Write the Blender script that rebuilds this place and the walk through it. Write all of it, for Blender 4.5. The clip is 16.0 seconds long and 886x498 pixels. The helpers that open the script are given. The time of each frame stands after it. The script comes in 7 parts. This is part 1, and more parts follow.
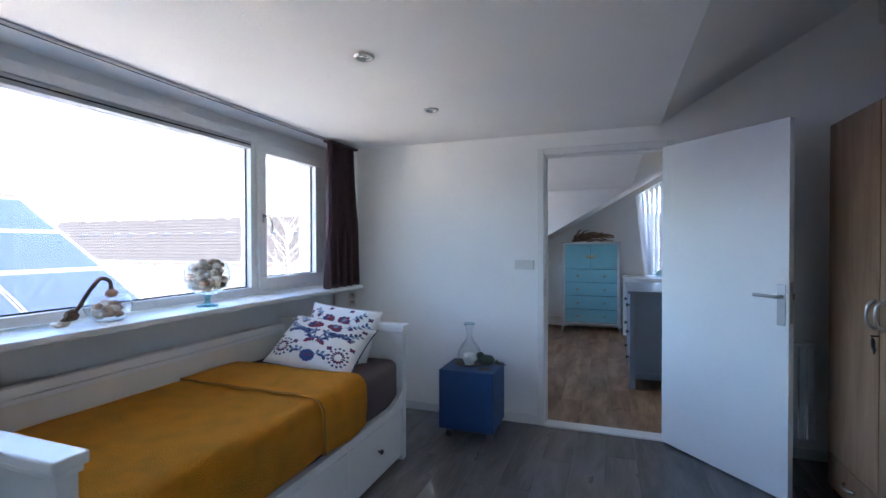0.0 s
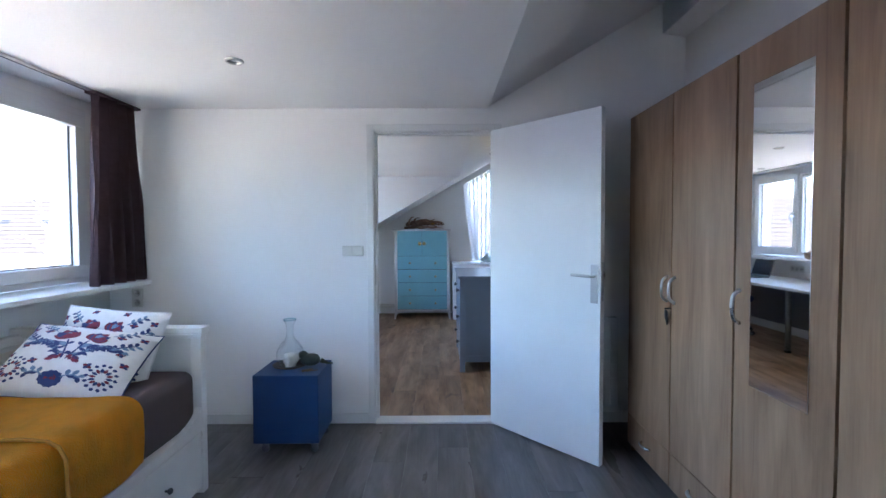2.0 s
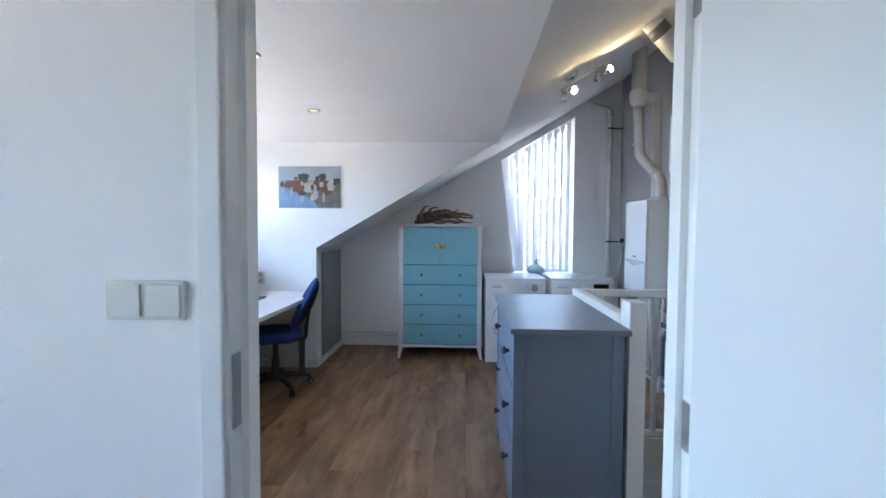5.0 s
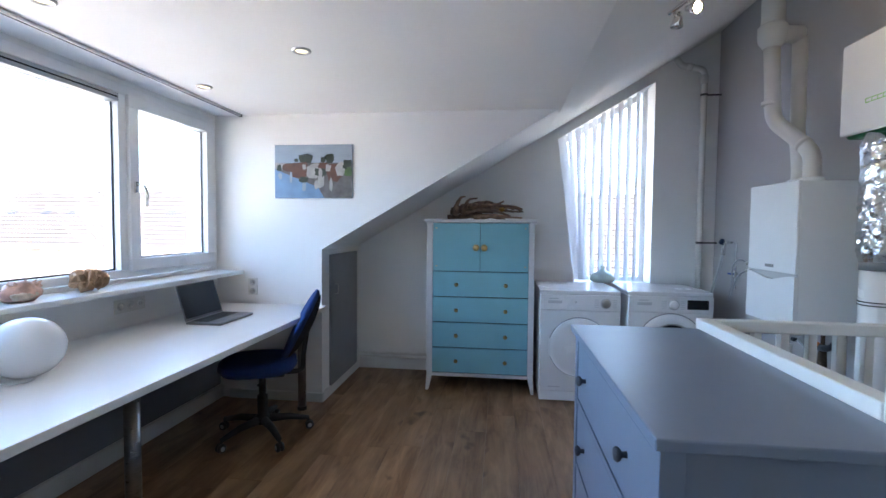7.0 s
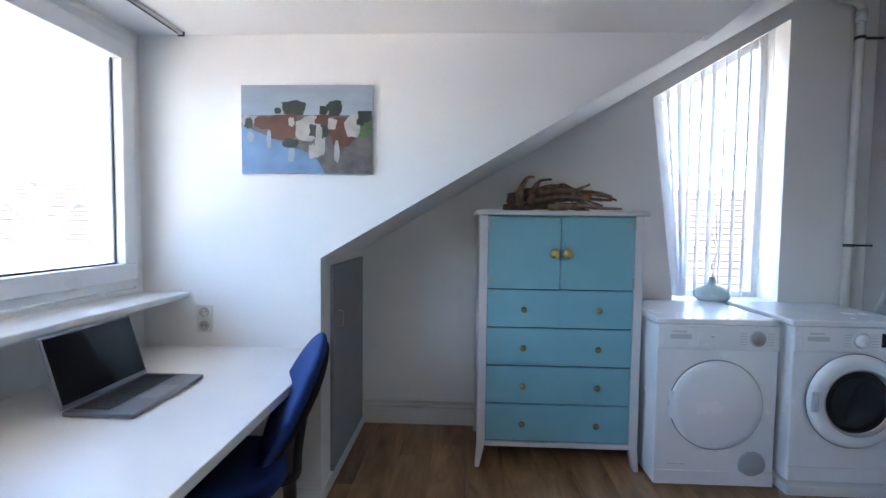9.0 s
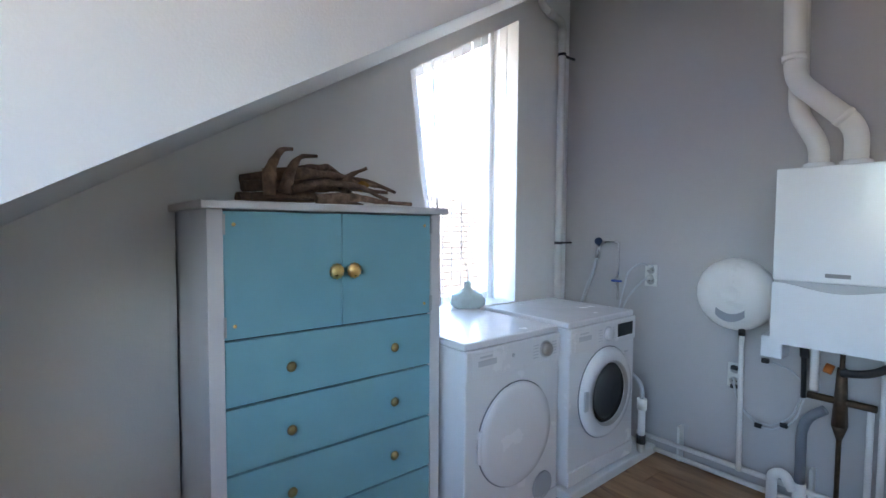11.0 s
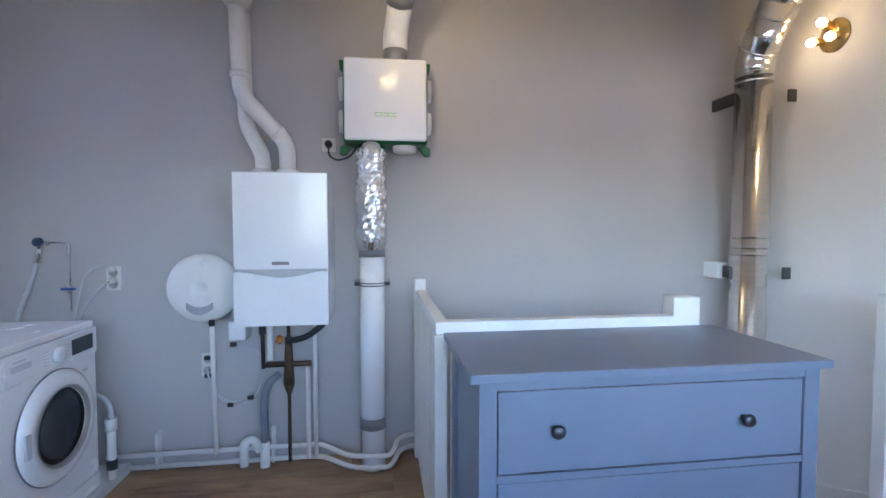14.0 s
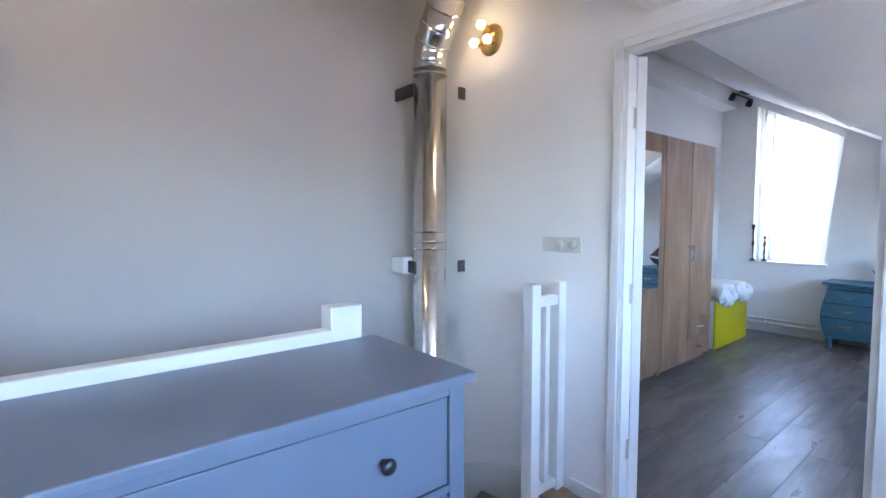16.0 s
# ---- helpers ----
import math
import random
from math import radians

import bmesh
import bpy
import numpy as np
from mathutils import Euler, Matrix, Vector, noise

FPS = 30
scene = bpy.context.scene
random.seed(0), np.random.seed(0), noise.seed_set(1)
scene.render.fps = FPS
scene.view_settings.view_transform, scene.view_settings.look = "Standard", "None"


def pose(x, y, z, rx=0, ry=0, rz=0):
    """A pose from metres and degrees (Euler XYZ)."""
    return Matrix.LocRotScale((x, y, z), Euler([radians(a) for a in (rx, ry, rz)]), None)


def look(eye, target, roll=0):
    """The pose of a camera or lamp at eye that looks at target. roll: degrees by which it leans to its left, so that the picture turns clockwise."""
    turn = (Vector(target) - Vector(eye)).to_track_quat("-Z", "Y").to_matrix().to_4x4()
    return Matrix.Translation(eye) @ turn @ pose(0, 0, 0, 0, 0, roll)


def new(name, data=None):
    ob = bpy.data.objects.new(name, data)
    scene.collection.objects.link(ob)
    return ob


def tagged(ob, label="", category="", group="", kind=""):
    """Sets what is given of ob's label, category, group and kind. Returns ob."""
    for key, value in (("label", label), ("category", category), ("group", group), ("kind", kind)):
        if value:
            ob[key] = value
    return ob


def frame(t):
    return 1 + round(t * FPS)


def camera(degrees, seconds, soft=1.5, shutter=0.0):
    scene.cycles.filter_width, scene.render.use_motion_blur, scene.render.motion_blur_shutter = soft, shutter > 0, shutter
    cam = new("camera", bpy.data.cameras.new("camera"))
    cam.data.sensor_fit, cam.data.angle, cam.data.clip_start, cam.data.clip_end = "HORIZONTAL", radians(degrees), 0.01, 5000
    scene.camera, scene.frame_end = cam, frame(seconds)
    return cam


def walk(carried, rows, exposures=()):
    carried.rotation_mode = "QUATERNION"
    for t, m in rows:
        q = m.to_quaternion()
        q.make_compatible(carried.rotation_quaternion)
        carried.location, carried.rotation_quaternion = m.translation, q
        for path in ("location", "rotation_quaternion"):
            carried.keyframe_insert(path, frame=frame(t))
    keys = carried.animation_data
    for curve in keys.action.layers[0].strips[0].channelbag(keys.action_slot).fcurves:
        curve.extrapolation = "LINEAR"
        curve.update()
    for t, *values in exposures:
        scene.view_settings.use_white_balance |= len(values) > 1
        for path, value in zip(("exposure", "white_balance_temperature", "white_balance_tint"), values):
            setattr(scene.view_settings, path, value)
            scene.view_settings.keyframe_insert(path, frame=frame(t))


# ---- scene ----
cam = camera(87.1, 16.0)
PATH = [
    (0, (0.248, 0.577, 1.387), (-0.435, 2.456, 1.364), -0.1),
    (0.5, (0.266, 0.587, 1.383), (-0.164, 2.54, 1.357), -0.1),
    (1, (0.263, 0.599, 1.37), (0.08, 2.591, 1.337), -0.1),
    (1.5, (0.235, 0.653, 1.359), (0.225, 2.652, 1.303), -0.2),
    (2, (0.23, 0.897, 1.348), (0.237, 2.896, 1.279), -0.2),
    (2.5, (0.21, 1.241, 1.352), (0.215, 3.239, 1.272), -0.2),
    (3, (0.177, 1.657, 1.359), (0.179, 3.655, 1.275), -0.2),
    (3.5, (0.195, 2.101, 1.351), (0.167, 4.099, 1.272), -0.1),
    (5.8, (0.195, 3.835, 1.365), (0.009, 5.824, 1.27), 0.5),
    (6, (0.184, 3.931, 1.367), (-0.035, 5.917, 1.269), 0.5),
    (6.5, (0.128, 4.153, 1.358), (-0.12, 6.136, 1.262), 0.5),
    (7, (0.085, 4.401, 1.336), (-0.157, 6.385, 1.247), 0.5),
    (7.5, (-0.025, 4.681, 1.335), (-0.303, 6.659, 1.237), 0.5),
    (8, (-0.18, 4.999, 1.318), (-0.481, 6.973, 1.218), 0.6),
    (8.2, (-0.259, 5.131, 1.324), (-0.558, 7.106, 1.221), 0.6),
    (10.3, (-0.882, 6.407, 1.331), (-0.092, 8.241, 1.225), 0.5),
    (10.5, (-0.855, 6.499, 1.329), (0.09, 8.259, 1.226), 0.4),
    (11, (-0.823, 6.686, 1.337), (0.436, 8.236, 1.24), 0.4),
    (11.5, (-0.827, 6.8, 1.346), (0.716, 8.068, 1.247), 0.4),
    (12, (-0.827, 6.82, 1.346), (0.956, 7.72, 1.247), 0.3),
    (12.5, (-0.817, 6.78, 1.337), (1.091, 7.374, 1.246), 0.2),
    (13, (-0.809, 6.733, 1.335), (1.164, 7.048, 1.241), 0.2),
    (13.5, (-0.811, 6.696, 1.315), (1.187, 6.72, 1.234), 0.1),
    (14, (-0.797, 6.647, 1.322), (1.183, 6.379, 1.231), 0.0),
    (14.5, (-0.751, 6.559, 1.322), (1.179, 6.041, 1.226), -0.1),
    (15, (-0.707, 6.45, 1.334), (1.143, 5.697, 1.225), -0.2),
    (15.5, (-0.656, 6.316, 1.33), (1.084, 5.336, 1.215), -0.2),
    (16, (-0.488, 6.151, 1.326), (1.062, 4.893, 1.207), -0.0),
]
walk(cam, [(t, look(eye, target, roll)) for t, eye, target, roll in PATH], [(0.0, 4.2, 5800, 10), (1.5, 4.55, 5800, 10), (3.5, 5.0, 5950, 10), (6.0, 4.7, 6150, 10), (8.0, 4.68, 6100, 10), (10.5, 4.68, 6550, 10), (12.5, 4.95, 6500, 10), (14.0, 5.0, 6150, 14), (16.0, 5.15, 5800, 15)])

# ---- world and light ----
world = bpy.data.worlds.new("sky")
scene.world = world
world.use_nodes = True
wn = world.node_tree
sky = wn.nodes.new("ShaderNodeTexSky")
sky.sky_type = "NISHITA"
sky.sun_disc = False
sky.sun_elevation = radians(48)
sky.sun_rotation = radians(100)
sky.air_density, sky.dust_density, sky.ozone_density = 1.0, 1.6, 1.0
wn.links.new(sky.outputs[0], wn.nodes["Background"].inputs[0])
wn.nodes["Background"].inputs[1].default_value = 0.15
sun = new("sun", bpy.data.lights.new("sun", "SUN"))
sun.data.energy, sun.data.angle, sun.data.color = 3.0, radians(0.5), (1.0, 0.96, 0.90)
sun.matrix_world = look((20, -2, 22.3), (0, 0, 0))


# ---- materials ----
def mat(name, color, rough=0.5, metal=0.0, vary=0.06, scale=6.0, bump=0.0, bscale=120.0, stretch=(1, 1, 1), spec=0.5, coat=0.0, random_tone=0.0):
    m = bpy.data.materials.new(name)
    m.use_nodes = True
    t = m.node_tree
    n, l = t.nodes, t.links
    b = n["Principled BSDF"]
    b.inputs["Roughness"].default_value = rough
    b.inputs["Metallic"].default_value = metal
    b.inputs["Specular IOR Level"].default_value = spec
    b.inputs["Coat Weight"].default_value = coat
    tc = n.new("ShaderNodeTexCoord")
    mp = n.new("ShaderNodeMapping")
    mp.inputs["Scale"].default_value = stretch
    l.new(tc.outputs["Object"], mp.inputs[0])
    nz = n.new("ShaderNodeTexNoise")
    nz.inputs["Scale"].default_value = scale
    nz.inputs["Detail"].default_value = 6
    l.new(mp.outputs[0], nz.inputs["Vector"])
    hs = n.new("ShaderNodeHueSaturation")
    hs.inputs["Color"].default_value = (*color, 1)
    mr = n.new("ShaderNodeMapRange")
    mr.inputs[1].default_value, mr.inputs[2].default_value = 0.3, 0.7
    mr.inputs[3].default_value, mr.inputs[4].default_value = 1 - vary, 1 + vary
    l.new(nz.outputs[0], mr.inputs[0])
    if random_tone:
        oi = n.new("ShaderNodeObjectInfo")
        r2 = n.new("ShaderNodeMapRange")
        r2.inputs[3].default_value, r2.inputs[4].default_value = 1 - random_tone, 1 + random_tone
        l.new(oi.outputs["Random"], r2.inputs[0])
        mu = n.new("ShaderNodeMath")
        mu.operation = "MULTIPLY"
        l.new(mr.outputs[0], mu.inputs[0])
        l.new(r2.outputs[0], mu.inputs[1])
        l.new(mu.outputs[0], hs.inputs["Value"])
    else:
        l.new(mr.outputs[0], hs.inputs["Value"])
    l.new(hs.outputs[0], b.inputs["Base Color"])
    rr = n.new("ShaderNodeMapRange")
    rr.inputs[3].default_value, rr.inputs[4].default_value = rough - min(0.08, rough * 0.4), min(1, rough + min(0.08, rough * 0.4))
    l.new(nz.outputs[0], rr.inputs[0])
    l.new(rr.outputs[0], b.inputs["Roughness"])
    if bump:
        n2 = n.new("ShaderNodeTexNoise")
        n2.inputs["Scale"].default_value = bscale
        n2.inputs["Detail"].default_value = 4
        l.new(mp.outputs[0], n2.inputs["Vector"])
        bp = n.new("ShaderNodeBump")
        bp.inputs["Strength"].default_value = bump
        bp.inputs["Distance"].default_value = 0.01
        l.new(n2.outputs[0], bp.inputs["Height"])
        l.new(bp.outputs[0], b.inputs["Normal"])
    return m


def wood(name, c1, c2, rough, axis, tone=0.0, scale=1.0, knots=True, bump=0.15, fine=0.16, figure=0.5):
    """Wood grain along the given axis (0, 1, 2): broad clouds, flame figure, pores and knots."""
    m = bpy.data.materials.new(name)
    m.use_nodes = True
    t = m.node_tree
    n, l = t.nodes, t.links
    b = n["Principled BSDF"]
    b.inputs["Roughness"].default_value = rough
    tc = n.new("ShaderNodeTexCoord")
    oi = n.new("ShaderNodeObjectInfo")
    sh = n.new("ShaderNodeVectorMath")
    sh.operation = "MULTIPLY_ADD"
    sh.inputs[1].default_value = (1, 1, 1)
    cb = n.new("ShaderNodeCombineXYZ")
    k = n.new("ShaderNodeMath")
    k.operation = "MULTIPLY"
    k.inputs[1].default_value = 37.0
    l.new(oi.outputs["Random"], k.inputs[0])
    for i in range(3):
        l.new(k.outputs[0], cb.inputs[i])
    l.new(tc.outputs["Object"], sh.inputs[0])
    l.new(cb.outputs[0], sh.inputs[2])

    def grain(across, along, scale_, detail, rough_, dist):
        mp = n.new("ShaderNodeMapping")
        s = [across * scale] * 3
        s[axis] = along * scale
        mp.inputs["Scale"].default_value = s
        l.new(sh.outputs[0], mp.inputs[0])
        q = n.new("ShaderNodeTexNoise")
        q.inputs["Scale"].default_value = scale_
        q.inputs["Detail"].default_value = detail
        q.inputs["Roughness"].default_value = rough_
        q.inputs["Distortion"].default_value = dist
        l.new(mp.outputs[0], q.inputs["Vector"])
        return q.outputs[0]

    def madd(x, f, y):
        q = n.new("ShaderNodeMath")
        q.operation = "MULTIPLY_ADD"
        q.inputs[1].default_value = f
        l.new(x, q.inputs[0])
        l.new(y, q.inputs[2])
        return q.outputs[0]
    cloud = grain(5.0, 1.1, 1.3, 5, 0.6, 0.5)
    flame = grain(9.0, 0.9, 1.0, 1.5, 0.4, 1.2)
    # growth rings: the broad field cut into bands
    ring = n.new("ShaderNodeMath")
    ring.operation = "MULTIPLY"
    ring.inputs[1].default_value = 34.0
    l.new(flame, ring.inputs[0])
    sn = n.new("ShaderNodeMath")
    sn.operation = "SINE"
    l.new(ring.outputs[0], sn.inputs[0])
    pores = grain(90.0, 2.5, 2.0, 3, 0.5, 0.0)
    mix = madd(sn.outputs[0], 0.055 * figure, cloud)
    mix = madd(pores, fine, mix)
    rp = n.new("ShaderNodeValToRGB")
    rp.color_ramp.elements[0].position, rp.color_ramp.elements[1].position = 0.30 + fine * 0.5, 0.72 + fine * 0.5
    rp.color_ramp.elements[0].color, rp.color_ramp.elements[1].color = (*c1, 1), (*c2, 1)
    l.new(mix, rp.inputs[0])
    last = rp.outputs[0]
    if knots:
        v = grain(7.0, 3.0, 1.0, 2, 0.5, 0.4)
        kr = n.new("ShaderNodeMapRange")
        kr.inputs[1].default_value, kr.inputs[2].default_value = 0.63, 0.74
        l.new(v, kr.inputs[0])
        mxc = n.new("ShaderNodeMix")
        mxc.data_type = "RGBA"
        mxc.inputs[7].default_value = (c1[0] * 0.55, c1[1] * 0.53, c1[2] * 0.5, 1)
        l.new(kr.outputs[0], mxc.inputs[0])
        l.new(last, mxc.inputs[6])
        last = mxc.outputs[2]
    if tone:
        hs = n.new("ShaderNodeHueSaturation")
        r2 = n.new("ShaderNodeMapRange")
        r2.inputs[3].default_value, r2.inputs[4].default_value = 1 - tone, 1 + tone
        l.new(oi.outputs["Random"], r2.inputs[0])
        l.new(r2.outputs[0], hs.inputs["Value"])
        l.new(last, hs.inputs["Color"])
        last = hs.outputs[0]
    l.new(last, b.inputs["Base Color"])
    rr = n.new("ShaderNodeMapRange")
    rr.inputs[1].default_value, rr.inputs[2].default_value = 0.3, 0.7
    rr.inputs[3].default_value, rr.inputs[4].default_value = rough + 0.06, rough - 0.05
    l.new(cloud, rr.inputs[0])
    l.new(rr.outputs[0], b.inputs["Roughness"])
    bp = n.new("ShaderNodeBump")
    bp.inputs["Strength"].default_value = bump
    bp.inputs["Distance"].default_value = 0.003
    l.new(pores, bp.inputs["Height"])
    l.new(bp.outputs[0], b.inputs["Normal"])
    return m


def glass_mat(name, color=(1, 1, 1), ior=1.45, edge=0.6):
    """Thin glass: clear, with a gloss that grows towards a grazing view."""
    m = bpy.data.materials.new(name)
    m.use_nodes = True
    t = m.node_tree
    n, l = t.nodes, t.links
    n.remove(n["Principled BSDF"])
    gl = n.new("ShaderNodeBsdfGlossy")
    gl.inputs["Roughness"].default_value = 0.02
    tr = n.new("ShaderNodeBsdfTransparent")
    tr.inputs[0].default_value = (*color, 1)
    lw = n.new("ShaderNodeLayerWeight")
    lw.inputs[0].default_value = 0.5
    pw = n.new("ShaderNodeMath")
    pw.operation = "POWER"
    pw.inputs[1].default_value = 3.0
    l.new(lw.outputs["Facing"], pw.inputs[0])
    ma = n.new("ShaderNodeMath")
    ma.operation = "MULTIPLY_ADD"
    ma.inputs[1].default_value = edge
    ma.inputs[2].default_value = ((ior - 1) / (ior + 1)) ** 2
    l.new(pw.outputs[0], ma.inputs[0])
    mx = n.new("ShaderNodeMixShader")
    l.new(ma.outputs[0], mx.inputs[0])
    l.new(tr.outputs[0], mx.inputs[1])
    l.new(gl.outputs[0], mx.inputs[2])
    l.new(mx.outputs[0], n["Material Output"].inputs[0])
    return m


def glow_mat(name, color, strength):
    m = bpy.data.materials.new(name)
    m.use_nodes = True
    b = m.node_tree.nodes["Principled BSDF"]
    b.inputs["Base Color"].default_value = (*color, 1)
    b.inputs["Emission Color"].default_value = (*color, 1)
    b.inputs["Emission Strength"].default_value = strength
    return m


def sheer_mat(name, color, pass_through):
    """Thin cloth: part diffuse, part translucent, part open weave."""
    m = bpy.data.materials.new(name)
    m.use_nodes = True
    t = m.node_tree
    n, l = t.nodes, t.links
    n.remove(n["Principled BSDF"])
    d = n.new("ShaderNodeBsdfDiffuse")
    tl = n.new("ShaderNodeBsdfTranslucent")
    tp = n.new("ShaderNodeBsdfTransparent")
    d.inputs[0].default_value = (*color, 1)
    tl.inputs[0].default_value = (*color, 1)
    m1, m2 = n.new("ShaderNodeMixShader"), n.new("ShaderNodeMixShader")
    m1.inputs[0].default_value = 0.10
    m2.inputs[0].default_value = pass_through
    l.new(d.outputs[0], m1.inputs[1])
    l.new(tl.outputs[0], m1.inputs[2])
    l.new(m1.outputs[0], m2.inputs[1])
    l.new(tp.outputs[0], m2.inputs[2])
    l.new(m2.outputs[0], n["Material Output"].inputs[0])
    return m


WHITE_WALL = mat("white_wall_paint", (0.87, 0.86, 0.84), 0.85, vary=0.025, scale=1.5, bump=0.1, bscale=140)
GREY_WALL = mat("warm_grey_wall_paint", (0.485, 0.465, 0.455), 0.85, vary=0.03, scale=1.5, bump=0.1, bscale=140)
KNEE_GREY = mat("grey_knee_wall_paint", (0.24, 0.25, 0.28), 0.7, vary=0.03, scale=3)
CEIL_WHITE = mat("ceiling_paint", (0.91, 0.895, 0.87), 0.9, vary=0.025, scale=1.2, bump=0.18, bscale=95)
TRIM = mat("white_trim_paint", (0.78, 0.78, 0.76), 0.4, vary=0.03, scale=4)
UPVC = mat("white_window_plastic", (0.82, 0.82, 0.82), 0.3, vary=0.02, scale=4)
GREY_PLANK = wood("grey_oak_plank", (0.075, 0.066, 0.062), (0.20, 0.184, 0.176), 0.32, 1, tone=0.07, scale=1.0, knots=False)
OAK_PLANK = wood("brown_oak_plank", (0.16, 0.080, 0.037), (0.47, 0.288, 0.152), 0.36, 1, tone=0.10, scale=1.0)
SUBFLOOR = mat("floor_joint", (0.03, 0.025, 0.022), 0.9)
WARD_OAK = wood("wardrobe_oak", (0.215, 0.120, 0.064), (0.42, 0.262, 0.152), 0.36, 2, tone=0.05, scale=0.8, knots=False, figure=0.7, fine=0.2)
DOOR_WHITE = mat("white_door_lacquer", (0.80, 0.80, 0.79), 0.35, vary=0.02, scale=3, bump=0.03, bscale=60)
BED_WHITE = mat("white_bed_paint", (0.80, 0.79, 0.76), 0.38, vary=0.03, scale=5)
STEEL = mat("brushed_steel", (0.48, 0.47, 0.46), 0.32, 1.0, vary=0.05, scale=30, stretch=(1, 1, 8))
CHROME = mat("chrome", (0.8, 0.8, 0.8), 0.1, 1.0, vary=0.02)
BRASS = mat("brass", (0.72, 0.5, 0.2), 0.3, 1.0, vary=0.15, scale=40)
BLACK = mat("black_plastic", (0.02, 0.02, 0.022), 0.45, vary=0.1)
DARK = mat("dark_gap", (0.012, 0.012, 0.014), 0.9)
GLASS = glass_mat("window_glass", (0.77, 0.78, 0.79))
MIRROR = mat("mirror_silver", (0.9, 0.9, 0.9), 0.02, 1.0, vary=0.0)
BLUE_CUBE = mat("blue_paint", (0.009, 0.048, 0.15), 0.5, vary=0.1, scale=8, bump=0.05)
MUSTARD = mat("mustard_fleece", (0.95, 0.385, 0.008), 1.0, vary=0.15, scale=11, bump=1.0, bscale=170, spec=0.08)
for node in MUSTARD.node_tree.nodes:
    if node.type == "BSDF_PRINCIPLED":
        node.inputs["Sheen Weight"].default_value = 0.6
        node.inputs["Sheen Tint"].default_value = (1.0, 0.75, 0.3, 1)
BROWN_SHEET = mat("brown_jersey_sheet", (0.10, 0.072, 0.066), 0.9, vary=0.08, scale=12, bump=0.3, bscale=300)
CURTAIN = mat("aubergine_curtain_cloth", (0.12, 0.07, 0.075), 0.9, vary=0.12, scale=30, bump=0.3, bscale=400)
TEAL = mat("light_teal_paint", (0.20, 0.43, 0.50), 0.45, vary=0.04, scale=5)
GREY_FURN = mat("blue_grey_paint", (0.175, 0.208, 0.272), 0.38, vary=0.04, scale=5)
APPLIANCE = mat("white_enamel", (0.82, 0.82, 0.83), 0.25, vary=0.015)
PIPE = mat("white_plastic_pipe", (0.78, 0.76, 0.72), 0.4, vary=0.03)
DESK_TOP = mat("white_laminate", (0.84, 0.82, 0.79), 0.32, vary=0.015)
TARNISH = mat("tarnished_knob_brass", (0.34, 0.26, 0.12), 0.36, 1.0, vary=0.2, scale=60)
CHAIR_BLUE = mat("navy_chair_cloth", (0.012, 0.045, 0.175), 0.95, vary=0.1, scale=40, bump=0.3, bscale=500)


# ---- modelling helpers ----
def bm_box(bm, x0, x1, y0, y1, z0, z1, bevel=0.0, seg=2):
    r = bmesh.ops.create_cube(bm, size=1.0)
    for v in r["verts"]:
        v.co = Vector(((x0 + x1) / 2 + v.co.x * (x1 - x0), (y0 + y1) / 2 + v.co.y * (y1 - y0), (z0 + z1) / 2 + v.co.z * (z1 - z0)))
    if bevel:
        es = {e for v in r["verts"] for e in v.link_edges}
        bmesh.ops.bevel(bm, geom=list(es), offset=bevel, segments=seg, affect="EDGES", profile=0.5)
    return bm


def box(x0, x1, y0, y1, z0, z1, bevel=0.0, seg=2):
    return bm_box(bmesh.new(), x0, x1, y0, y1, z0, z1, bevel, seg)


def ring_frame(axis):
    a = Vector(axis).normalized()
    u = a.orthogonal().normalized()
    return a, u, a.cross(u)


def tube(points, r, n=12, caps=True, bm=None):
    """A pipe along points; r a number or one radius a point."""
    bm = bm or bmesh.new()
    pts = [Vector(p) for p in points]
    rs = r if isinstance(r, (list, tuple)) else [r] * len(pts)
    rings = []
    u = None
    for i, p in enumerate(pts):
        d = (pts[min(i + 1, len(pts) - 1)] - pts[max(i - 1, 0)]).normalized()
        if u is None:
            u = d.orthogonal().normalized()
        u = (u - d * u.dot(d)).normalized()
        w = d.cross(u)
        rings.append([bm.verts.new(p + (u * math.cos(a) + w * math.sin(a)) * rs[i]) for a in (2 * math.pi * k / n for k in range(n))])
    for a, b in zip(rings, rings[1:]):
        for k in range(n):
            f = bm.faces.new((a[k], a[(k + 1) % n], b[(k + 1) % n], b[k]))
            f.smooth = True
    if caps:
        bm.faces.new(list(reversed(rings[0])))
        bm.faces.new(rings[-1])
    return bm


def arc(points, radius, n=5):
    """Rounds the corners of a line of points."""
    pts = [Vector(p) for p in points]
    out = [pts[0]]
    for a, p, b in zip(pts, pts[1:], pts[2:]):
        d1, d2 = (a - p), (b - p)
        k = min(radius, d1.length * 0.48, d2.length * 0.48)
        s, e = p + d1.normalized() * k, p + d2.normalized() * k
        for i in range(n + 1):
            t = i / n
            out.append(s * (1 - t) ** 2 + p * 2 * t * (1 - t) + e * t * t)
    out.append(pts[-1])
    return out


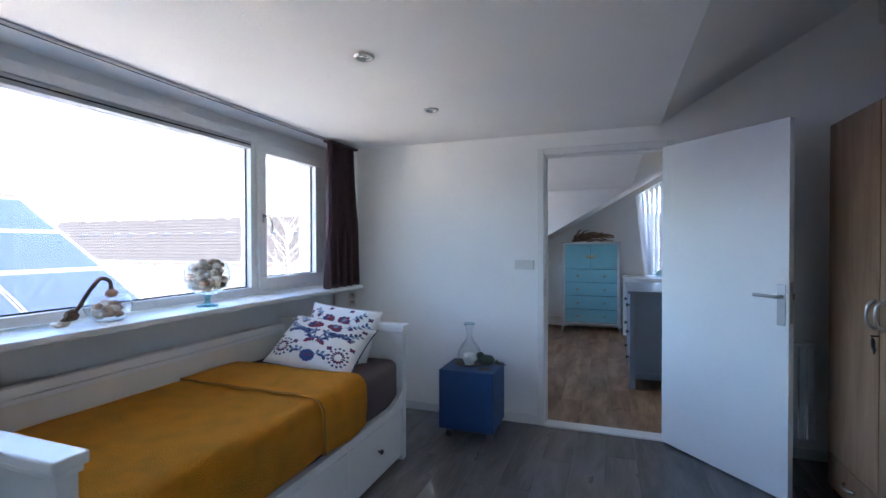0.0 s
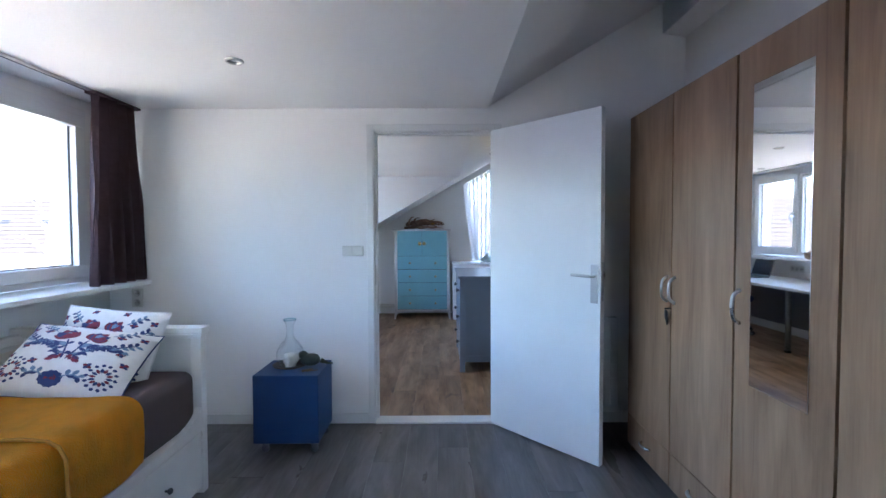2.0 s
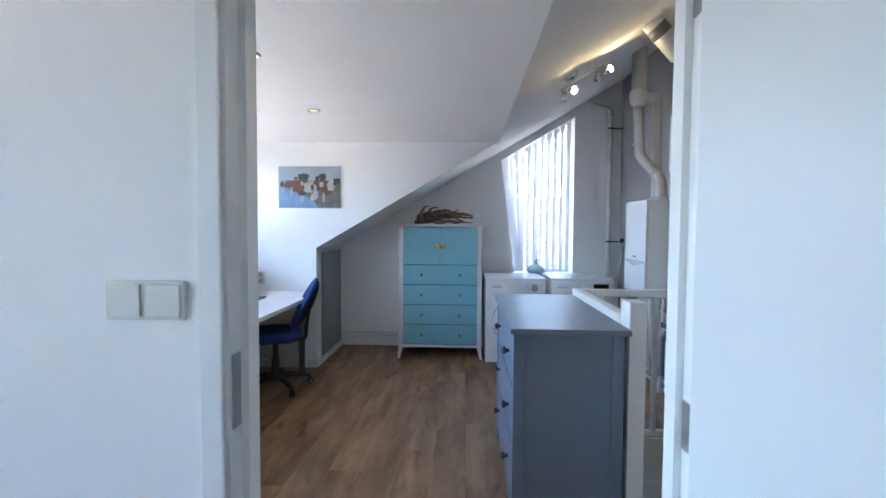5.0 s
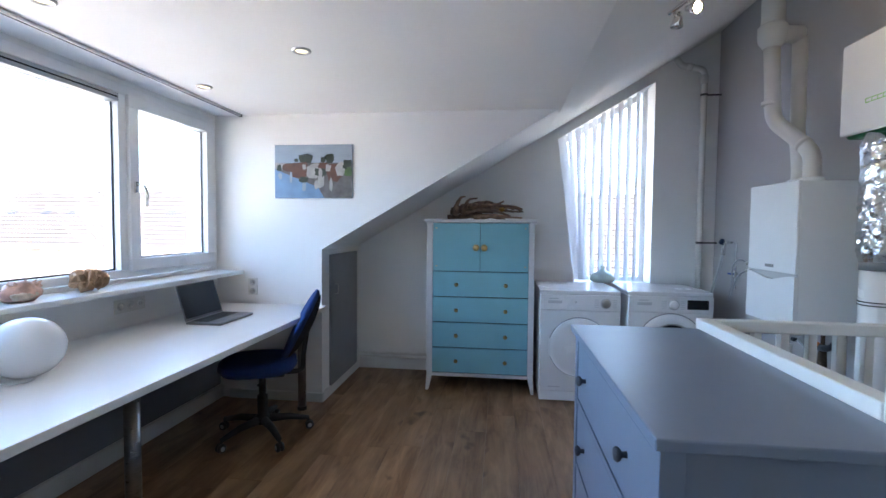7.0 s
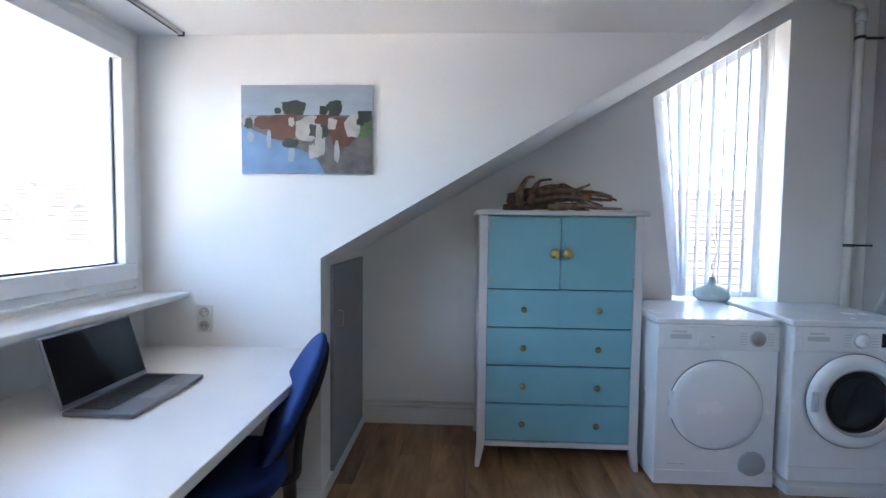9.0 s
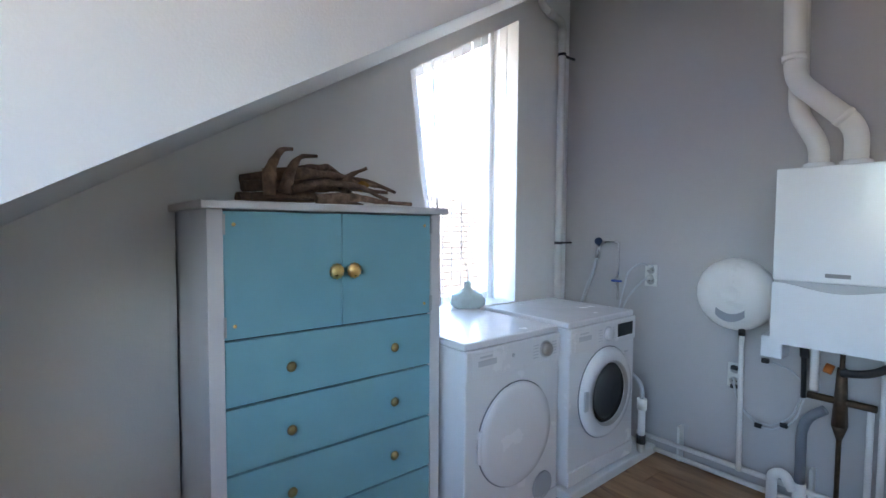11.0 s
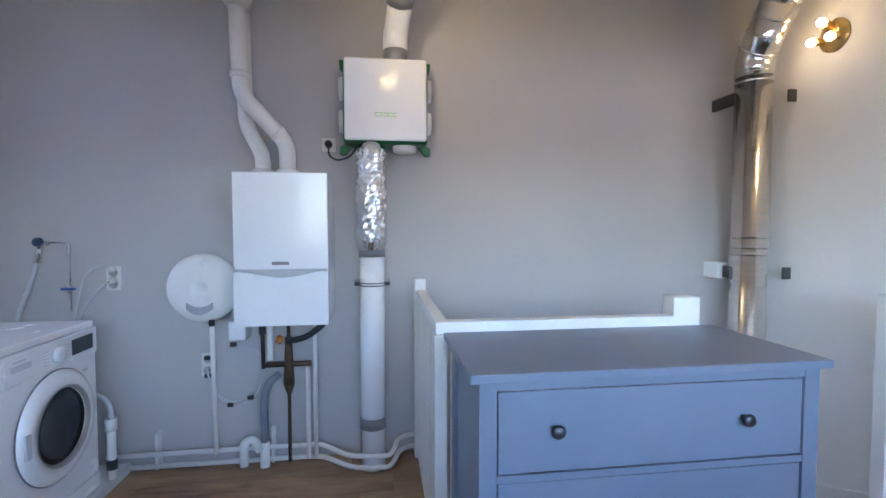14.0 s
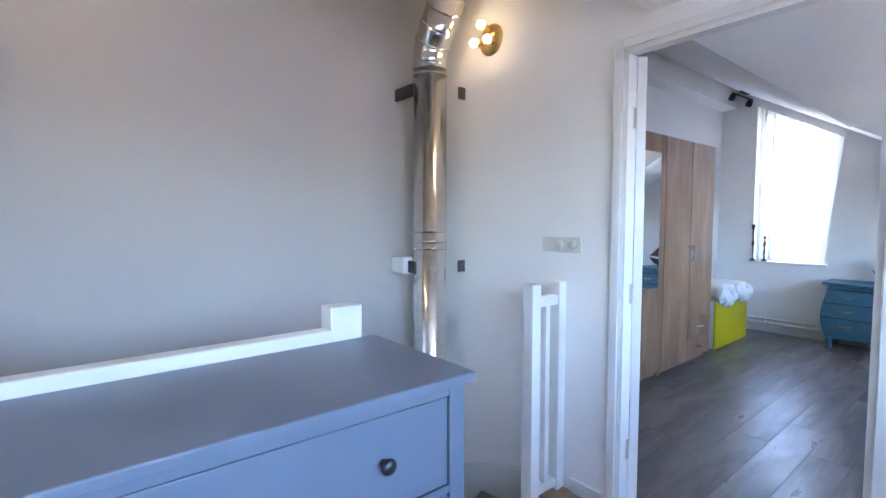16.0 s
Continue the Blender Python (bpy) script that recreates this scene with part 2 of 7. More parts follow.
def lathe(profile, centre=(0, 0, 0), axis=(0, 0, 1), n=28, bm=None, sharp=40):
    """Turns (radius, height) pairs about an axis through centre."""
    bm = bm or bmesh.new()
    a, u, w = ring_frame(axis)
    c = Vector(centre)
    rings = []
    for r, h in profile:
        if r < 1e-5:
            rings.append([bm.verts.new(c + a * h)])
        else:
            rings.append([bm.verts.new(c + a * h + (u * math.cos(t) + w * math.sin(t)) * r) for t in (2 * math.pi * k / n for k in range(n))])
    for p, q in zip(rings, rings[1:]):
        if len(p) == 1 and len(q) == 1:
            continue
        for k in range(n):
            k2 = (k + 1) % n
            vs = [p[0], q[k2], q[k]] if len(p) == 1 else ([p[k], p[k2], q[0]] if len(q) == 1 else [p[k], p[k2], q[k2], q[k]])
            f = bm.faces.new(vs)
            f.smooth = True
    bmesh.ops.recalc_face_normals(bm, faces=bm.faces)
    return bm


def prism(outline, axis, lo, hi, bm=None, bevel=0.0):
    """Extrudes a flat outline along an axis. The outline's pairs are (x, z) for axis 1, (y, z) for axis 0, (x, y) for axis 2."""
    bm = bm or bmesh.new()

    def at(p, v):
        return (v, p[0], p[1]) if axis == 0 else ((p[0], v, p[1]) if axis == 1 else (p[0], p[1], v))
    a = [bm.verts.new(at(p, lo)) for p in outline]
    b = [bm.verts.new(at(p, hi)) for p in outline]
    n = len(a)
    fs = [bm.faces.new(a), bm.faces.new(list(reversed(b)))]
    for k in range(n):
        fs.append(bm.faces.new((a[k], b[k], b[(k + 1) % n], a[(k + 1) % n])))
    bmesh.ops.recalc_face_normals(bm, faces=fs)
    if bevel:
        es = list({e for f in fs for e in f.edges})
        bmesh.ops.bevel(bm, geom=es, offset=bevel, segments=2, affect="EDGES", profile=0.5)
    return bm


def thing(name, at, label, category, group="", kind=""):
    ob = new(name)
    ob.empty_display_size = 0.1
    ob.location = at
    return tagged(ob, label, category, group, kind)


def mesh_ob(name, bm, material, smooth=None):
    me = bpy.data.meshes.new(name)
    bm.to_mesh(me)
    bm.free()
    me.materials.append(material)
    if smooth is not None:
        me.shade_smooth()
        me.set_sharp_from_angle(angle=radians(smooth))
    return new(name, me)


def part(name, bm, material, parent, label="", smooth=None):
    ob = mesh_ob(name, bm, material, smooth)
    ob.parent = parent
    base = Matrix.Translation(parent.location)
    if parent.parent:
        base = Matrix.Identity(4)
    ob.matrix_parent_inverse = base.inverted()
    if label:
        ob["label"] = label
    return ob


def solid(name, bm, material, label, category, group="", kind="", smooth=None):
    return tagged(mesh_ob(name, bm, material, smooth), label, category, group, kind)


def structure(name, bm, material, label, category="", smooth=None):
    return solid(name, bm, material, label, category or name.split("_")[0], kind="structure", smooth=smooth)


# ---- the shell ----
XW, XR = -2.10, 1.93          # window side, chimney side
YB, YP1, YP2, YC, YG = -0.36, 4.17, 4.26, 7.78, 8.70   # back gable, partition faces, cheek, front gable
Z1, Z2 = 2.215, 2.18         # flat ceilings of the two rooms
SL, X0, Z0 = 0.585, 0.525, 2.206   # main roof


def roof(x):
    return Z0 + SL * (x - X0)


def unroof(z):
    return X0 + (z - Z0) / SL


XK = -1.25                    # knee wall
YD = 0.35                     # back cheek of the first room's dormer
WX = XW - 0.22                # outer face of the window wall
SW = (0.93, YP2, XR, 6.40)    # stairwell x0 y0 x1 y1


def moved(bm, m):
    bmesh.ops.transform(bm, matrix=m, verts=bm.verts)
    return bm


def joined(*bms):
    out = bms[0]
    for b in bms[1:]:
        me = bpy.data.meshes.new("tmp")
        b.to_mesh(me)
        b.free()
        out.from_mesh(me)
        bpy.data.meshes.remove(me)
    return out


def lumpy(centre, size, seed, rough=0.35, detail=2.2, sub=3):
    """A rounded stone- or shell-like lump."""
    bm = bmesh.new()
    bmesh.ops.create_icosphere(bm, subdivisions=sub, radius=1.0)
    o = Vector((seed * 3.7, seed * 1.3, seed * 7.1))
    for v in bm.verts:
        k = 1 + rough * noise.noise(v.co * detail + o) + 0.5 * rough * noise.noise(v.co * detail * 2.7 + o)
        v.co = Vector(centre) + Vector((v.co.x * size[0], v.co.y * size[1], v.co.z * size[2])) * k
    for f in bm.faces:
        f.smooth = True
    return bm


def sheet(f, nu, nv, thick=0.0):
    """A grid surface from f(u, v), u and v from 0 to 1; with thickness it is closed."""
    bm = bmesh.new()
    g = [[bm.verts.new(f(i / nu, j / nv)) for j in range(nv + 1)] for i in range(nu + 1)]
    for i in range(nu):
        for j in range(nv):
            bm.faces.new((g[i][j], g[i + 1][j], g[i + 1][j + 1], g[i][j + 1])).smooth = True
    if thick:
        bmesh.ops.solidify(bm, geom=bm.faces[:], thickness=thick)
        for q in bm.faces:
            q.smooth = True
    return bm
# floors: a dark bed under the planks
structure("floor_bedroom", box(XK - 0.9, XR, YB, 4.215, -0.16, -0.012), SUBFLOOR, "grey wood-look laminate floor of the bedroom", "floor")
fb = bmesh.new()
bm_box(fb, XW, SW[0], 4.215, YG + 0.25, -0.16, -0.012)
bm_box(fb, SW[0], XR, SW[3], YG + 0.25, -0.16, -0.012)
structure("floor_study", fb, SUBFLOOR, "brown oak-look laminate floor of the study", "floor")

# partition with the doorway
DX0, DX1, DH = -0.237, 0.60, 2.054
wp = bmesh.new()
bm_box(wp, XW, DX0 - 0.05, YP1, YP2, -0.1, Z1)
prism([(DX1 + 0.05, -0.1), (XR, -0.1), (XR, roof(XR)), (unroof(Z1), Z1), (DX1 + 0.05, Z1)], 1, YP1, YP2, wp)
bm_box(wp, DX0 - 0.05, DX1 + 0.05, YP1, YP2, DH + 0.05, Z1)
structure("wall_partition", wp, WHITE_WALL, "white painted partition wall with a doorway", "wall")


def dormer_wall(name, y0, y1, wy0, wy1, wz0, wz1, zc, label):
    b = bmesh.new()
    bm_box(b, WX, XW, y0, wy0, -0.1, zc)
    bm_box(b, WX, XW, wy1, y1, -0.1, zc)
    bm_box(b, WX, XW, wy0, wy1, -0.1, wz0)
    bm_box(b, WX, XW, wy0, wy1, wz1, zc)
    return structure(name, b, WHITE_WALL, label, "wall")


dormer_wall("wall_window_bedroom", YD, YP2 - 0.02, 0.75, 3.97, 1.03, 2.15, Z1, "white wall under and round the bedroom dormer window")
dormer_wall("wall_window_study", YP2 - 0.02, YC, 4.60, 7.74, 1.02, 2.15, Z2, "white wall under and round the study dormer window")
# chimney-side wall, all along, also down the stairwell
ws = bmesh.new()
bm_box(ws, XR, XR + 0.2, YB, YP1, -0.1, 3.1)
structure("wall_bedroom_side", ws, WHITE_WALL, "white painted wall behind the wardrobe", "wall")
structure("wall_study_side", box(XR, XR + 0.2, YP1, YG + 0.3, -2.7, 3.1), GREY_WALL, "warm grey painted wall with pipes and appliances", "wall")


# gables with a window that follows the roof
def gable(name, y0, y1, wxt, wxb, wx1, wz0, material, label):
    """wxt, wxb: the opening's low side at its head and its foot."""
    b = bmesh.new()
    top = 0.10
    prism([(XK - 0.9, -0.1), (wxb, -0.1), (wxb, wz0), (wxt, roof(wxt)), (XK - 0.9, roof(XK - 0.9))], 1, y0, y1, b)
    prism([(wx1, -0.1), (XR, -0.1), (XR, roof(XR)), (wx1, roof(wx1))], 1, y0, y1, b)
    bm_box(b, wxb, wx1, y0, y1, -0.1, wz0)
    prism([(wxt + 0.012, roof(wxt + 0.012) - top), (wx1, roof(wx1) - top), (wx1, roof(wx1)), (wxt, roof(wxt))], 1, y0, y1, b)
    return structure(name, b, material, label, "wall")


gable("wall_gable_study", YG, YG + 0.32, 0.575, 0.757, 1.41, 0.84, WHITE_WALL, "pale gable wall with a tall window under the roof slope")
gable("wall_gable_bedroom", YB - 0.24, YB, 0.713, 0.859, 1.54, 0.826, WHITE_WALL, "white gable wall with a tall window under the roof slope")

# ceilings, roof slopes and dormer cheeks
structure("ceiling_bedroom", box(WX - 0.25, unroof(Z1) + 0.02, YD, YP2 - 0.045, Z1, Z1 + 0.12), CEIL_WHITE, "flat white dormer ceiling of the bedroom", "ceiling")
structure("ceiling_study", box(WX - 0.25, unroof(Z2) + 0.02, YP2 - 0.045, YC + 0.1, Z2, Z2 + 0.16), CEIL_WHITE, "flat white dormer ceiling of the study", "ceiling")


def slope(name, xa, xb, y0, y1, label):
    return structure(name, prism([(xa, roof(xa)), (xb, roof(xb)), (xb, roof(xb) + 0.16), (xa, roof(xa) + 0.16)], 1, y0, y1), CEIL_WHITE, label, "ceiling")


slope("roof_slope_upper_bedroom", unroof(Z1) + 0.001, XR + 0.2, YB - 0.24, YP2 - 0.045, "white sloping roof lining of the bedroom")
slope("roof_slope_upper_study", unroof(Z2) + 0.001, XR + 0.2, YP2 - 0.045, YG + 0.32, "white sloping roof lining of the study")
slope("roof_slope_lower_study", XK - 0.9, unroof(Z2), YC + 0.1, YG + 0.32, "white sloping roof lining beside the dormer")
slope("roof_slope_lower_bedroom", XK - 0.9, unroof(Z1), YB - 0.24, YD - 0.1, "white sloping roof lining behind the dormer")
structure("wall_cheek_study", prism([(WX, -0.1), (XK, -0.1), (XK, roof(XK)), (unroof(Z2), Z2), (WX, Z2)], 1, YC, YC + 0.1), WHITE_WALL, "white dormer cheek with a sloping lower edge", "wall")
structure("wall_cheek_bedroom", prism([(WX, -0.1), (XK, -0.1), (XK, roof(XK)), (unroof(Z1), Z1), (WX, Z1)], 1, YD - 0.1, YD), WHITE_WALL, "white dormer cheek of the bedroom", "wall")
structure("wall_knee_study", box(XK - 0.08, XK, YC + 0.1, YG, -0.1, roof(XK) + 0.02), WHITE_WALL, "low white knee wall under the roof", "wall")
structure("wall_knee_bedroom", box(XK - 0.08, XK, YB, YD - 0.1, -0.1, roof(XK) + 0.02), WHITE_WALL, "low white knee wall of the bedroom", "wall")

# ---- joinery ----
def dormer_window(name, y0, ym, y1, z0, z1, label):
    """A fixed pane with a vent strip, and a tilt-and-turn sash beyond the mullion ym."""
    w = thing(name, (XW, (y0 + y1) / 2, z0), label, "window", kind="structure")
    xo, xi, fw = XW - 0.08, XW + 0.012, 0.058
    fr = bmesh.new()
    for a in ((y0, y1, z0, z0 + fw * 0.8), (y0, y1, z1 - fw, z1)):
        bm_box(fr, xo, xi, a[0], a[1], a[2], a[3], 0.004)
    for a in ((y0, y0 + fw), (ym - 0.028, ym + 0.028), (y1 - 0.03, y1)):
        bm_box(fr, xo, xi - 0.001, a[0], a[1], z0 + fw * 0.8, z1 - fw, 0.004)
    part("window_frame", fr, UPVC, w)
    part("fixed_pane", box(XW - 0.045, XW - 0.035, y0 + fw, ym - 0.028, z0 + fw * 0.8, z1 - fw - 0.05), GLASS, w).visible_shadow = False
    gk = part("glazing_gasket", joined(box(XW - 0.034, XW - 0.028, y0 + fw, ym - 0.028, z0 + fw * 0.8, z0 + fw * 0.8 + 0.008), box(XW - 0.034, XW - 0.028, ym - 0.036, ym - 0.028, z0 + fw * 0.8, z1 - fw - 0.05)), BLACK, w)
    vs = part("vent_strip", box(XW - 0.06, XW + 0.02, y0 + fw, ym - 0.03, z1 - fw - 0.05, z1 - fw - 0.004, 0.004), mat("grey_vent_strip", (0.42, 0.43, 0.45), 0.4), w, "grey aluminium ventilation strip")
    part("groove", box(XW + 0.02, XW + 0.0215, y0 + fw, ym - 0.04, z1 - fw - 0.03, z1 - fw - 0.022), DARK, vs)
    s0, s1, sz0, sz1, sw = ym + 0.03, y1 - 0.032, z0 + fw * 0.8 - 0.012, z1 - fw + 0.012, 0.075
    sash = bmesh.new()
    for a in ((s0, s1, sz0, sz0 + sw), (s0, s1, sz1 - sw, sz1), (s0, s0 + sw, sz0 + sw, sz1 - sw), (s1 - sw, s1, sz0 + sw, sz1 - sw)):
        bm_box(sash, XW - 0.05, XW + 0.03, a[0], a[1], a[2], a[3], 0.005)
    sa = part("sash", sash, UPVC, w)
    part("sash_pane", box(XW - 0.03, XW - 0.02, s0 + sw, s1 - sw, sz0 + sw, sz1 - sw), GLASS, sa).visible_shadow = False
    g2 = bmesh.new()
    bm_box(g2, XW - 0.018, XW - 0.012, s0 + sw, s1 - sw, sz0 + sw, sz0 + sw + 0.007)
    bm_box(g2, XW - 0.018, XW - 0.012, s1 - sw - 0.007, s1 - sw, sz0 + sw, sz1 - sw)
    part("sash_gasket", g2, BLACK, sa)
    hz = (sz0 + sz1) / 2 - 0.02
    hy = s0 + 0.038
    hb = box(XW + 0.03, XW + 0.042, hy - 0.014, hy + 0.014, hz - 0.035, hz + 0.035, 0.004)
    part("window_handle", joined(hb, tube(arc([(XW + 0.04, hy, hz + 0.015), (XW + 0.085, hy, hz + 0.015), (XW + 0.085, hy + 0.03, hz - 0.03), (XW + 0.072, hy + 0.035, hz - 0.11)], 0.03), 0.009, 10)), CHROME, sa, "chrome lever handle")
    return w


dormer_window("window_1", 0.75, 3.17, 3.97, 1.04, 2.15, "white plastic dormer window with a fixed pane and a sash")
dormer_window("window_2", 4.60, 6.875, 7.74, 1.03, 2.15, "white plastic dormer window with a fixed pane and a sash")
structure("window_sill_bedroom", box(XW - 0.01, -1.80, YD, YP1, 1.0, 1.03, 0.006), TRIM, "deep white painted sill under the bedroom window", "window sill")
structure("window_sill_study", box(XW - 0.01, -1.875, YP2, YC, 0.972, 1.0, 0.006), TRIM, "deep white painted sill under the study window", "window sill")


def curtain_rail(y0, y1, z):
    r = thing("curtain_rail", (-1.87, (y0 + y1) / 2, z), "slim grey aluminium curtain rail on the ceiling", "curtain rail")
    part("track", box(-1.882, -1.858, y0, y1, z - 0.016, z, 0.002), STEEL, r)
    part("slot", box(-1.873, -1.867, y0, y1 - 0.02, z - 0.0175, z - 0.0155), DARK, r)
    part("end_stop", box(-1.885, -1.855, y1, y1 + 0.012, z - 0.02, z, 0.003), BLACK, r)


curtain_rail(YD + 0.05, 4.10, Z1)
curtain_rail(4.50, 7.735, Z2)


# doorway: lining, architraves, threshold, leaf
dl = bmesh.new()
bm_box(dl, DX0 - 0.05, DX0, YP1 - 0.004, YP2 + 0.004, 0, DH)
bm_box(dl, DX1, DX1 + 0.05, YP1 - 0.004, YP2 + 0.004, 0, DH)
bm_box(dl, DX0 - 0.05, DX1 + 0.05, YP1 - 0.004, YP2 + 0.004, DH, DH + 0.05)
dframe = structure("door_frame", dl, TRIM, "white painted wooden door frame between the rooms", "door frame")
st = bmesh.new()
bm_box(st, DX0, DX0 + 0.014, YP1 + 0.045, YP2, 0.014, DH)
bm_box(st, DX1 - 0.014, DX1, YP1 + 0.045, YP2, 0.014, DH)
bm_box(st, DX0, DX1, YP1 + 0.045, YP2, DH - 0.014, DH)
part("door_stop", st, TRIM, dframe)
for nm, ya, yb, wd in (("architrave", YP1 - 0.016, YP1 - 0.004, 0.048), ("architrave", YP2 + 0.004, YP2 + 0.018, 0.045)):
    for q in ((DX0 - wd - 0.002, DX0 - 0.006, 0, DH + wd), (DX1 + 0.006, DX1 + wd + 0.002, 0, DH + wd)):
        part(nm, box(q[0], q[1], ya, yb, q[2], q[3], 0.004), TRIM, dframe)
    part(nm, box(DX0 - 0.006, DX1 + 0.006, ya, yb, DH + 0.006, DH + wd, 0.004), TRIM, dframe)
part("threshold", box(DX0, DX1, YP1 - 0.03, YP2 + 0.0, 0.0, 0.016, 0.004), TRIM, dframe, "white painted threshold strip")
for hz in (0.28, 1.0, 1.78):
    part("hinge", box(DX1 - 0.003, DX1 + 0.0, YP1 - 0.002, YP1 + 0.04, hz - 0.045, hz + 0.045), STEEL, dframe)
part("strike_plate", box(DX0, DX0 + 0.003, YP1 + 0.005, YP1 + 0.035, 0.98, 1.12), STEEL, dframe)

ang = math.atan2(-0.639, 0.562)
DM = Matrix.Translation((0.5535, 4.151, 0)) @ Matrix.Rotation(ang, 4, "Z")
door = thing("door_1", (DX1, YP1 - 0.02, 0.012), "smooth white interior door standing open into the bedroom", "door", kind="structure")
leaf = part("door_leaf", moved(box(0.028, 0.862, 0.0, 0.04, 0.012, 2.05, 0.002), DM), DOOR_WHITE, door)
for sgn, yf in ((-1, 0.0), (1, 0.04)):
    y_a, y_b = (yf - 0.004, yf) if sgn < 0 else (yf, yf + 0.004)
    hp = part("handle_plate", moved(box(0.802, 0.846, y_a, y_b, 0.945, 1.165, 0.0015), DM), STEEL, door)
    yy = yf + sgn * 0.045
    part("door_handle", moved(tube(arc([(0.827, yf, 1.10), (0.827, yy, 1.10), (0.702, yy, 1.103)], 0.012), 0.0095, 12), DM), STEEL, door)
part("lock_plate", moved(box(0.862, 0.8635, 0.008, 0.032, 0.96, 1.18), DM), STEEL, door)
part("latch", moved(box(0.8635, 0.874, 0.013, 0.027, 1.09, 1.12, 0.002), DM), CHROME, door)


# skirtings
def skirting(x0, x1, y0, y1, h=0.07):
    return structure("baseboard", box(x0, x1, y0, y1, 0.0, h, 0.003), TRIM, "white painted skirting board", "skirting")


skirting(-1.95, DX0 - 0.051, YP1 - 0.014, YP1)
skirting(DX1 + 0.051, XR, YP1 - 0.014, YP1)
skirting(XK, XR, YB, YB + 0.014, 0.10)
skirting(XW + 0.1, XK + 0.012, YC - 0.014, YC)
skirting(XK, XK + 0.014, YC + 0.002, YG - 0.02)
skirting(XK + 0.016, 0.6, YG - 0.016, YG, 0.10)
skirting(DX1 + 0.068, 0.84, YP2, YP2 + 0.014)
structure("trim_gable_pipe", joined(tube([(XK + 0.02, YG - 0.03, 0.115), (0.5, YG - 0.03, 0.115)], 0.011, 8), tube([(XK + 0.02, YG - 0.03, 0.15), (0.5, YG - 0.03, 0.15)], 0.011, 8)), PIPE, "two thin white heating pipes along the skirting", "pipe")
structure("roof_beam", prism([(XR - 0.16, 2.72), (XR, 2.70), (XR, roof(XR) - 0.001), (XR - 0.16, roof(XR - 0.16) - 0.001)], 1, YB, YP1), CEIL_WHITE, "white painted purlin under the bedroom roof", "beam")

# grey panels: under the desk, and the hatch in the knee wall
structure("panel_under_desk", box(XW, XW + 0.02, YP2, YC, 0.1, 0.70), KNEE_GREY, "dark grey painted panelling under the desk", "wall panel")
structure("baseboard_under_desk", box(XW + 0.02, XW + 0.045, YP2, YC, 0.0, 0.10, 0.004), TRIM, "white painted skirting under the desk", "skirting")
hatch = thing("hatch_door", (XK, 8.2, 0.07), "small grey painted cupboard door in the knee wall", "hatch", kind="structure")
part("hatch_panel", box(XK, XK + 0.018, 7.93, 8.60, 0.075, 1.12, 0.003), mat("hatch_grey", (0.30, 0.31, 0.33), 0.6), hatch)
part("hatch_handle", tube(arc([(XK + 0.018, 8.02, 0.80), (XK + 0.045, 8.02, 0.80), (XK + 0.045, 8.02, 0.88), (XK + 0.018, 8.02, 0.88)], 0.015), 0.004, 8), STEEL, hatch)


# ---- gable windows with vertical blinds ----
BLIND = sheer_mat("white_blind_cloth", (0.86, 0.87, 0.90), 0.0)


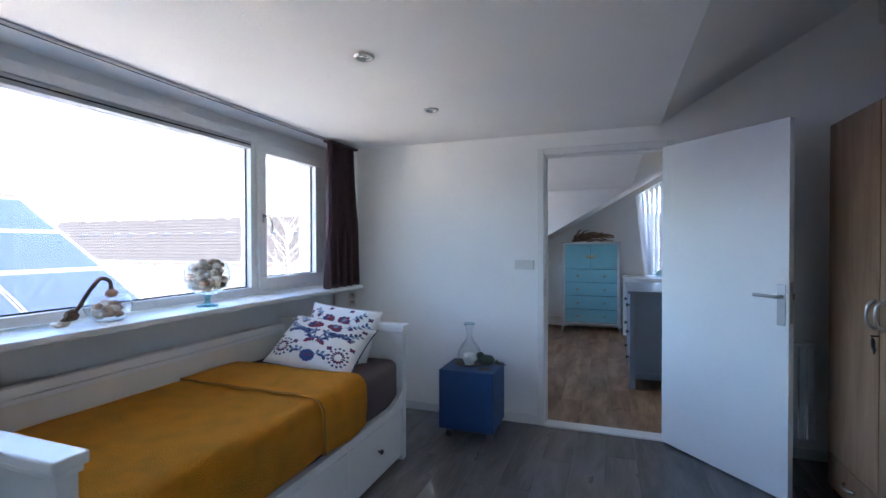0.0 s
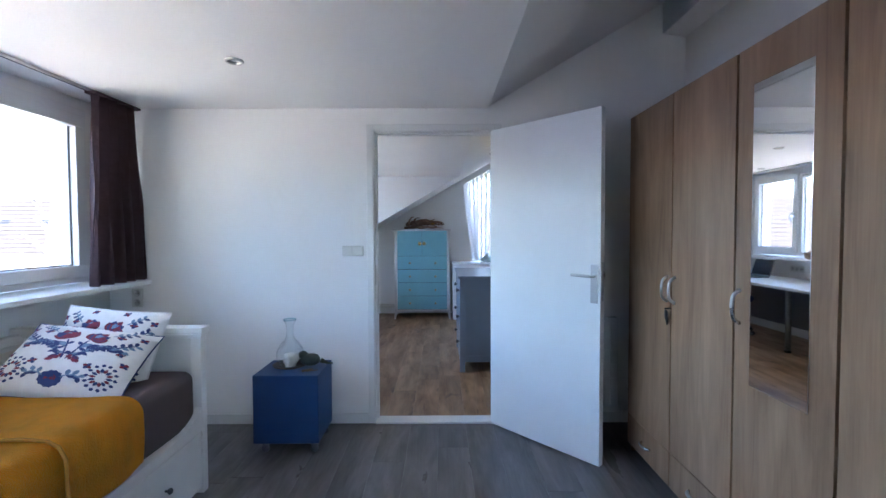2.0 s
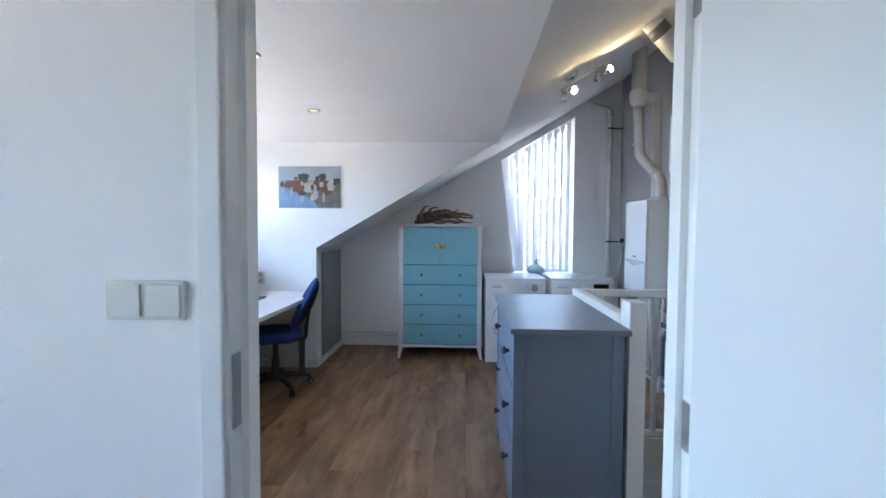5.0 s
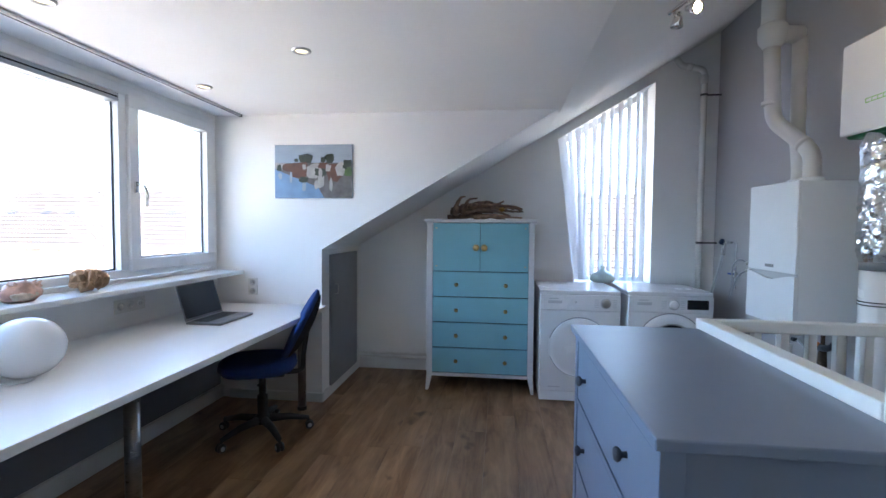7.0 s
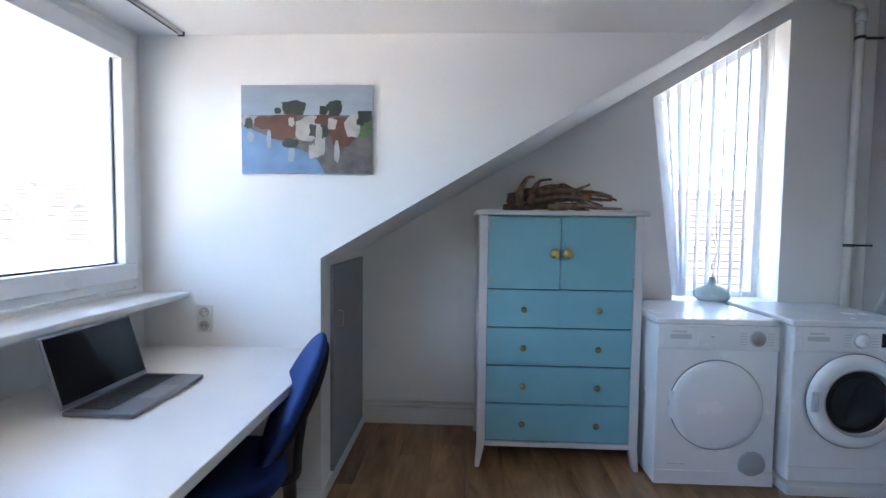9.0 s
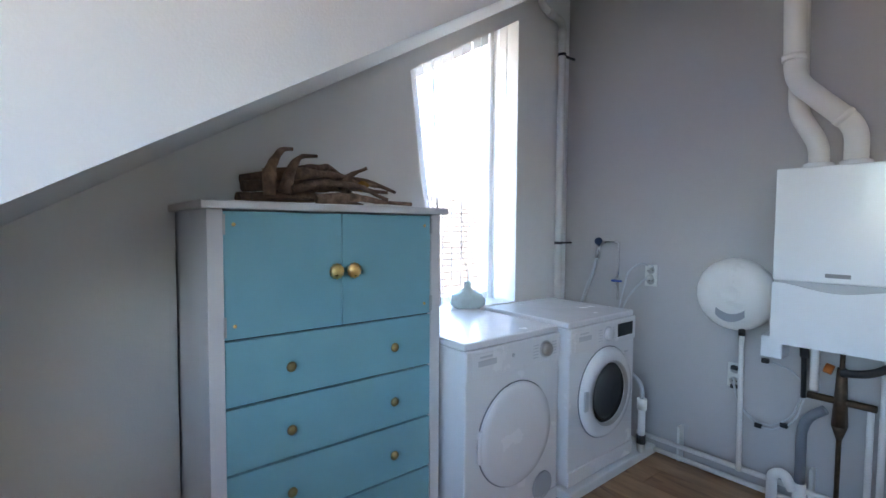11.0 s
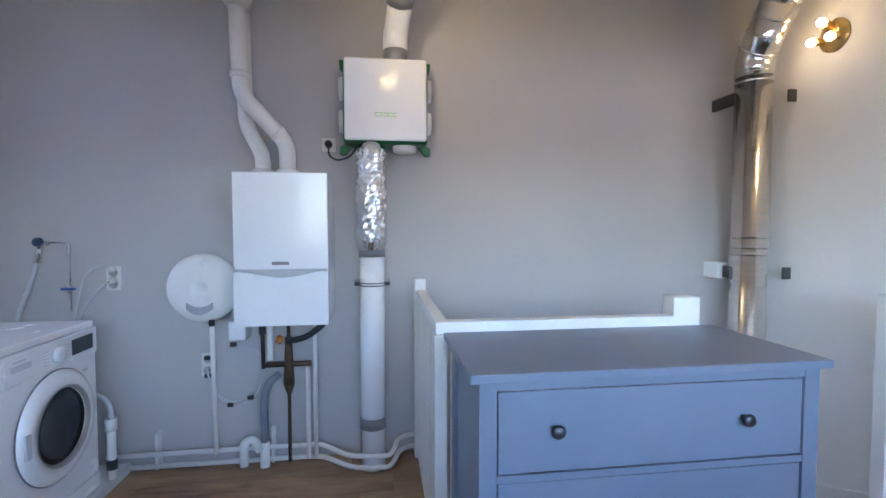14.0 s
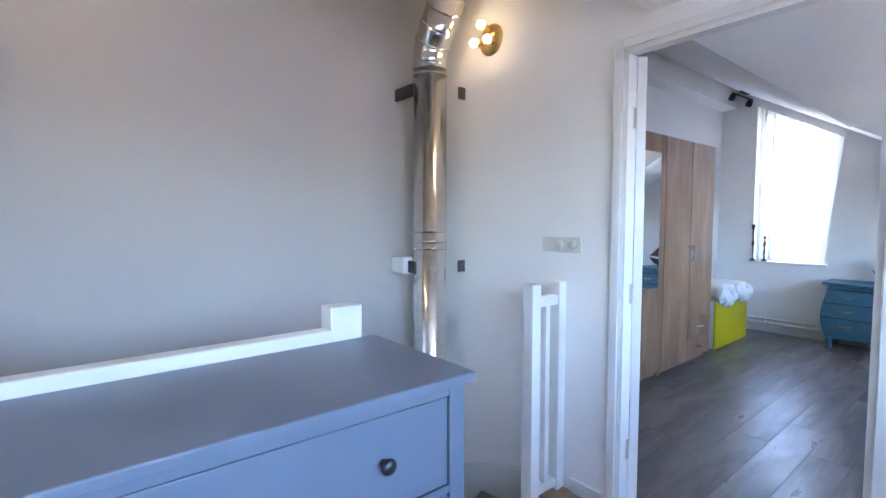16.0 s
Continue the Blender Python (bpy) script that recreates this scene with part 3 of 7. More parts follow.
def gable_window(name, yw, yin, xt, xb, x1, z0, flip, bx1):
    """yw: plane of the glass; yin: where the blind hangs; flip: +1 front gable, -1 back gable; xt, xb: low side at head and foot."""
    w = thing(name, ((xb + x1) / 2, yw, z0), "tall white window with a sloping head", "window", kind="structure")

    def top(x):
        return roof(x) - 0.10
    fw = 0.06
    fr = bmesh.new()
    ya, yb = yw - 0.04, yw + 0.04
    bm_box(fr, xb, x1, ya, yb, z0, z0 + fw)
    prism([(xb, z0 + fw), (xb + fw, z0 + fw), (xt + fw, top(xt + fw)), (xt, top(xt))], 1, ya, yb, fr)
    prism([(x1 - 0.045, z0 + fw), (x1, z0 + fw), (x1, top(x1)), (x1 - 0.045, top(x1 - 0.045))], 1, ya + 0.004, yb - 0.004, fr)
    prism([(xt + fw, top(xt + fw) - fw), (x1 - fw, top(x1 - fw) - fw), (x1 - fw, top(x1 - fw)), (xt + fw, top(xt + fw))], 1, ya, yb, fr)
    part("window_frame", fr, UPVC, w)
    part("pane", prism([(xb + fw, z0 + fw), (x1 - 0.045, z0 + fw), (x1 - 0.045, top(x1 - 0.045) - fw), (xt + fw, top(xt + fw) - fw)], 1, yw - 0.006, yw + 0.006), GLASS, w).visible_shadow = False
    ysl = sorted((yw - flip * 0.045, yin - flip * 0.06))
    out = 0.05 if flip < 0 else 0.0
    part("window_sill", box(xb - out, x1 + out, ysl[0], ysl[1] + out, z0, z0 + 0.022, 0.004), TRIM, w)
    bl = thing("vertical_blind", ((xb + bx1) / 2, yin, z0), "white vertical slat blind hanging from a sloping rail", "blind", "gable window blinds")
    part("head_rail", prism([(xt, roof(xt) - 0.055), (bx1 + 0.02, roof(bx1 + 0.02) - 0.055), (bx1 + 0.02, roof(bx1 + 0.02) - 0.02), (xt, roof(xt) - 0.02)], 1, yin - 0.02, yin + 0.02), mat("cream_rail", (0.70, 0.60, 0.48), 0.4), bl, "cream sloping head rail")
    n = 10
    for i in range(n):
        a = (i + 0.5) / n
        cx = xt + 0.01 + (bx1 - xt - 0.01) * a
        lean = (xb - xt) * max(0.0, 1 - i / 3.2)
        tw = radians(50 + 4 * math.sin(i * 2.3)) if i > 0 else radians(22)
        zt, zb = roof(cx) - 0.06, z0 + 0.045
        ux, uy = math.cos(tw) * 0.044, math.sin(tw) * 0.044

        def f(u, v, cx=cx, zt=zt, zb=zb, ux=ux, uy=uy, lean=lean):
            k = (u - 0.5) * 2
            return Vector((cx + ux * k + lean * v, yin + flip * (uy * k - 0.006 * (1 - k * k)), zt + (zb - zt) * v + ux * k * SL * (1 - v)))
        part("slat", sheet(f, 4, 10), BLIND, bl)
    part("blind_cord", tube([(bx1 + 0.015, yin - flip * 0.02, roof(bx1) - 0.06), (bx1 + 0.017, yin - flip * 0.022, 1.25)], 0.002, 6), TRIM, bl)
    return w


gable_window("window_3", YG + 0.25, YG + 0.05, 0.575, 0.757, 1.41, 0.84, 1, 1.32)
gable_window("window_4", YB - 0.17, YB - 0.05, 0.713, 0.859, 1.54, 0.826, -1, 1.50)


# ---- stairwell and railing ----
RAILW = mat("white_railing_paint", (0.80, 0.79, 0.76), 0.35, vary=0.03)
STEP_GREY = mat("grey_stair_carpet", (0.16, 0.16, 0.17), 0.95, vary=0.1, scale=60, bump=0.4, bscale=400)
sw = bmesh.new()
bm_box(sw, SW[0] - 0.04, SW[0], SW[1], SW[3], -2.7, -0.16)
bm_box(sw, SW[0] - 0.04, SW[2], SW[3], SW[3] + 0.04, -2.7, -0.16)
structure("wall_stairwell", sw, WHITE_WALL, "white lining of the stairwell", "wall")
structure("wall_stairwell_partition", box(SW[0] - 0.04, XR, YP1, YP2, -2.7, -0.1), WHITE_WALL, "white stairwell wall under the partition", "wall")
structure("floor_lower_landing", box(SW[0] - 0.04, XR, YP1, SW[3] + 0.04, -2.75, -2.7), STEP_GREY, "dark grey floor at the foot of the stairs", "floor")
structure("trim_stairwell_edge", joined(box(SW[0] - 0.012, SW[0] + 0.012, SW[1] + 0.2, SW[3] - 0.05, -0.18, 0.006, 0.004), box(SW[0] + 0.012, SW[2], SW[3] - 0.012, SW[3] + 0.012, -0.18, 0.006, 0.004)), TRIM, "white edge trim round the stairwell", "trim")
stairs = thing("staircase", (1.4, 5.0, -2.7), "grey carpeted winding staircase between white strings", "staircase", kind="structure")
for i in range(4):
    a0, a1 = radians(90 * i / 4), radians(90 * (i + 1) / 4)
    c = (SW[0] + 0.02, 5.35)
    R = 1.05
    pts = [(c[0] + 0.02 * math.sin(a0), c[1] - 0.02 * math.cos(a0)), (c[0] + R * math.sin(a0), max(YP2 + 0.003, c[1] - R * math.cos(a0))), (min(XR - 0.003, c[0] + R * math.sin(a1)), max(YP2 + 0.003, c[1] - R * math.cos(a1))), (c[0] + 0.03 * math.sin(a1), c[1] - 0.03 * math.cos(a1))]
    part("tread", prism(pts, 2, -0.19 * (i + 1) - 0.04, -0.19 * (i + 1)), STEP_GREY, stairs)
for i in range(5):
    y = 5.36 + 0.21 * i
    if y + 0.21 < SW[3]:
        part("tread", box(SW[0] + 0.02, XR - 0.003, y, y + 0.23, -0.19 * (i + 5) - 0.04, -0.19 * (i + 5)), STEP_GREY, stairs)
part("wall_string", prism([(SW[0] + 0.06, -0.30), (XR - 0.04, -0.62), (XR - 0.04, -0.28), (SW[0] + 0.06, 0.075)], 1, YP2, YP2 + 0.03), TRIM, stairs)

rl = thing("stair_railing", (SW[0], 5.9, 0), "white painted wooden railing with square balusters round the stairwell", "railing")
rx = SW[0] - 0.01
part("newel_post", box(rx - 0.015, rx + 0.06, 5.375, 5.49, 0.0, 1.045, 0.004), RAILW, rl)
part("corner_post", box(rx - 0.02, rx + 0.03, 6.40, 6.45, 0.0, 0.924, 0.003), RAILW, rl)
part("handrail", box(rx - 0.02, rx + 0.04, 5.49, 6.445, 0.925, 0.972, 0.005), RAILW, rl)
part("handrail", box(rx + 0.04, 1.82, 6.395, 6.445, 0.925, 0.972, 0.005), RAILW, rl)
part("end_post", box(1.82, 1.885, 6.39, 6.455, 0.0, 1.035, 0.004), RAILW, rl)
bs = box(rx - 0.015, rx + 0.015, 5.53, 5.56, 0.03, 0.93)
b0 = part("baluster", bs, RAILW, rl)
for i in range(1, 9):
    b1 = b0.copy()
    scene.collection.objects.link(b1)
    b1.location = (0, i * 0.103, 0)
for i in range(8):
    b1 = b0.copy()
    scene.collection.objects.link(b1)
    b1.location = (0.10 + i * 0.103, 6.42 - 5.545, 0)
part("bottom_rail", box(rx - 0.02, rx + 0.02, 5.49, 6.40, 0.012, 0.045, 0.003), RAILW, rl)
part("bottom_rail", box(rx + 0.03, 1.82, 6.40, 6.44, 0.012, 0.045, 0.003), RAILW, rl)

gt = thing("short_railing", (0.905, 4.37, 0), "narrow white railing piece between the partition and the stair opening", "railing")
part("front_post", box(0.885, 0.945, 4.45, 4.51, 0.0, 1.036, 0.004), RAILW, gt)
part("wall_post", box(0.885, 0.945, 4.262, 4.315, 0.0, 1.036, 0.004), RAILW, gt)
part("top_rail", box(0.892, 0.938, 4.315, 4.45, 0.925, 0.97, 0.003), RAILW, gt)
part("bottom_rail", box(0.892, 0.938, 4.315, 4.45, 0.02, 0.06, 0.003), RAILW, gt)
part("baluster", box(0.90, 0.93, 4.365, 4.395, 0.06, 0.925), RAILW, gt)


# ---- lamps, switches and sockets ----
def plate(name, label, category, centre, axis, w, hgt, rockers, group="", style="rocker"):
    """A switch or socket plate; axis is the outward normal: '-y', '+y', '+x' or '-x'."""
    rot = {"-y": 0, "+y": 180, "+x": 90, "-x": -90}[axis]
    M = Matrix.Translation(centre) @ Matrix.Rotation(radians(rot), 4, "Z")
    t = thing(name, centre, label, category, group)
    part("plate", moved(box(-w / 2, w / 2, -0.011, 0, -hgt / 2, hgt / 2, 0.003), M), SWITCH, t)
    n = rockers
    for i in range(n):
        cx = -w / 2 + w * (i + 0.5) / n
        cz = 0
        if w < hgt and n > 1:
            cx, cz = 0, -hgt / 2 + hgt * (i + 0.5) / n
        if style == "rocker":
            part("rocker", moved(box(cx - w / n * 0.42, cx + w / n * 0.42, -0.016, -0.011, -hgt * 0.41, hgt * 0.41, 0.002), M), SWITCH, t)
        elif style == "dial" and i > 0:
            part("dial", moved(lathe([(0.021, 0), (0.021, 0.012), (0.018, 0.016), (0, 0.016)], (cx, -0.011, 0), (0, -1, 0), 20), M), SWITCH, t)
        elif style == "dial":
            part("rocker", moved(box(cx - 0.03, cx + 0.03, -0.015, -0.011, -0.03, 0.03, 0.002), M), SWITCH, t)
        else:
            r = 0.0205
            part("socket_cup", moved(lathe([(r + 0.003, 0), (r + 0.003, 0.003), (r, 0.003), (r, 0.0005), (0, 0.0005)], (cx, -0.011, cz), (0, -1, 0), 20), M), SOCK_IN, t)
            for dx in (-0.0095, 0.0095):
                part("pin_hole", moved(lathe([(0.003, 0), (0.003, 0.0009), (0, 0.0009)], (cx + dx, -0.0115, cz), (0, -1, 0), 8), M), DARK, t)
    return t


SWITCH = mat("ivory_switch_plastic", (0.70, 0.69, 0.64), 0.35, vary=0.02)
SOCK_IN = mat("ivory_socket_plastic", (0.45, 0.44, 0.41), 0.4, vary=0.02)
plate("light_switch", "ivory double rocker light switch on the white wall", "light switch", (-0.39, YP1, 1.223), "-y", 0.148, 0.073, 2)
plate("light_switch", "ivory switch plate with two round dimmers beside the doorway", "light switch", (0.916, YP2, 1.213), "+y", 0.225, 0.073, 3, style="dial")
plate("wall_socket", "ivory double wall socket above the daybed", "wall socket", (-1.905, YP1, 0.90), "-y", 0.075, 0.13, 2, style="socket")
plate("wall_socket", "ivory triple wall socket above the desk", "wall socket", (XW, 6.91, 0.865), "+x", 0.23, 0.08, 3, "sockets over the desk", "socket")
plate("wall_socket", "ivory double wall socket behind the globe lamp", "wall socket", (XW, 6.02, 0.865), "+x", 0.16, 0.08, 2, "sockets over the desk", "socket")
plate("wall_socket", "ivory double wall socket behind the laptop", "wall socket", (XW, 7.55, 0.865), "+x", 0.15, 0.08, 2, "sockets over the desk", "socket")
plate("wall_socket", "ivory double wall socket on the dormer cheek", "wall socket", (-1.80, YC, 0.875), "-y", 0.075, 0.13, 2, style="socket")
plate("wall_socket", "ivory socket with a plug beside the washing machine", "wall socket", (XR, 8.07, 1.05), "-x", 0.075, 0.13, 2, style="socket")
plate("wall_socket", "ivory socket beside the ventilation unit", "wall socket", (XR, 6.93, 1.79), "-x", 0.075, 0.075, 1, style="socket")
plate("wall_socket", "ivory socket low behind the boiler pipes", "wall socket", (XR, 7.60, 0.56), "-x", 0.07, 0.13, 2, style="socket")

WARM = glow_mat("warm_lamp_glow", (1.0, 0.78, 0.42), 0.12)


def spot(x, y, z, lit):
    s = thing("ceiling_spot", (x, y, z), "round brushed steel recessed spotlight, lit" if lit else "round brushed steel recessed spotlight, unlit", "spotlight", "recessed ceiling spots")
    part("ring", lathe([(0.046, 0), (0.046, -0.004), (0.040, -0.009), (0.032, -0.009), (0.030, -0.003), (0.030, 0)], (x, y, z), (0, 0, 1), 28), STEEL, s)
    part("lamp_face", lathe([(0, -0.0035), (0.029, -0.0035), (0.029, -0.001), (0, -0.001)], (x, y, z), (0, 0, 1), 20), WARM if lit else CHROME, s)


for p in ((-0.787, 2.405), (-0.805, 3.267)):
    spot(p[0], p[1], Z1, False)
for p in ((-0.87, 6.57), (-1.70, 7.06), (-0.83, 5.54), (-1.63, 5.99)):
    spot(p[0], p[1], Z2, True)

# ---- bedroom: daybed ----
BX0, BX1, BY0, BY1 = -1.97, -1.01, 1.30, 3.34
bed = thing("daybed", (-1.48, 2.35, 0), "white painted wooden daybed with drawers, made with a brown sheet", "daybed")
for ya, yb, o in ((BY1 - 0.055, BY1 - 0.012, 1), (BY0 + 0.012, BY0 + 0.055, -1)):
    ep = part("end_panel", box(BX0 + 0.03, BX1 - 0.05, ya + 0.008, yb - 0.008, 0.08, 0.83), BED_WHITE, bed)
    part("end_post", box(BX1 - 0.055, BX1, ya - 0.004, yb + 0.004, 0.0, 0.835, 0.004), BED_WHITE, bed)
    part("end_post", box(BX0, BX0 + 0.055, ya - 0.004, yb + 0.004, 0.0, 0.835, 0.004), BED_WHITE, bed)
    part("top_cap", box(BX0 - 0.005, BX1 + 0.016, ya - 0.022, yb + 0.022, 0.835, 0.868, 0.006), BED_WHITE, bed)
    part("cap_moulding", box(BX0, BX1 + 0.008, ya - 0.012, yb + 0.012, 0.817, 0.835, 0.004), BED_WHITE, bed)
part("back_panel", box(BX0 + 0.015, BX0 + 0.035, BY0 + 0.055, BY1 - 0.055, 0.25, 0.79), mat("cream_panel_paint", (0.80, 0.74, 0.64), 0.5, vary=0.03), bed, "cream painted back panel")
part("back_rail", box(BX0 + 0.0, BX0 + 0.05, BY0 + 0.055, BY1 - 0.055, 0.79, 0.835, 0.008), BED_WHITE, bed)
part("back_moulding", box(BX0 + 0.035, BX0 + 0.05, BY0 + 0.055, BY1 - 0.055, 0.765, 0.79, 0.005), BED_WHITE, bed)
# front rail with curved brackets at both ends
n = 10
prof = [(BY0 + 0.055, 0.33)]
for i in range(n + 1):
    a = i / n
    prof.append((BY0 + 0.055 + 0.22 * a, 0.375 + 0.08 * (1 - a) ** 2))
for i in range(n + 1):
    a = i / n
    prof.append((BY1 - 0.055 - 0.22 * (1 - a), 0.375 + 0.08 * a ** 2))
prof.append((BY1 - 0.055, 0.33))
part("front_rail", prism(prof, 0, BX1 - 0.035, BX1 - 0.003), BED_WHITE, bed)
part("plinth", box(BX0 + 0.03, BX1 - 0.05, BY0 + 0.06, BY1 - 0.06, 0.0, 0.06), BED_WHITE, bed)
dw = (BY1 - BY0 - 0.12) / 3
for i in range(3):
    y = BY0 + 0.06 + dw * i
    d = part("drawer", box(BX1 - 0.03, BX1 - 0.006, y + 0.003, y + dw - 0.003, 0.035, 0.322, 0.003), BED_WHITE, bed)
    part("drawer_knob", lathe([(0.006, 0), (0.006, 0.012), (0.014, 0.018), (0.015, 0.024), (0.010, 0.030), (0, 0.031)], (BX1 - 0.006, y + dw * 0.5, 0.19), (1, 0, 0), 16), BLACK, d, "black knob")
part("bed_base", box(BX0 + 0.04, BX1 - 0.04, BY0 + 0.06, BY1 - 0.06, 0.30, 0.36), BED_WHITE, bed)


def soft_box(x0, x1, y0, y1, z0, z1, r, amp, seed):
    b = bmesh.new()
    bmesh.ops.create_cube(b, size=1.0)
    for v in b.verts:
        v.co = Vector(((x0 + x1) / 2 + v.co.x * (x1 - x0), (y0 + y1) / 2 + v.co.y * (y1 - y0), (z0 + z1) / 2 + v.co.z * (z1 - z0)))
    bmesh.ops.bevel(b, geom=b.edges[:], offset=r, segments=5, affect="EDGES", profile=0.5)
    bmesh.ops.subdivide_edges(b, edges=[e for e in b.edges if e.calc_length() > 0.3], cuts=14, use_grid_fill=True)
    for v in b.verts:
        v.co.z += amp * noise.noise(v.co * 3.1 + Vector((seed, 0, 0)))
        v.co.x += amp * 0.7 * noise.noise(v.co * 4.3 + Vector((0, seed, 0)))
    for f in b.faces:
        f.smooth = True
    return b


matt = solid("mattress", soft_box(BX0 + 0.055, BX1 - 0.03, BY0 + 0.056, BY1 - 0.05, 0.36, 0.648, 0.05, 0.008, 3), BROWN_SHEET, "mattress in a taut dark brown jersey sheet on the daybed", "mattress")


def drape(y0, y1, zt, xe, zb, amp, seed):
    """A blanket over the mattress that hangs down in front; from the back edge to the hanging hem."""
    xa = BX0 + 0.06
    L1, L2, r = (xe - xa), (zt - zb), 0.08

    def f(u, v):
        y = y0 + (y1 - y0) * v
        s = u * (L1 + L2)
        if s < L1 - r:
            p = Vector((xa + s, y, zt))
            wn_ = Vector((0, 0, 1))
        elif s < L1 + r:
            a = (s - L1 + r) / (2 * r) * math.pi / 2
            p = Vector((xe - r + r * math.sin(a) * 1.0, y, zt - r + r * math.cos(a)))
            wn_ = Vector((math.sin(a), 0, math.cos(a)))
        else:
            p = Vector((xe, y, zt - (s - L1)))
            wn_ = Vector((1, 0, 0))
        q = noise.noise(Vector((p.x * 2.6, y * 2.6, p.z * 2.6 + seed))) + 0.4 * noise.noise(Vector((p.x * 7, y * 7, p.z * 7 + seed)))
        p += wn_ * (amp * q)
        if s > L1:
            p.x += 0.008 * math.sin(y * 17 + seed) * (s - L1) / L2
        if u > 0.97:
            p.z += 0.006 * math.sin(y * 9)
        return p
    return sheet(f, 60, 80, 0.008)


bk = thing("blanket", (-1.45, 2.2, 0.65), "mustard yellow waffle fleece blanket spread over the daybed", "blanket")
part("spread", drape(BY0 + 0.09, 2.81, 0.662, BX1 - 0.008, 0.40, 0.010, 1.0), MUSTARD, bk)
part("folded_band", drape(2.41, 2.81, 0.676, BX1 + 0.006, 0.40, 0.011, 1.0), MUSTARD, bk)
# seam along the fold; its darker mustard paints in the fold's shade
part("shaded_seam", tube([(BX0 + 0.08 + i * 0.0465, 2.408 + 0.006 * math.sin(i * 1.3), 0.672 + 0.006 * noise.noise(Vector((i, 0, 3)))) for i in range(18)] + [(BX1 - 0.055, 2.408, 0.668), (BX1 - 0.018, 2.407, 0.650), (BX1 + 0.004, 2.406, 0.61), (BX1 + 0.010, 2.404, 0.52), (BX1 + 0.012, 2.406, 0.41)], 0.006, 6), mat("mustard_shadow_seam", (0.42, 0.19, 0.02), 0.95), bk)


# cushions with embroidered flowers
CUSH = mat("white_cotton", (0.80, 0.78, 0.75), 0.9, vary=0.04, scale=30, bump=0.25, bscale=500)
E_NAVY = mat("navy_thread", (0.03, 0.05, 0.16), 0.8)
E_RED = mat("crimson_thread", (0.20, 0.025, 0.05), 0.8, vary=0.35, scale=60)
E_TEAL = mat("teal_thread", (0.17, 0.25, 0.36), 0.8, vary=0.3, scale=60)


def cushion(m, label, w=0.46, hgt=0.44, thick=0.085):
    c = thing("cushion", m.translation, label, "cushion", "cushions on the daybed")

    def surf(u, v, side, off=0.0):
        e = max(0.0, (1 - abs(u) ** 2.6) * (1 - abs(v) ** 2.6))
        k = 1 - 0.07 * (1 - max(abs(u), abs(v)) ** 4) * 0
        pinch = 1 - 0.055 * (1 - abs(v) ** 2) * abs(u) ** 3
        pin2 = 1 - 0.055 * (1 - abs(u) ** 2) * abs(v) ** 3
        z = side * (thick * e ** 0.55 + off + 0.004 * noise.noise(Vector((u * 3, v * 3, side))))
        return Vector((u * w / 2 * pinch, z, v * hgt / 2 * pin2))
    b = bmesh.new()
    N = 18
    for side in (-1, 1):
        g = [[b.verts.new(surf(-1 + 2 * i / N, -1 + 2 * j / N, side)) for j in range(N + 1)] for i in range(N + 1)]
        for i in range(N):
            for j in range(N):
                q = (g[i][j], g[i + 1][j], g[i + 1][j + 1], g[i][j + 1])
                b.faces.new(q if side < 0 else tuple(reversed(q))).smooth = True
    bmesh.ops.remove_doubles(b, verts=b.verts, dist=0.002)
    part("cover", moved(b, m), CUSH, c)
    layers = {"navy": bmesh.new(), "red": bmesh.new(), "teal": bmesh.new()}

    def petal(col, u, v, ang_, ln, wd):
        bmx = layers[col]
        cs, sn = math.cos(ang_), math.sin(ang_)
        ln, wd = ln * 1.2, wd * 1.55
        K = 6
        left, right = [], []
        for i in range(K + 1):
            a = i / K
            h = wd * math.sin(math.pi * a) ** 0.8
            for sgn, store in ((1, left), (-1, right)):
                lu, lv = a * ln, sgn * h
                uu, vv = u + cs * lu - sn * lv, v + sn * lu + cs * lv
                store.append((uu, vv))
        for (mu) in (1, -1):
            lv_ = [bmx.verts.new(surf(mu * p[0], p[1], -1, 0.0022)) for p in left]
            rv_ = [bmx.verts.new(surf(mu * p[0], p[1], -1, 0.0022)) for p in right]
            for i in range(K):
                bmx.faces.new((lv_[i], lv_[i + 1], rv_[i + 1], rv_[i]))

    def flower(u, v, r, outer, inner):
        for i in range(8):
            petal(outer, u, v, i * math.pi / 4, r, r * 0.40)
        for i in range(5):
            petal(inner, u, v, i * 1.2566 + 0.3, r * 0.5, r * 0.18)
    def vine(col, pts, ln, wd, step=2):
        """A stem of short stitches along a curve, with leaves on both sides."""
        for i, ((u0, v0), (u1, v1)) in enumerate(zip(pts, pts[1:])):
            an = math.atan2(v1 - v0, u1 - u0)
            petal(col, u0, v0, an, math.hypot(u1 - u0, v1 - v0) * 1.15, 0.010)
            if i % step == 0 and ln:
                petal(col, u1, v1, an + 0.9, ln, wd)
                petal("teal" if col == "navy" else "navy", u1, v1, an - 0.9, ln, wd)

    # a pair of tulip flowers on curved stems
    for k in range(5):
        petal("red" if k % 2 == 0 else "navy", 0.17, 0.36, 0.2 + 0.42 * k, 0.27 - 0.03 * abs(k - 2), 0.055)
    petal("red", 0.17, 0.37, 1.0, 0.20, 0.085)
    for k in range(3):
        petal("teal", 0.20, 0.44, 0.75 + 0.3 * k, 0.12, 0.016)
    vine("navy", [(0.03, -0.22), (0.05, -0.08), (0.08, 0.06), (0.11, 0.19), (0.15, 0.31)], 0.10, 0.022)
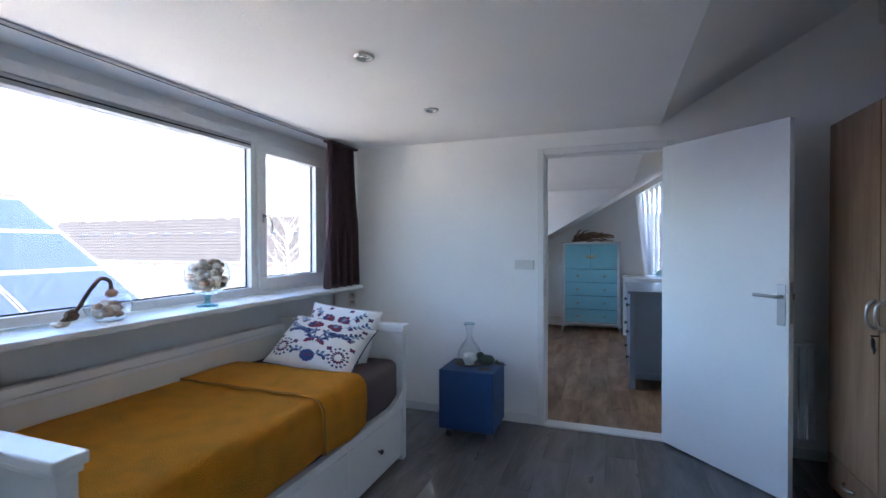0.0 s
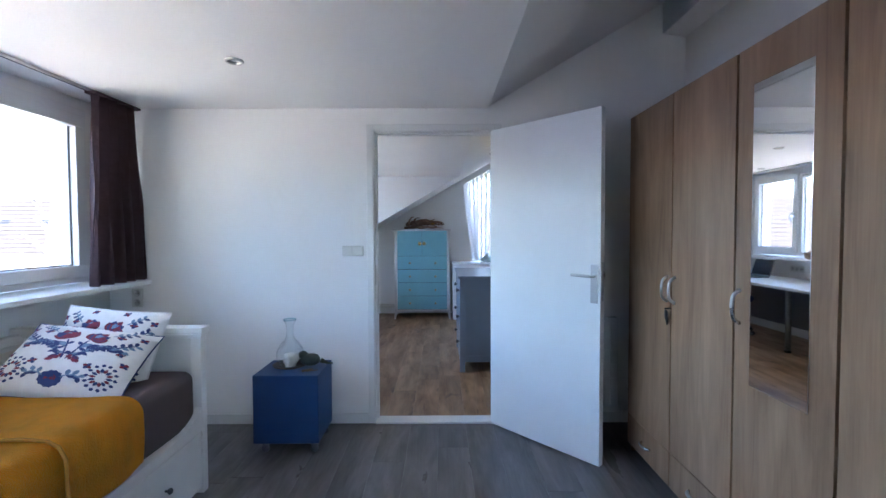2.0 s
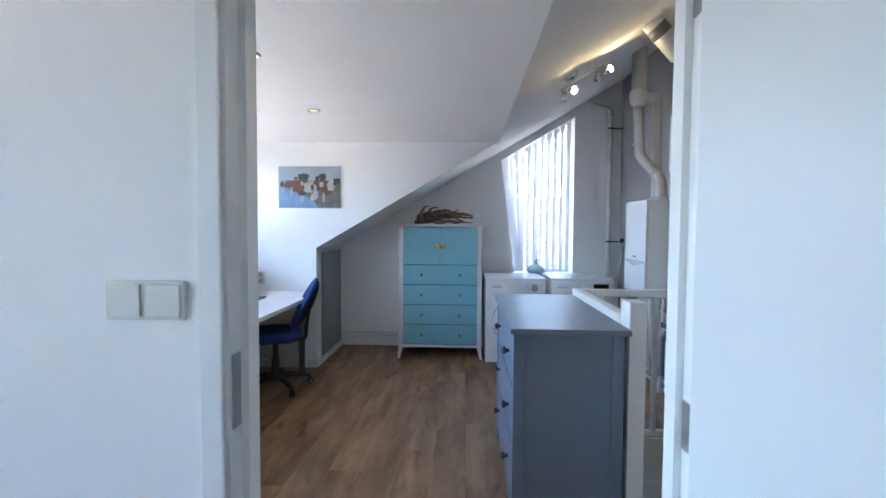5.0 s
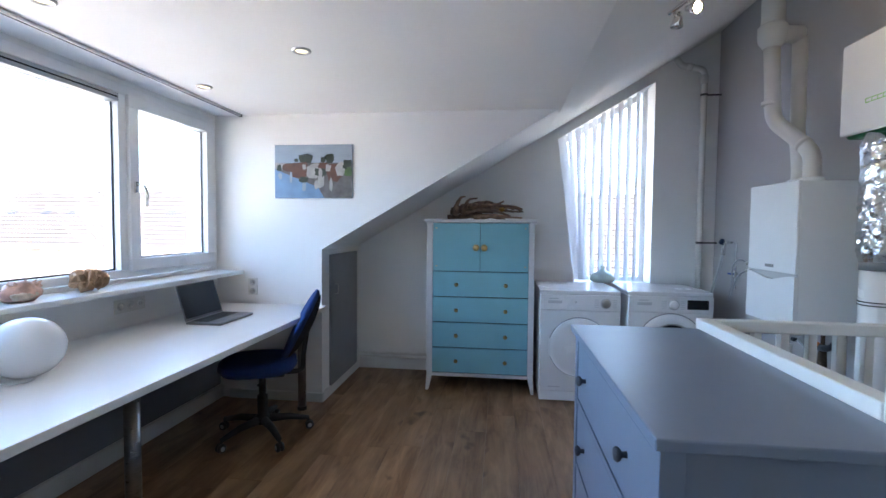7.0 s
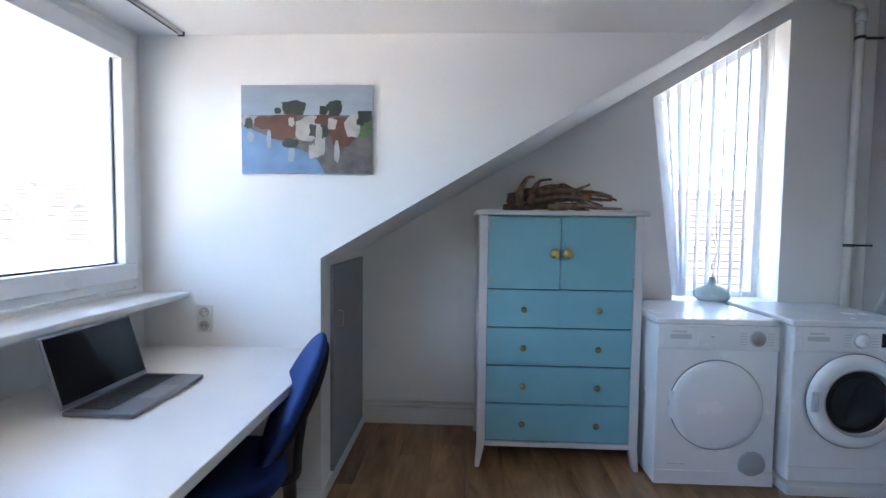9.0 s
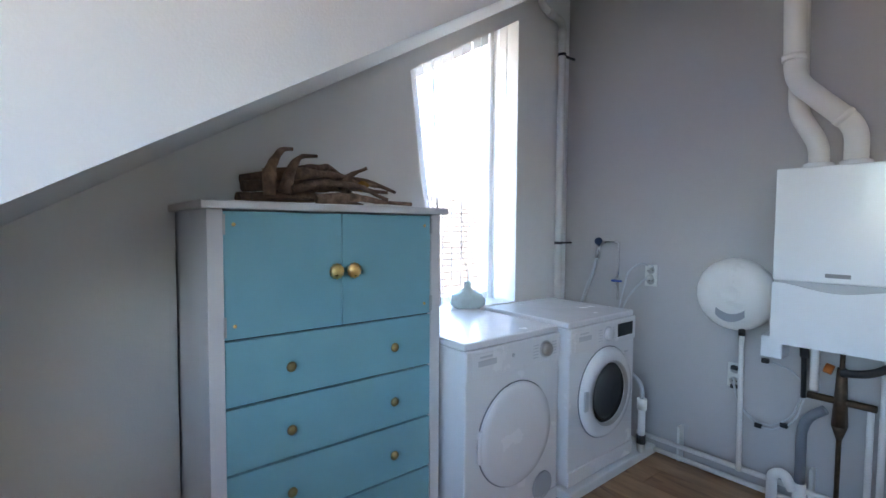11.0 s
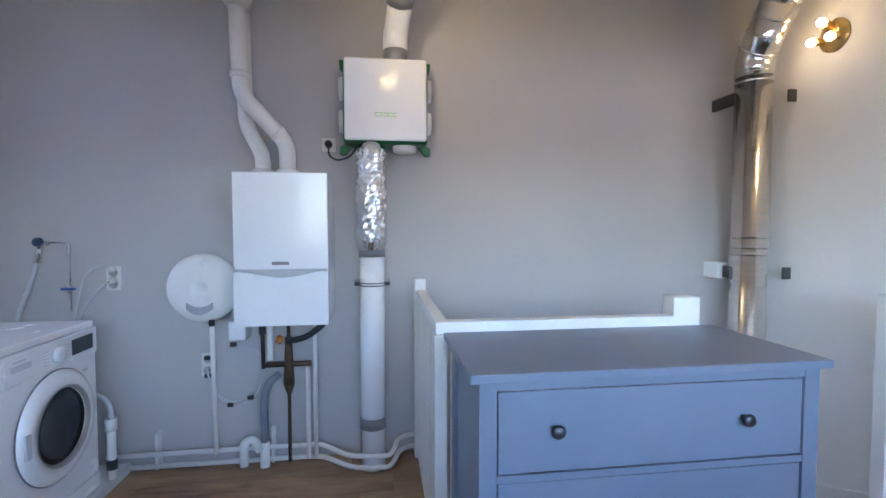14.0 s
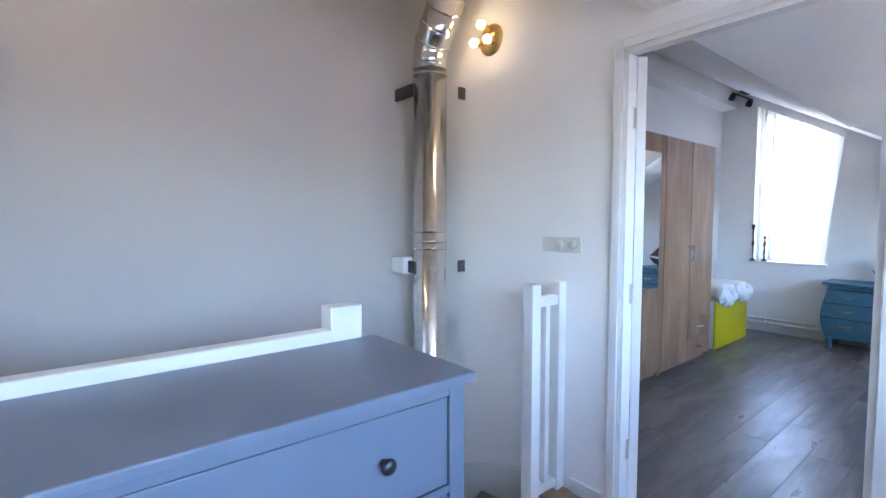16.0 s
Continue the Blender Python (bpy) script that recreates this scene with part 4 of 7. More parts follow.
    # long blue plumes sweeping out to both sides
    for q in range(2):
        for k in range(7):
            t_ = k / 6
            u_, v_ = 0.10 + (0.46 + 0.14 * q) * t_, -0.10 + 0.22 * q + (0.34 - 0.26 * q) * math.sin(t_ * 2.2)
            petal("teal" if (k + q) % 2 else "navy", u_, v_, 0.75 - 0.9 * t_, 0.17 - 0.012 * k, 0.030)
            petal("navy", u_, v_, -0.55 - 0.5 * t_, 0.13 - 0.012 * k, 0.022)
    # small flower on the axis with leaves beside it
    for k in range(6):
        petal("navy", 0.0, -0.66, k * 1.047 + 0.3, 0.15, 0.055)
        petal("red", 0.0, -0.66, k * 1.047 + 0.8, 0.075, 0.024)
    vine("teal", [(0.12, -0.62), (0.20, -0.56), (0.28, -0.54), (0.36, -0.57)], 0.11, 0.024, 1)
    for k in range(5):
        petal("red", 0.04 + 0.03 * k, -0.18 - 0.03 * (k % 2), 1.2 - 0.5 * k, 0.10, 0.026)
    # round wreath in each lower corner
    for k in range(14):
        an = k * 2 * math.pi / 14
        petal("navy", 0.66 + 0.17 * math.cos(an), -0.50 + 0.24 * math.sin(an), an, 0.060, 0.020)
        petal("red" if k % 2 else "navy", 0.66 + 0.07 * math.cos(an), -0.50 + 0.10 * math.sin(an), an, 0.085, 0.018)
    # sprigs and buds up the sides
    vine("navy", [(0.50, 0.12), (0.58, 0.22), (0.66, 0.30), (0.74, 0.36), (0.82, 0.44)], 0.10, 0.022, 1)
    vine("teal", [(0.42, 0.55), (0.50, 0.62), (0.58, 0.68), (0.66, 0.76)], 0.09, 0.020, 1)
    for u_, v_ in ((0.56, 0.56), (0.72, 0.12), (0.86, 0.66), (0.40, -0.30), (0.86, -0.12), (0.30, 0.86)):
        for k in range(4):
            petal("red" if k % 2 else "navy", u_, v_, k * 1.5 + u_ * 3, 0.065, 0.020)
    for col, mt in (("navy", E_NAVY), ("red", E_RED), ("teal", E_TEAL)):
        part("embroidery", moved(layers[col], m), mt, c, {"navy": "navy embroidered leaves", "red": "crimson embroidered flowers", "teal": "blue-green embroidered sprigs"}[col])["kind"] = "stuff"
    edge = [surf(u, v, -1) * 1.004 for u, v in [(-1 + 2 * i / 14, -1) for i in range(14)] + [(1, -1 + 2 * i / 14) for i in range(14)] + [(1 - 2 * i / 14, 1) for i in range(14)] + [(-1, 1 - 2 * i / 14) for i in range(15)]]
    part("piping", moved(tube(edge, 0.0035, 6, False), m), E_NAVY if "leaning" in label else CUSH, c)
    return c


cushion(pose(-1.43, 3.185, 0.775, -26, 4, -4), "white cushion with red and navy flowers against the bed end", 0.54, 0.42)
cushion(pose(-1.42, 2.985, 0.765, -54, 7, 2), "white cushion with red and navy flowers leaning on another", 0.58, 0.40)


# curtain
def curtain_f(u, v):
    z = 2.19 - (2.19 - 1.035) * v
    spread = 1.0 + 0.37 * v
    y = 3.70 + 0.40 * (u * spread) - 0.06 * v
    a = u * 2 * math.pi * 5
    depth = 0.034 + 0.016 * v
    return Vector((-1.85 + depth * math.sin(a + 0.5 * math.sin(3 * v + u * 5)) + 0.012 * noise.noise(Vector((u * 9, v * 3, 0))), min(y + 0.008 * math.sin(a * 2 + v * 2), 4.150), z))


cu = thing("curtain", (-1.85, 3.9, 1.03), "dark aubergine curtain gathered at the window's end", "curtain")
part("cloth", sheet(curtain_f, 150, 24, 0.003), CURTAIN, cu)
part("heading_tape", box(-1.885, -1.815, 3.70, 4.11, 2.185, 2.199), CURTAIN, cu)

# sill ornaments
CLEAR = glass_mat("clear_glass", (0.985, 0.992, 0.992), ior=1.4, edge=0.8)
AQUA = glass_mat("aqua_glass", (0.55, 0.80, 0.85), ior=1.5)
SHELL = mat("pale_shell", (0.66, 0.56, 0.44), 0.55, vary=0.3, scale=30, bump=0.3, bscale=80, random_tone=0.25)
SHELL2 = mat("brown_shell", (0.36, 0.22, 0.14), 0.55, vary=0.4, scale=25, bump=0.3, bscale=80, random_tone=0.2)
ROPE = mat("rope_bark", (0.16, 0.10, 0.06), 0.9, vary=0.4, scale=40, bump=0.6, bscale=120)
gx, gy, gz = -1.94, 2.63, 1.03
gob = thing("glass_goblet", (gx, gy, gz), "large footed aqua glass goblet on the window sill", "goblet")
part("foot", lathe([(0.0, 0.0), (0.058, 0.0), (0.058, 0.006), (0.02, 0.016), (0.014, 0.03), (0.014, 0.05), (0.022, 0.062), (0.0, 0.066)], (gx, gy, gz)), AQUA, gob)
part("bowl", lathe([(0.0, 0.066), (0.05, 0.070), (0.104, 0.105), (0.122, 0.15), (0.121, 0.20), (0.102, 0.255), (0.099, 0.255), (0.118, 0.20), (0.119, 0.15), (0.101, 0.108), (0.048, 0.074), (0, 0.07)], (gx, gy, gz)), CLEAR, gob)
random.seed(5)
for i in range(120):
    a, z = random.uniform(0, 6.28), random.uniform(0.10, 0.262)
    rim = 0.106 * math.sqrt(max(0.10, 1 - ((z - 0.172) / 0.105) ** 2))
    r = random.uniform(0.35, 1) ** 0.5 * (rim - 0.012)
    s = random.uniform(0.018, 0.032)
    solid("sea_shell", lumpy((gx + r * math.cos(a), gy + r * math.sin(a), gz + z), (s, s * 0.8, s * 0.6), i, 0.28, 1.4, 2), SHELL if i % 3 else SHELL2, "small weathered sea shell heaped in the glass goblet", "shell", "shells in the goblet")
bx_, by_ = -1.965, 2.085
bowl = thing("glass_bowl", (bx_, by_, gz), "round clear glass bowl with shells on the window sill", "bowl")
part("bowl_glass", lathe([(0, 0), (0.05, 0.0), (0.085, 0.03), (0.098, 0.07), (0.085, 0.115), (0.083, 0.115), (0.096, 0.07), (0.083, 0.033), (0.048, 0.004), (0, 0.004)], (bx_, by_, gz)), CLEAR, bowl)
for i in range(26):
    a, r = random.uniform(0, 6.28), random.uniform(0, 1) ** 0.6 * 0.055
    s = random.uniform(0.018, 0.03)
    solid("sea_shell", lumpy((bx_ + r * math.cos(a), by_ + r * math.sin(a), gz + 0.03 + random.uniform(0, 0.05)), (s, s, s * 0.7), 50 + i, 0.28, 1.4, 2), SHELL if i % 2 else SHELL2, "weathered sea shell in the round glass bowl", "shell", "shells in the bowl")
ro = thing("driftwood_ornament", (-1.985, 1.95, gz), "twisted rope-wound driftwood ornament on the window sill", "ornament")
part("stem", tube(arc([(-1.985, 1.90, gz + 0.02), (-1.97, 1.95, gz + 0.06), (-1.96, 2.00, gz + 0.15), (-1.955, 2.045, gz + 0.205), (-1.95, 2.085, gz + 0.19), (-1.95, 2.09, gz + 0.145)], 0.04), 0.0095, 10), ROPE, ro)
part("base_stone", lumpy((-1.985, 1.895, gz + 0.012), (0.035, 0.03, 0.013), 71, 0.3), SHELL, ro)
part("knot", lumpy((-1.975, 1.935, gz + 0.045), (0.022, 0.028, 0.024), 72, 0.4), ROPE, ro)
part("hanging_shell", lumpy((-1.95, 2.09, gz + 0.13), (0.025, 0.028, 0.02), 73, 0.4), SHELL2, ro)

# blue cube on castors
cb_ = thing("cube_table", (-0.71, 3.84, 0), "dark blue painted cube side table on small castors", "side table")
part("body", box(-0.917, -0.52, 3.69, 4.045, 0.07, 0.488, 0.004), BLUE_CUBE, cb_)
for x in (-0.87, -0.57):
    for y in (3.735, 3.995):
        cs = part("castor", joined(tube([(x, y, 0.075), (x, y, 0.045)], 0.008, 8), lathe([(0, -0.011), (0.022, -0.011), (0.025, -0.006), (0.025, 0.006), (0.022, 0.011), (0, 0.011)], (x + 0.012, y, 0.025), (0, 1, 0), 16)), mat("castor_grey", (0.09, 0.09, 0.10), 0.4), cb_)
px_, py_, pz_ = -0.745, 3.875, 0.488
part_plate = thing("wooden_plate", (px_, py_, pz_), "round dark wooden plate under the glass carafe", "plate")
part("dish", lathe([(0, 0.0), (0.06, 0.0), (0.105, 0.014), (0.11, 0.022), (0.105, 0.022), (0.06, 0.009), (0, 0.009)], (px_, py_, pz_)), wood("dark_plate_wood", (0.05, 0.028, 0.018), (0.13, 0.075, 0.045), 0.5, 0, knots=False), part_plate)
cf = thing("glass_carafe", (px_, py_, pz_ + 0.009), "tall clear glass carafe turned as a bell over a shell", "carafe")
outer = [(0.068, 0.002), (0.084, 0.035), (0.088, 0.065), (0.080, 0.105), (0.056, 0.142), (0.032, 0.168), (0.023, 0.195), (0.021, 0.225), (0.026, 0.262), (0.040, 0.292)]
part("bottle", lathe(outer + [(0.037, 0.292)] + [(max(0.001, p[0] - 0.0025), p[1]) for p in reversed(outer)] + [outer[0]], (px_, py_, pz_ + 0.014)), CLEAR, cf)
part("lip", lathe([(0.038, 0.291), (0.042, 0.294), (0.038, 0.297), (0.036, 0.294), (0.038, 0.291)], (px_, py_, pz_ + 0.014)), AQUA, cf)
solid("white_shell", lumpy((px_ + 0.005, py_ - 0.01, pz_ + 0.052), (0.045, 0.042, 0.045), 81, 0.55, 1.8), mat("chalk_white_shell", (0.75, 0.73, 0.70), 0.7, vary=0.1, bump=0.4, bscale=60), "chalk white ridged shell inside the carafe", "shell")
# bird figurine, reduced to plain rounded lumps with a tail
figurine = thing("bird_figurine", (px_ + 0.12, py_ + 0.0, pz_), "dark green bird figurine simplified to rounded lumps, on the cube", "seed pod")
part("figurine", joined(lumpy((px_ + 0.125, py_ + 0.01, pz_ + 0.046), (0.066, 0.042, 0.040), 91, 0.10), lumpy((px_ + 0.082, py_ + 0.005, pz_ + 0.078), (0.030, 0.026, 0.026), 92, 0.08)), mat("dark_olive_figurine", (0.035, 0.045, 0.03), 0.6, vary=0.3, scale=30), figurine)
part("tail", tube([(px_ + 0.19, py_ + 0.03, pz_ + 0.035), (px_ + 0.23, py_ + 0.05, pz_ + 0.012), (px_ + 0.26, py_ + 0.06, pz_ + 0.008)], [0.016, 0.007, 0.004], 8), mat("olive_tail", (0.05, 0.06, 0.035), 0.7), figurine)
for i, (dx, dy, a) in enumerate(((0.10, -0.10, 0.5), (0.11, -0.12, 0.7), (0.13, -0.11, 0.3))):
    solid("twig", tube([(px_ + dx, py_ + dy, pz_ + 0.006), (px_ + dx + 0.07 * math.cos(a), py_ + dy + 0.07 * math.sin(a), pz_ + 0.007)], [0.005, 0.003], 6), ROPE, "short thin twig lying on the blue cube", "twig", "twigs on the cube")

# wardrobe units
HANDLE = mat("satin_nickel", (0.62, 0.62, 0.62), 0.28, 1.0)


def bow_handle(x, y, z, vertical=True, ln=0.13):
    if vertical:
        pts = [(x, y, z - ln / 2), (x - 0.028, y, z - ln * 0.36), (x - 0.034, y, z), (x - 0.028, y, z + ln * 0.36), (x, y, z + ln / 2)]
    else:
        pts = [(x, y - ln / 2, z), (x - 0.022, y - ln * 0.36, z), (x - 0.028, y, z), (x - 0.022, y + ln * 0.36, z), (x, y + ln / 2, z)]
    return tube(arc(pts, 0.03, 4), 0.0075, 8)


WXF, WTOP = 1.38, 2.035


def wardrobe_unit(y0, y1, label):
    w = thing("wardrobe", (1.65, (y0 + y1) / 2, 0), label, "wardrobe", "oak wardrobe units")
    c = bmesh.new()
    bm_box(c, WXF + 0.020, XR - 0.01, y0, y0 + 0.016, 0, WTOP)
    bm_box(c, WXF + 0.020, XR - 0.01, y1 - 0.016, y1, 0, WTOP)
    bm_box(c, WXF + 0.020, XR - 0.01, y0 + 0.016, y1 - 0.016, WTOP - 0.016, WTOP)
    bm_box(c, WXF + 0.05, XR - 0.01, y0 + 0.016, y1 - 0.016, 0.0, 0.06)
    bm_box(c, XR - 0.02, XR - 0.01, y0 + 0.016, y1 - 0.016, 0.06, WTOP - 0.016)
    part("carcass", c, WARD_OAK, w)
    return w


def wdoor(w, y0, y1, z0, z1, hy=None, hz=1.06, drawer=False):
    d = part("drawer_front" if drawer else "door", box(WXF, WXF + 0.018, y0 + 0.0038, y1 - 0.0038, z0, z1, 0.0015), WARD_OAK, w)
    if drawer:
        part("handle", bow_handle(WXF, (y0 + y1) / 2, (z0 + z1) / 2, False, 0.11), HANDLE, d, "satin metal bow handle")
    elif hy:
        part("handle", bow_handle(WXF, hy, hz), HANDLE, d, "satin metal bow handle")
    return d


wa = wardrobe_unit(2.72, 3.745, "tall oak-look wardrobe with two doors over drawers")
for y0, y1, hy in ((3.218, 3.745, 3.255), (2.72, 3.218, 3.18)):
    wdoor(wa, y0, y1, 0.235, WTOP, hy)
    wdoor(wa, y0, y1, 0.055, 0.230, drawer=True)
keys = part("key_bunch", joined(tube([(WXF - 0.002, 3.222, 0.965), (WXF - 0.03, 3.222, 0.965)], 0.004, 8), lumpy((WXF - 0.022, 3.222, 0.935), (0.008, 0.014, 0.028), 12, 0.3, 2, 2), lumpy((WXF - 0.018, 3.22, 0.905), (0.006, 0.010, 0.022), 13, 0.3, 2, 2)), BLACK, wa, "small key with a dark tag in the lock")
wb = wardrobe_unit(2.235, 2.715, "tall oak-look wardrobe with a narrow mirror on its door")
wd_ = wdoor(wb, 2.235, 2.715, 0.055, WTOP, 2.68, 1.06)
mir = part("mirror", box(WXF - 0.005, WXF - 0.0005, 2.335, 2.615, 0.775, 1.885, 0.001), MIRROR, wd_, "tall frameless mirror")
wc = wardrobe_unit(1.25, 2.23, "tall oak-look wardrobe with two doors over two drawers")
wdoor(wc, 1.74, 2.23, 0.055, WTOP, 1.775, 1.04)
wdoor(wc, 1.25, 1.74, 0.435, WTOP, 1.705, 1.04)
wdoor(wc, 1.25, 1.74, 0.055, 0.24, drawer=True)
wdoor(wc, 1.25, 1.74, 0.245, 0.430, drawer=True)

# radiator between the door and the wardrobe
rd = thing("radiator", (1.03, 4.11, 0.12), "white ribbed panel radiator behind the open door", "radiator")
rb = bmesh.new()
for i in range(18):
    x = 0.628 + i * 0.045
    bm_box(rb, x, x + 0.034, 4.070, 4.084, 0.16, 0.74, 0.004)
part("ribs", rb, APPLIANCE, rd)
part("panel", box(0.618, 1.448, 4.082, 4.14, 0.14, 0.76, 0.006), APPLIANCE, rd)
part("bracket", joined(box(0.72, 0.75, 4.14, YP1, 0.3, 0.6), box(1.3, 1.33, 4.14, YP1, 0.3, 0.6)), APPLIANCE, rd)

# far end of the bedroom
YEL = mat("yellow_lacquer", (0.72, 0.60, 0.01), 0.4, vary=0.04)
tb = thing("toy_chest", (1.65, 0.53, 0), "white storage bench with a bright yellow front", "storage bench")
part("body", box(1.448, 1.90, 0.10, 0.98, 0.0, 0.50, 0.004), BED_WHITE, tb)
part("front_panel", box(1.43, 1.448, 0.10, 0.98, 0.0, 0.50, 0.003), YEL, tb, "bright yellow front panel")
FUR = mat("white_fur", (0.92, 0.92, 0.92), 1.0, vary=0.04, scale=60, bump=0.6, bscale=350)


fur = soft_box(1.40, 1.915, 0.11, 0.95, 0.505, 0.66, 0.055, 0.035, 9)
for k in range(9):
    fur = joined(fur, lumpy((1.415, 0.16 + 0.092 * k, 0.535 - 0.035 * math.sin(k * 1.3)), (0.05, 0.07, 0.085), 300 + k, 0.3, 2.2))
solid("fur_throw", fur, FUR, "fluffy white fur throw over the storage bench", "throw")

TEALC = mat("petrol_blue_paint", (0.06, 0.17, 0.23), 0.5, vary=0.12, scale=12)
bc = thing("bombe_chest", (0.34, -0.15, 0), "small petrol blue bow-fronted chest of drawers on curved feet", "chest of drawers")
cx0, cx1, cy0, cy1 = -0.04, 0.72, -0.34, 0.02


def bulge(z):
    return 0.05 * math.sin(max(0, min(1, (z - 0.1) / 0.55)) * math.pi * 1.0) * (1.2 - z)


bb = bmesh.new()
rings = []
for k in range(13):
    z = 0.12 + 0.55 * k / 12
    q = bulge(z) * 1.3
    rings.append([bb.verts.new(p) for p in ((cx0 - q, cy0, z), (cx1 + q, cy0, z), (cx1 + q, cy1 + q * 0.5, z), ((cx0 + cx1) / 2, cy1 + q + 0.03, z), (cx0 - q, cy1 + q * 0.5, z))])
for a, b in zip(rings, rings[1:]):
    for i in range(5):
        bb.faces.new((a[i], a[(i + 1) % 5], b[(i + 1) % 5], b[i])).smooth = True
bb.faces.new(rings[0])
bb.faces.new(rings[-1])
bmesh.ops.recalc_face_normals(bb, faces=bb.faces)
part("body", bb, TEALC, bc, smooth=35)
part("top", prism([(cx0 - 0.05, cy0 - 0.0), (cx1 + 0.05, cy0 - 0.0), (cx1 + 0.05, cy1 + 0.04), ((cx0 + cx1) / 2, cy1 + 0.075), (cx0 - 0.05, cy1 + 0.04)], 2, 0.67, 0.70, bevel=0.006), TEALC, bc)
for z in (0.27, 0.42, 0.56):
    q = bulge(z) * 1.3
    part("drawer_gap", tube([(cx0 - q, cy1 + q * 0.5 + 0.003, z + 0.065), ((cx0 + cx1) / 2, cy1 + q + 0.033, z + 0.065), (cx1 + q, cy1 + q * 0.5 + 0.003, z + 0.065)], 0.004, 6), DARK, bc)
    for x in (cx0 + 0.16, cx1 - 0.16):
        part("drawer_pull", tube(arc([(x - 0.05, cy1 + q + 0.012, z), (x - 0.03, cy1 + q + 0.045, z - 0.01), (x + 0.03, cy1 + q + 0.045, z - 0.01), (x + 0.05, cy1 + q + 0.012, z)], 0.02), 0.006, 8), BRASS, bc)
for x, sx in ((cx0 + 0.03, -1), (cx1 - 0.03, 1)):
    for y, sy in ((cy0 + 0.03, -1), (cy1 - 0.02, 1)):
        part("foot", tube([(x, y, 0.15), (x + sx * 0.02, y + sy * 0.015, 0.08), (x, y, 0.03), (x + sx * 0.03, y + sy * 0.02, 0.0)], [0.035, 0.028, 0.018, 0.022], 10), TEALC, bc)

sh = thing("ship_model", (0.24, -0.16, 0.70), "small dark wooden sailing ship model with red-brown sails", "ship model")
HULL = mat("dark_hull", (0.03, 0.018, 0.014), 0.5, vary=0.2)


def hull_f(u, v):
    a = (u - 0.5) * 2
    w = 0.045 * (1 - abs(a) ** 2.5)
    th = (v - 0.5) * math.pi
    return Vector((0.22 + 0.20 * a, -0.16 + w * math.sin(th), 0.80 + 0.03 * a * a - 0.085 * (1 - abs(a) ** 3) * math.cos(th) ** 0.8 * (1 if abs(math.cos(th)) > 0 else 0)))


part("hull", sheet(hull_f, 20, 10, 0.006), HULL, sh)
part("keel_stand", box(0.15, 0.29, -0.19, -0.13, 0.70, 0.728, 0.004), HULL, sh)
for x, hh in ((0.16, 0.20), (0.27, 0.25)):
    part("mast", tube([(x, -0.16, 0.74), (x, -0.16, 0.79 + hh)], 0.004, 6), HULL, sh)
for pts in ([(0.28, 0.84), (0.39, 0.85), (0.28, 1.02)], [(0.17, 0.84), (0.26, 0.84), (0.26, 0.93), (0.17, 0.98)], [(0.03, 0.85), (0.15, 0.84), (0.155, 0.97)]):
    part("sail", prism(pts, 1, -0.163, -0.157), mat("red_brown_sail", (0.12, 0.05, 0.045), 0.9), sh)

FIG = mat("black_iron", (0.02, 0.02, 0.02), 0.5)
solid("slim_statuette", lathe([(0, 0), (0.03, 0), (0.03, 0.012), (0.01, 0.03), (0.018, 0.09), (0.01, 0.16), (0.022, 0.20), (0.009, 0.25), (0.018, 0.28), (0.012, 0.31), (0, 0.315)], (1.41, YB + 0.015, 0.848)), FIG, "slim black turned statuette on the bedroom sill", "statuette")
solid("slim_candlestick", lathe([(0, 0), (0.035, 0), (0.035, 0.01), (0.008, 0.03), (0.010, 0.18), (0.020, 0.21), (0.008, 0.25), (0.012, 0.38), (0.022, 0.40), (0.02, 0.44), (0, 0.44)], (1.53, YB + 0.015, 0.848)), FIG, "tall black iron candlestick on the bedroom sill", "candlestick")


hb = thing("bedroom_heating_pipes", (1.0, YB + 0.045, 0), "two white heating pipes low along the bedroom gable wall", "pipework")
for z in (0.115, 0.165):
    part("pipe", tube([(0.60, YB + 0.045, z), (1.89, YB + 0.045, z)], 0.011, 10), PIPE, hb)
for x in (0.95, 1.38):
    part("pipe_bracket", box(x - 0.008, x + 0.008, YB, YB + 0.034, 0.10, 0.18, 0.002), PIPE, hb)

# ---- study: desk side ----
LEGM = mat("dark_chromed_steel", (0.24, 0.23, 0.225), 0.3, 1.0, vary=0.1, scale=30, stretch=(1, 1, 6))
desk = thing("desk", (-1.66, 6.0, 0), "long white laminate desk on steel tube legs under the window", "desk")
part("desk_top", box(XW + 0.025, -1.205, YP2 + 0.004, YC - 0.004, 0.712, 0.745, 0.003), DESK_TOP, desk)
for y in (4.45, 6.04, 7.62):
    lg = part("leg", tube([(-1.34, y, 0.0), (-1.34, y, 0.712)], 0.029, 20), LEGM, desk)
    part("foot_cap", lathe([(0.0, 0.0), (0.034, 0.0), (0.034, 0.018), (0.030, 0.024)], (-1.34, y, 0)), BLACK, lg)
    part("top_flange", lathe([(0.05, 0.0), (0.05, -0.006), (0.03, -0.008)], (-1.34, y, 0.712)), STEEL, lg)

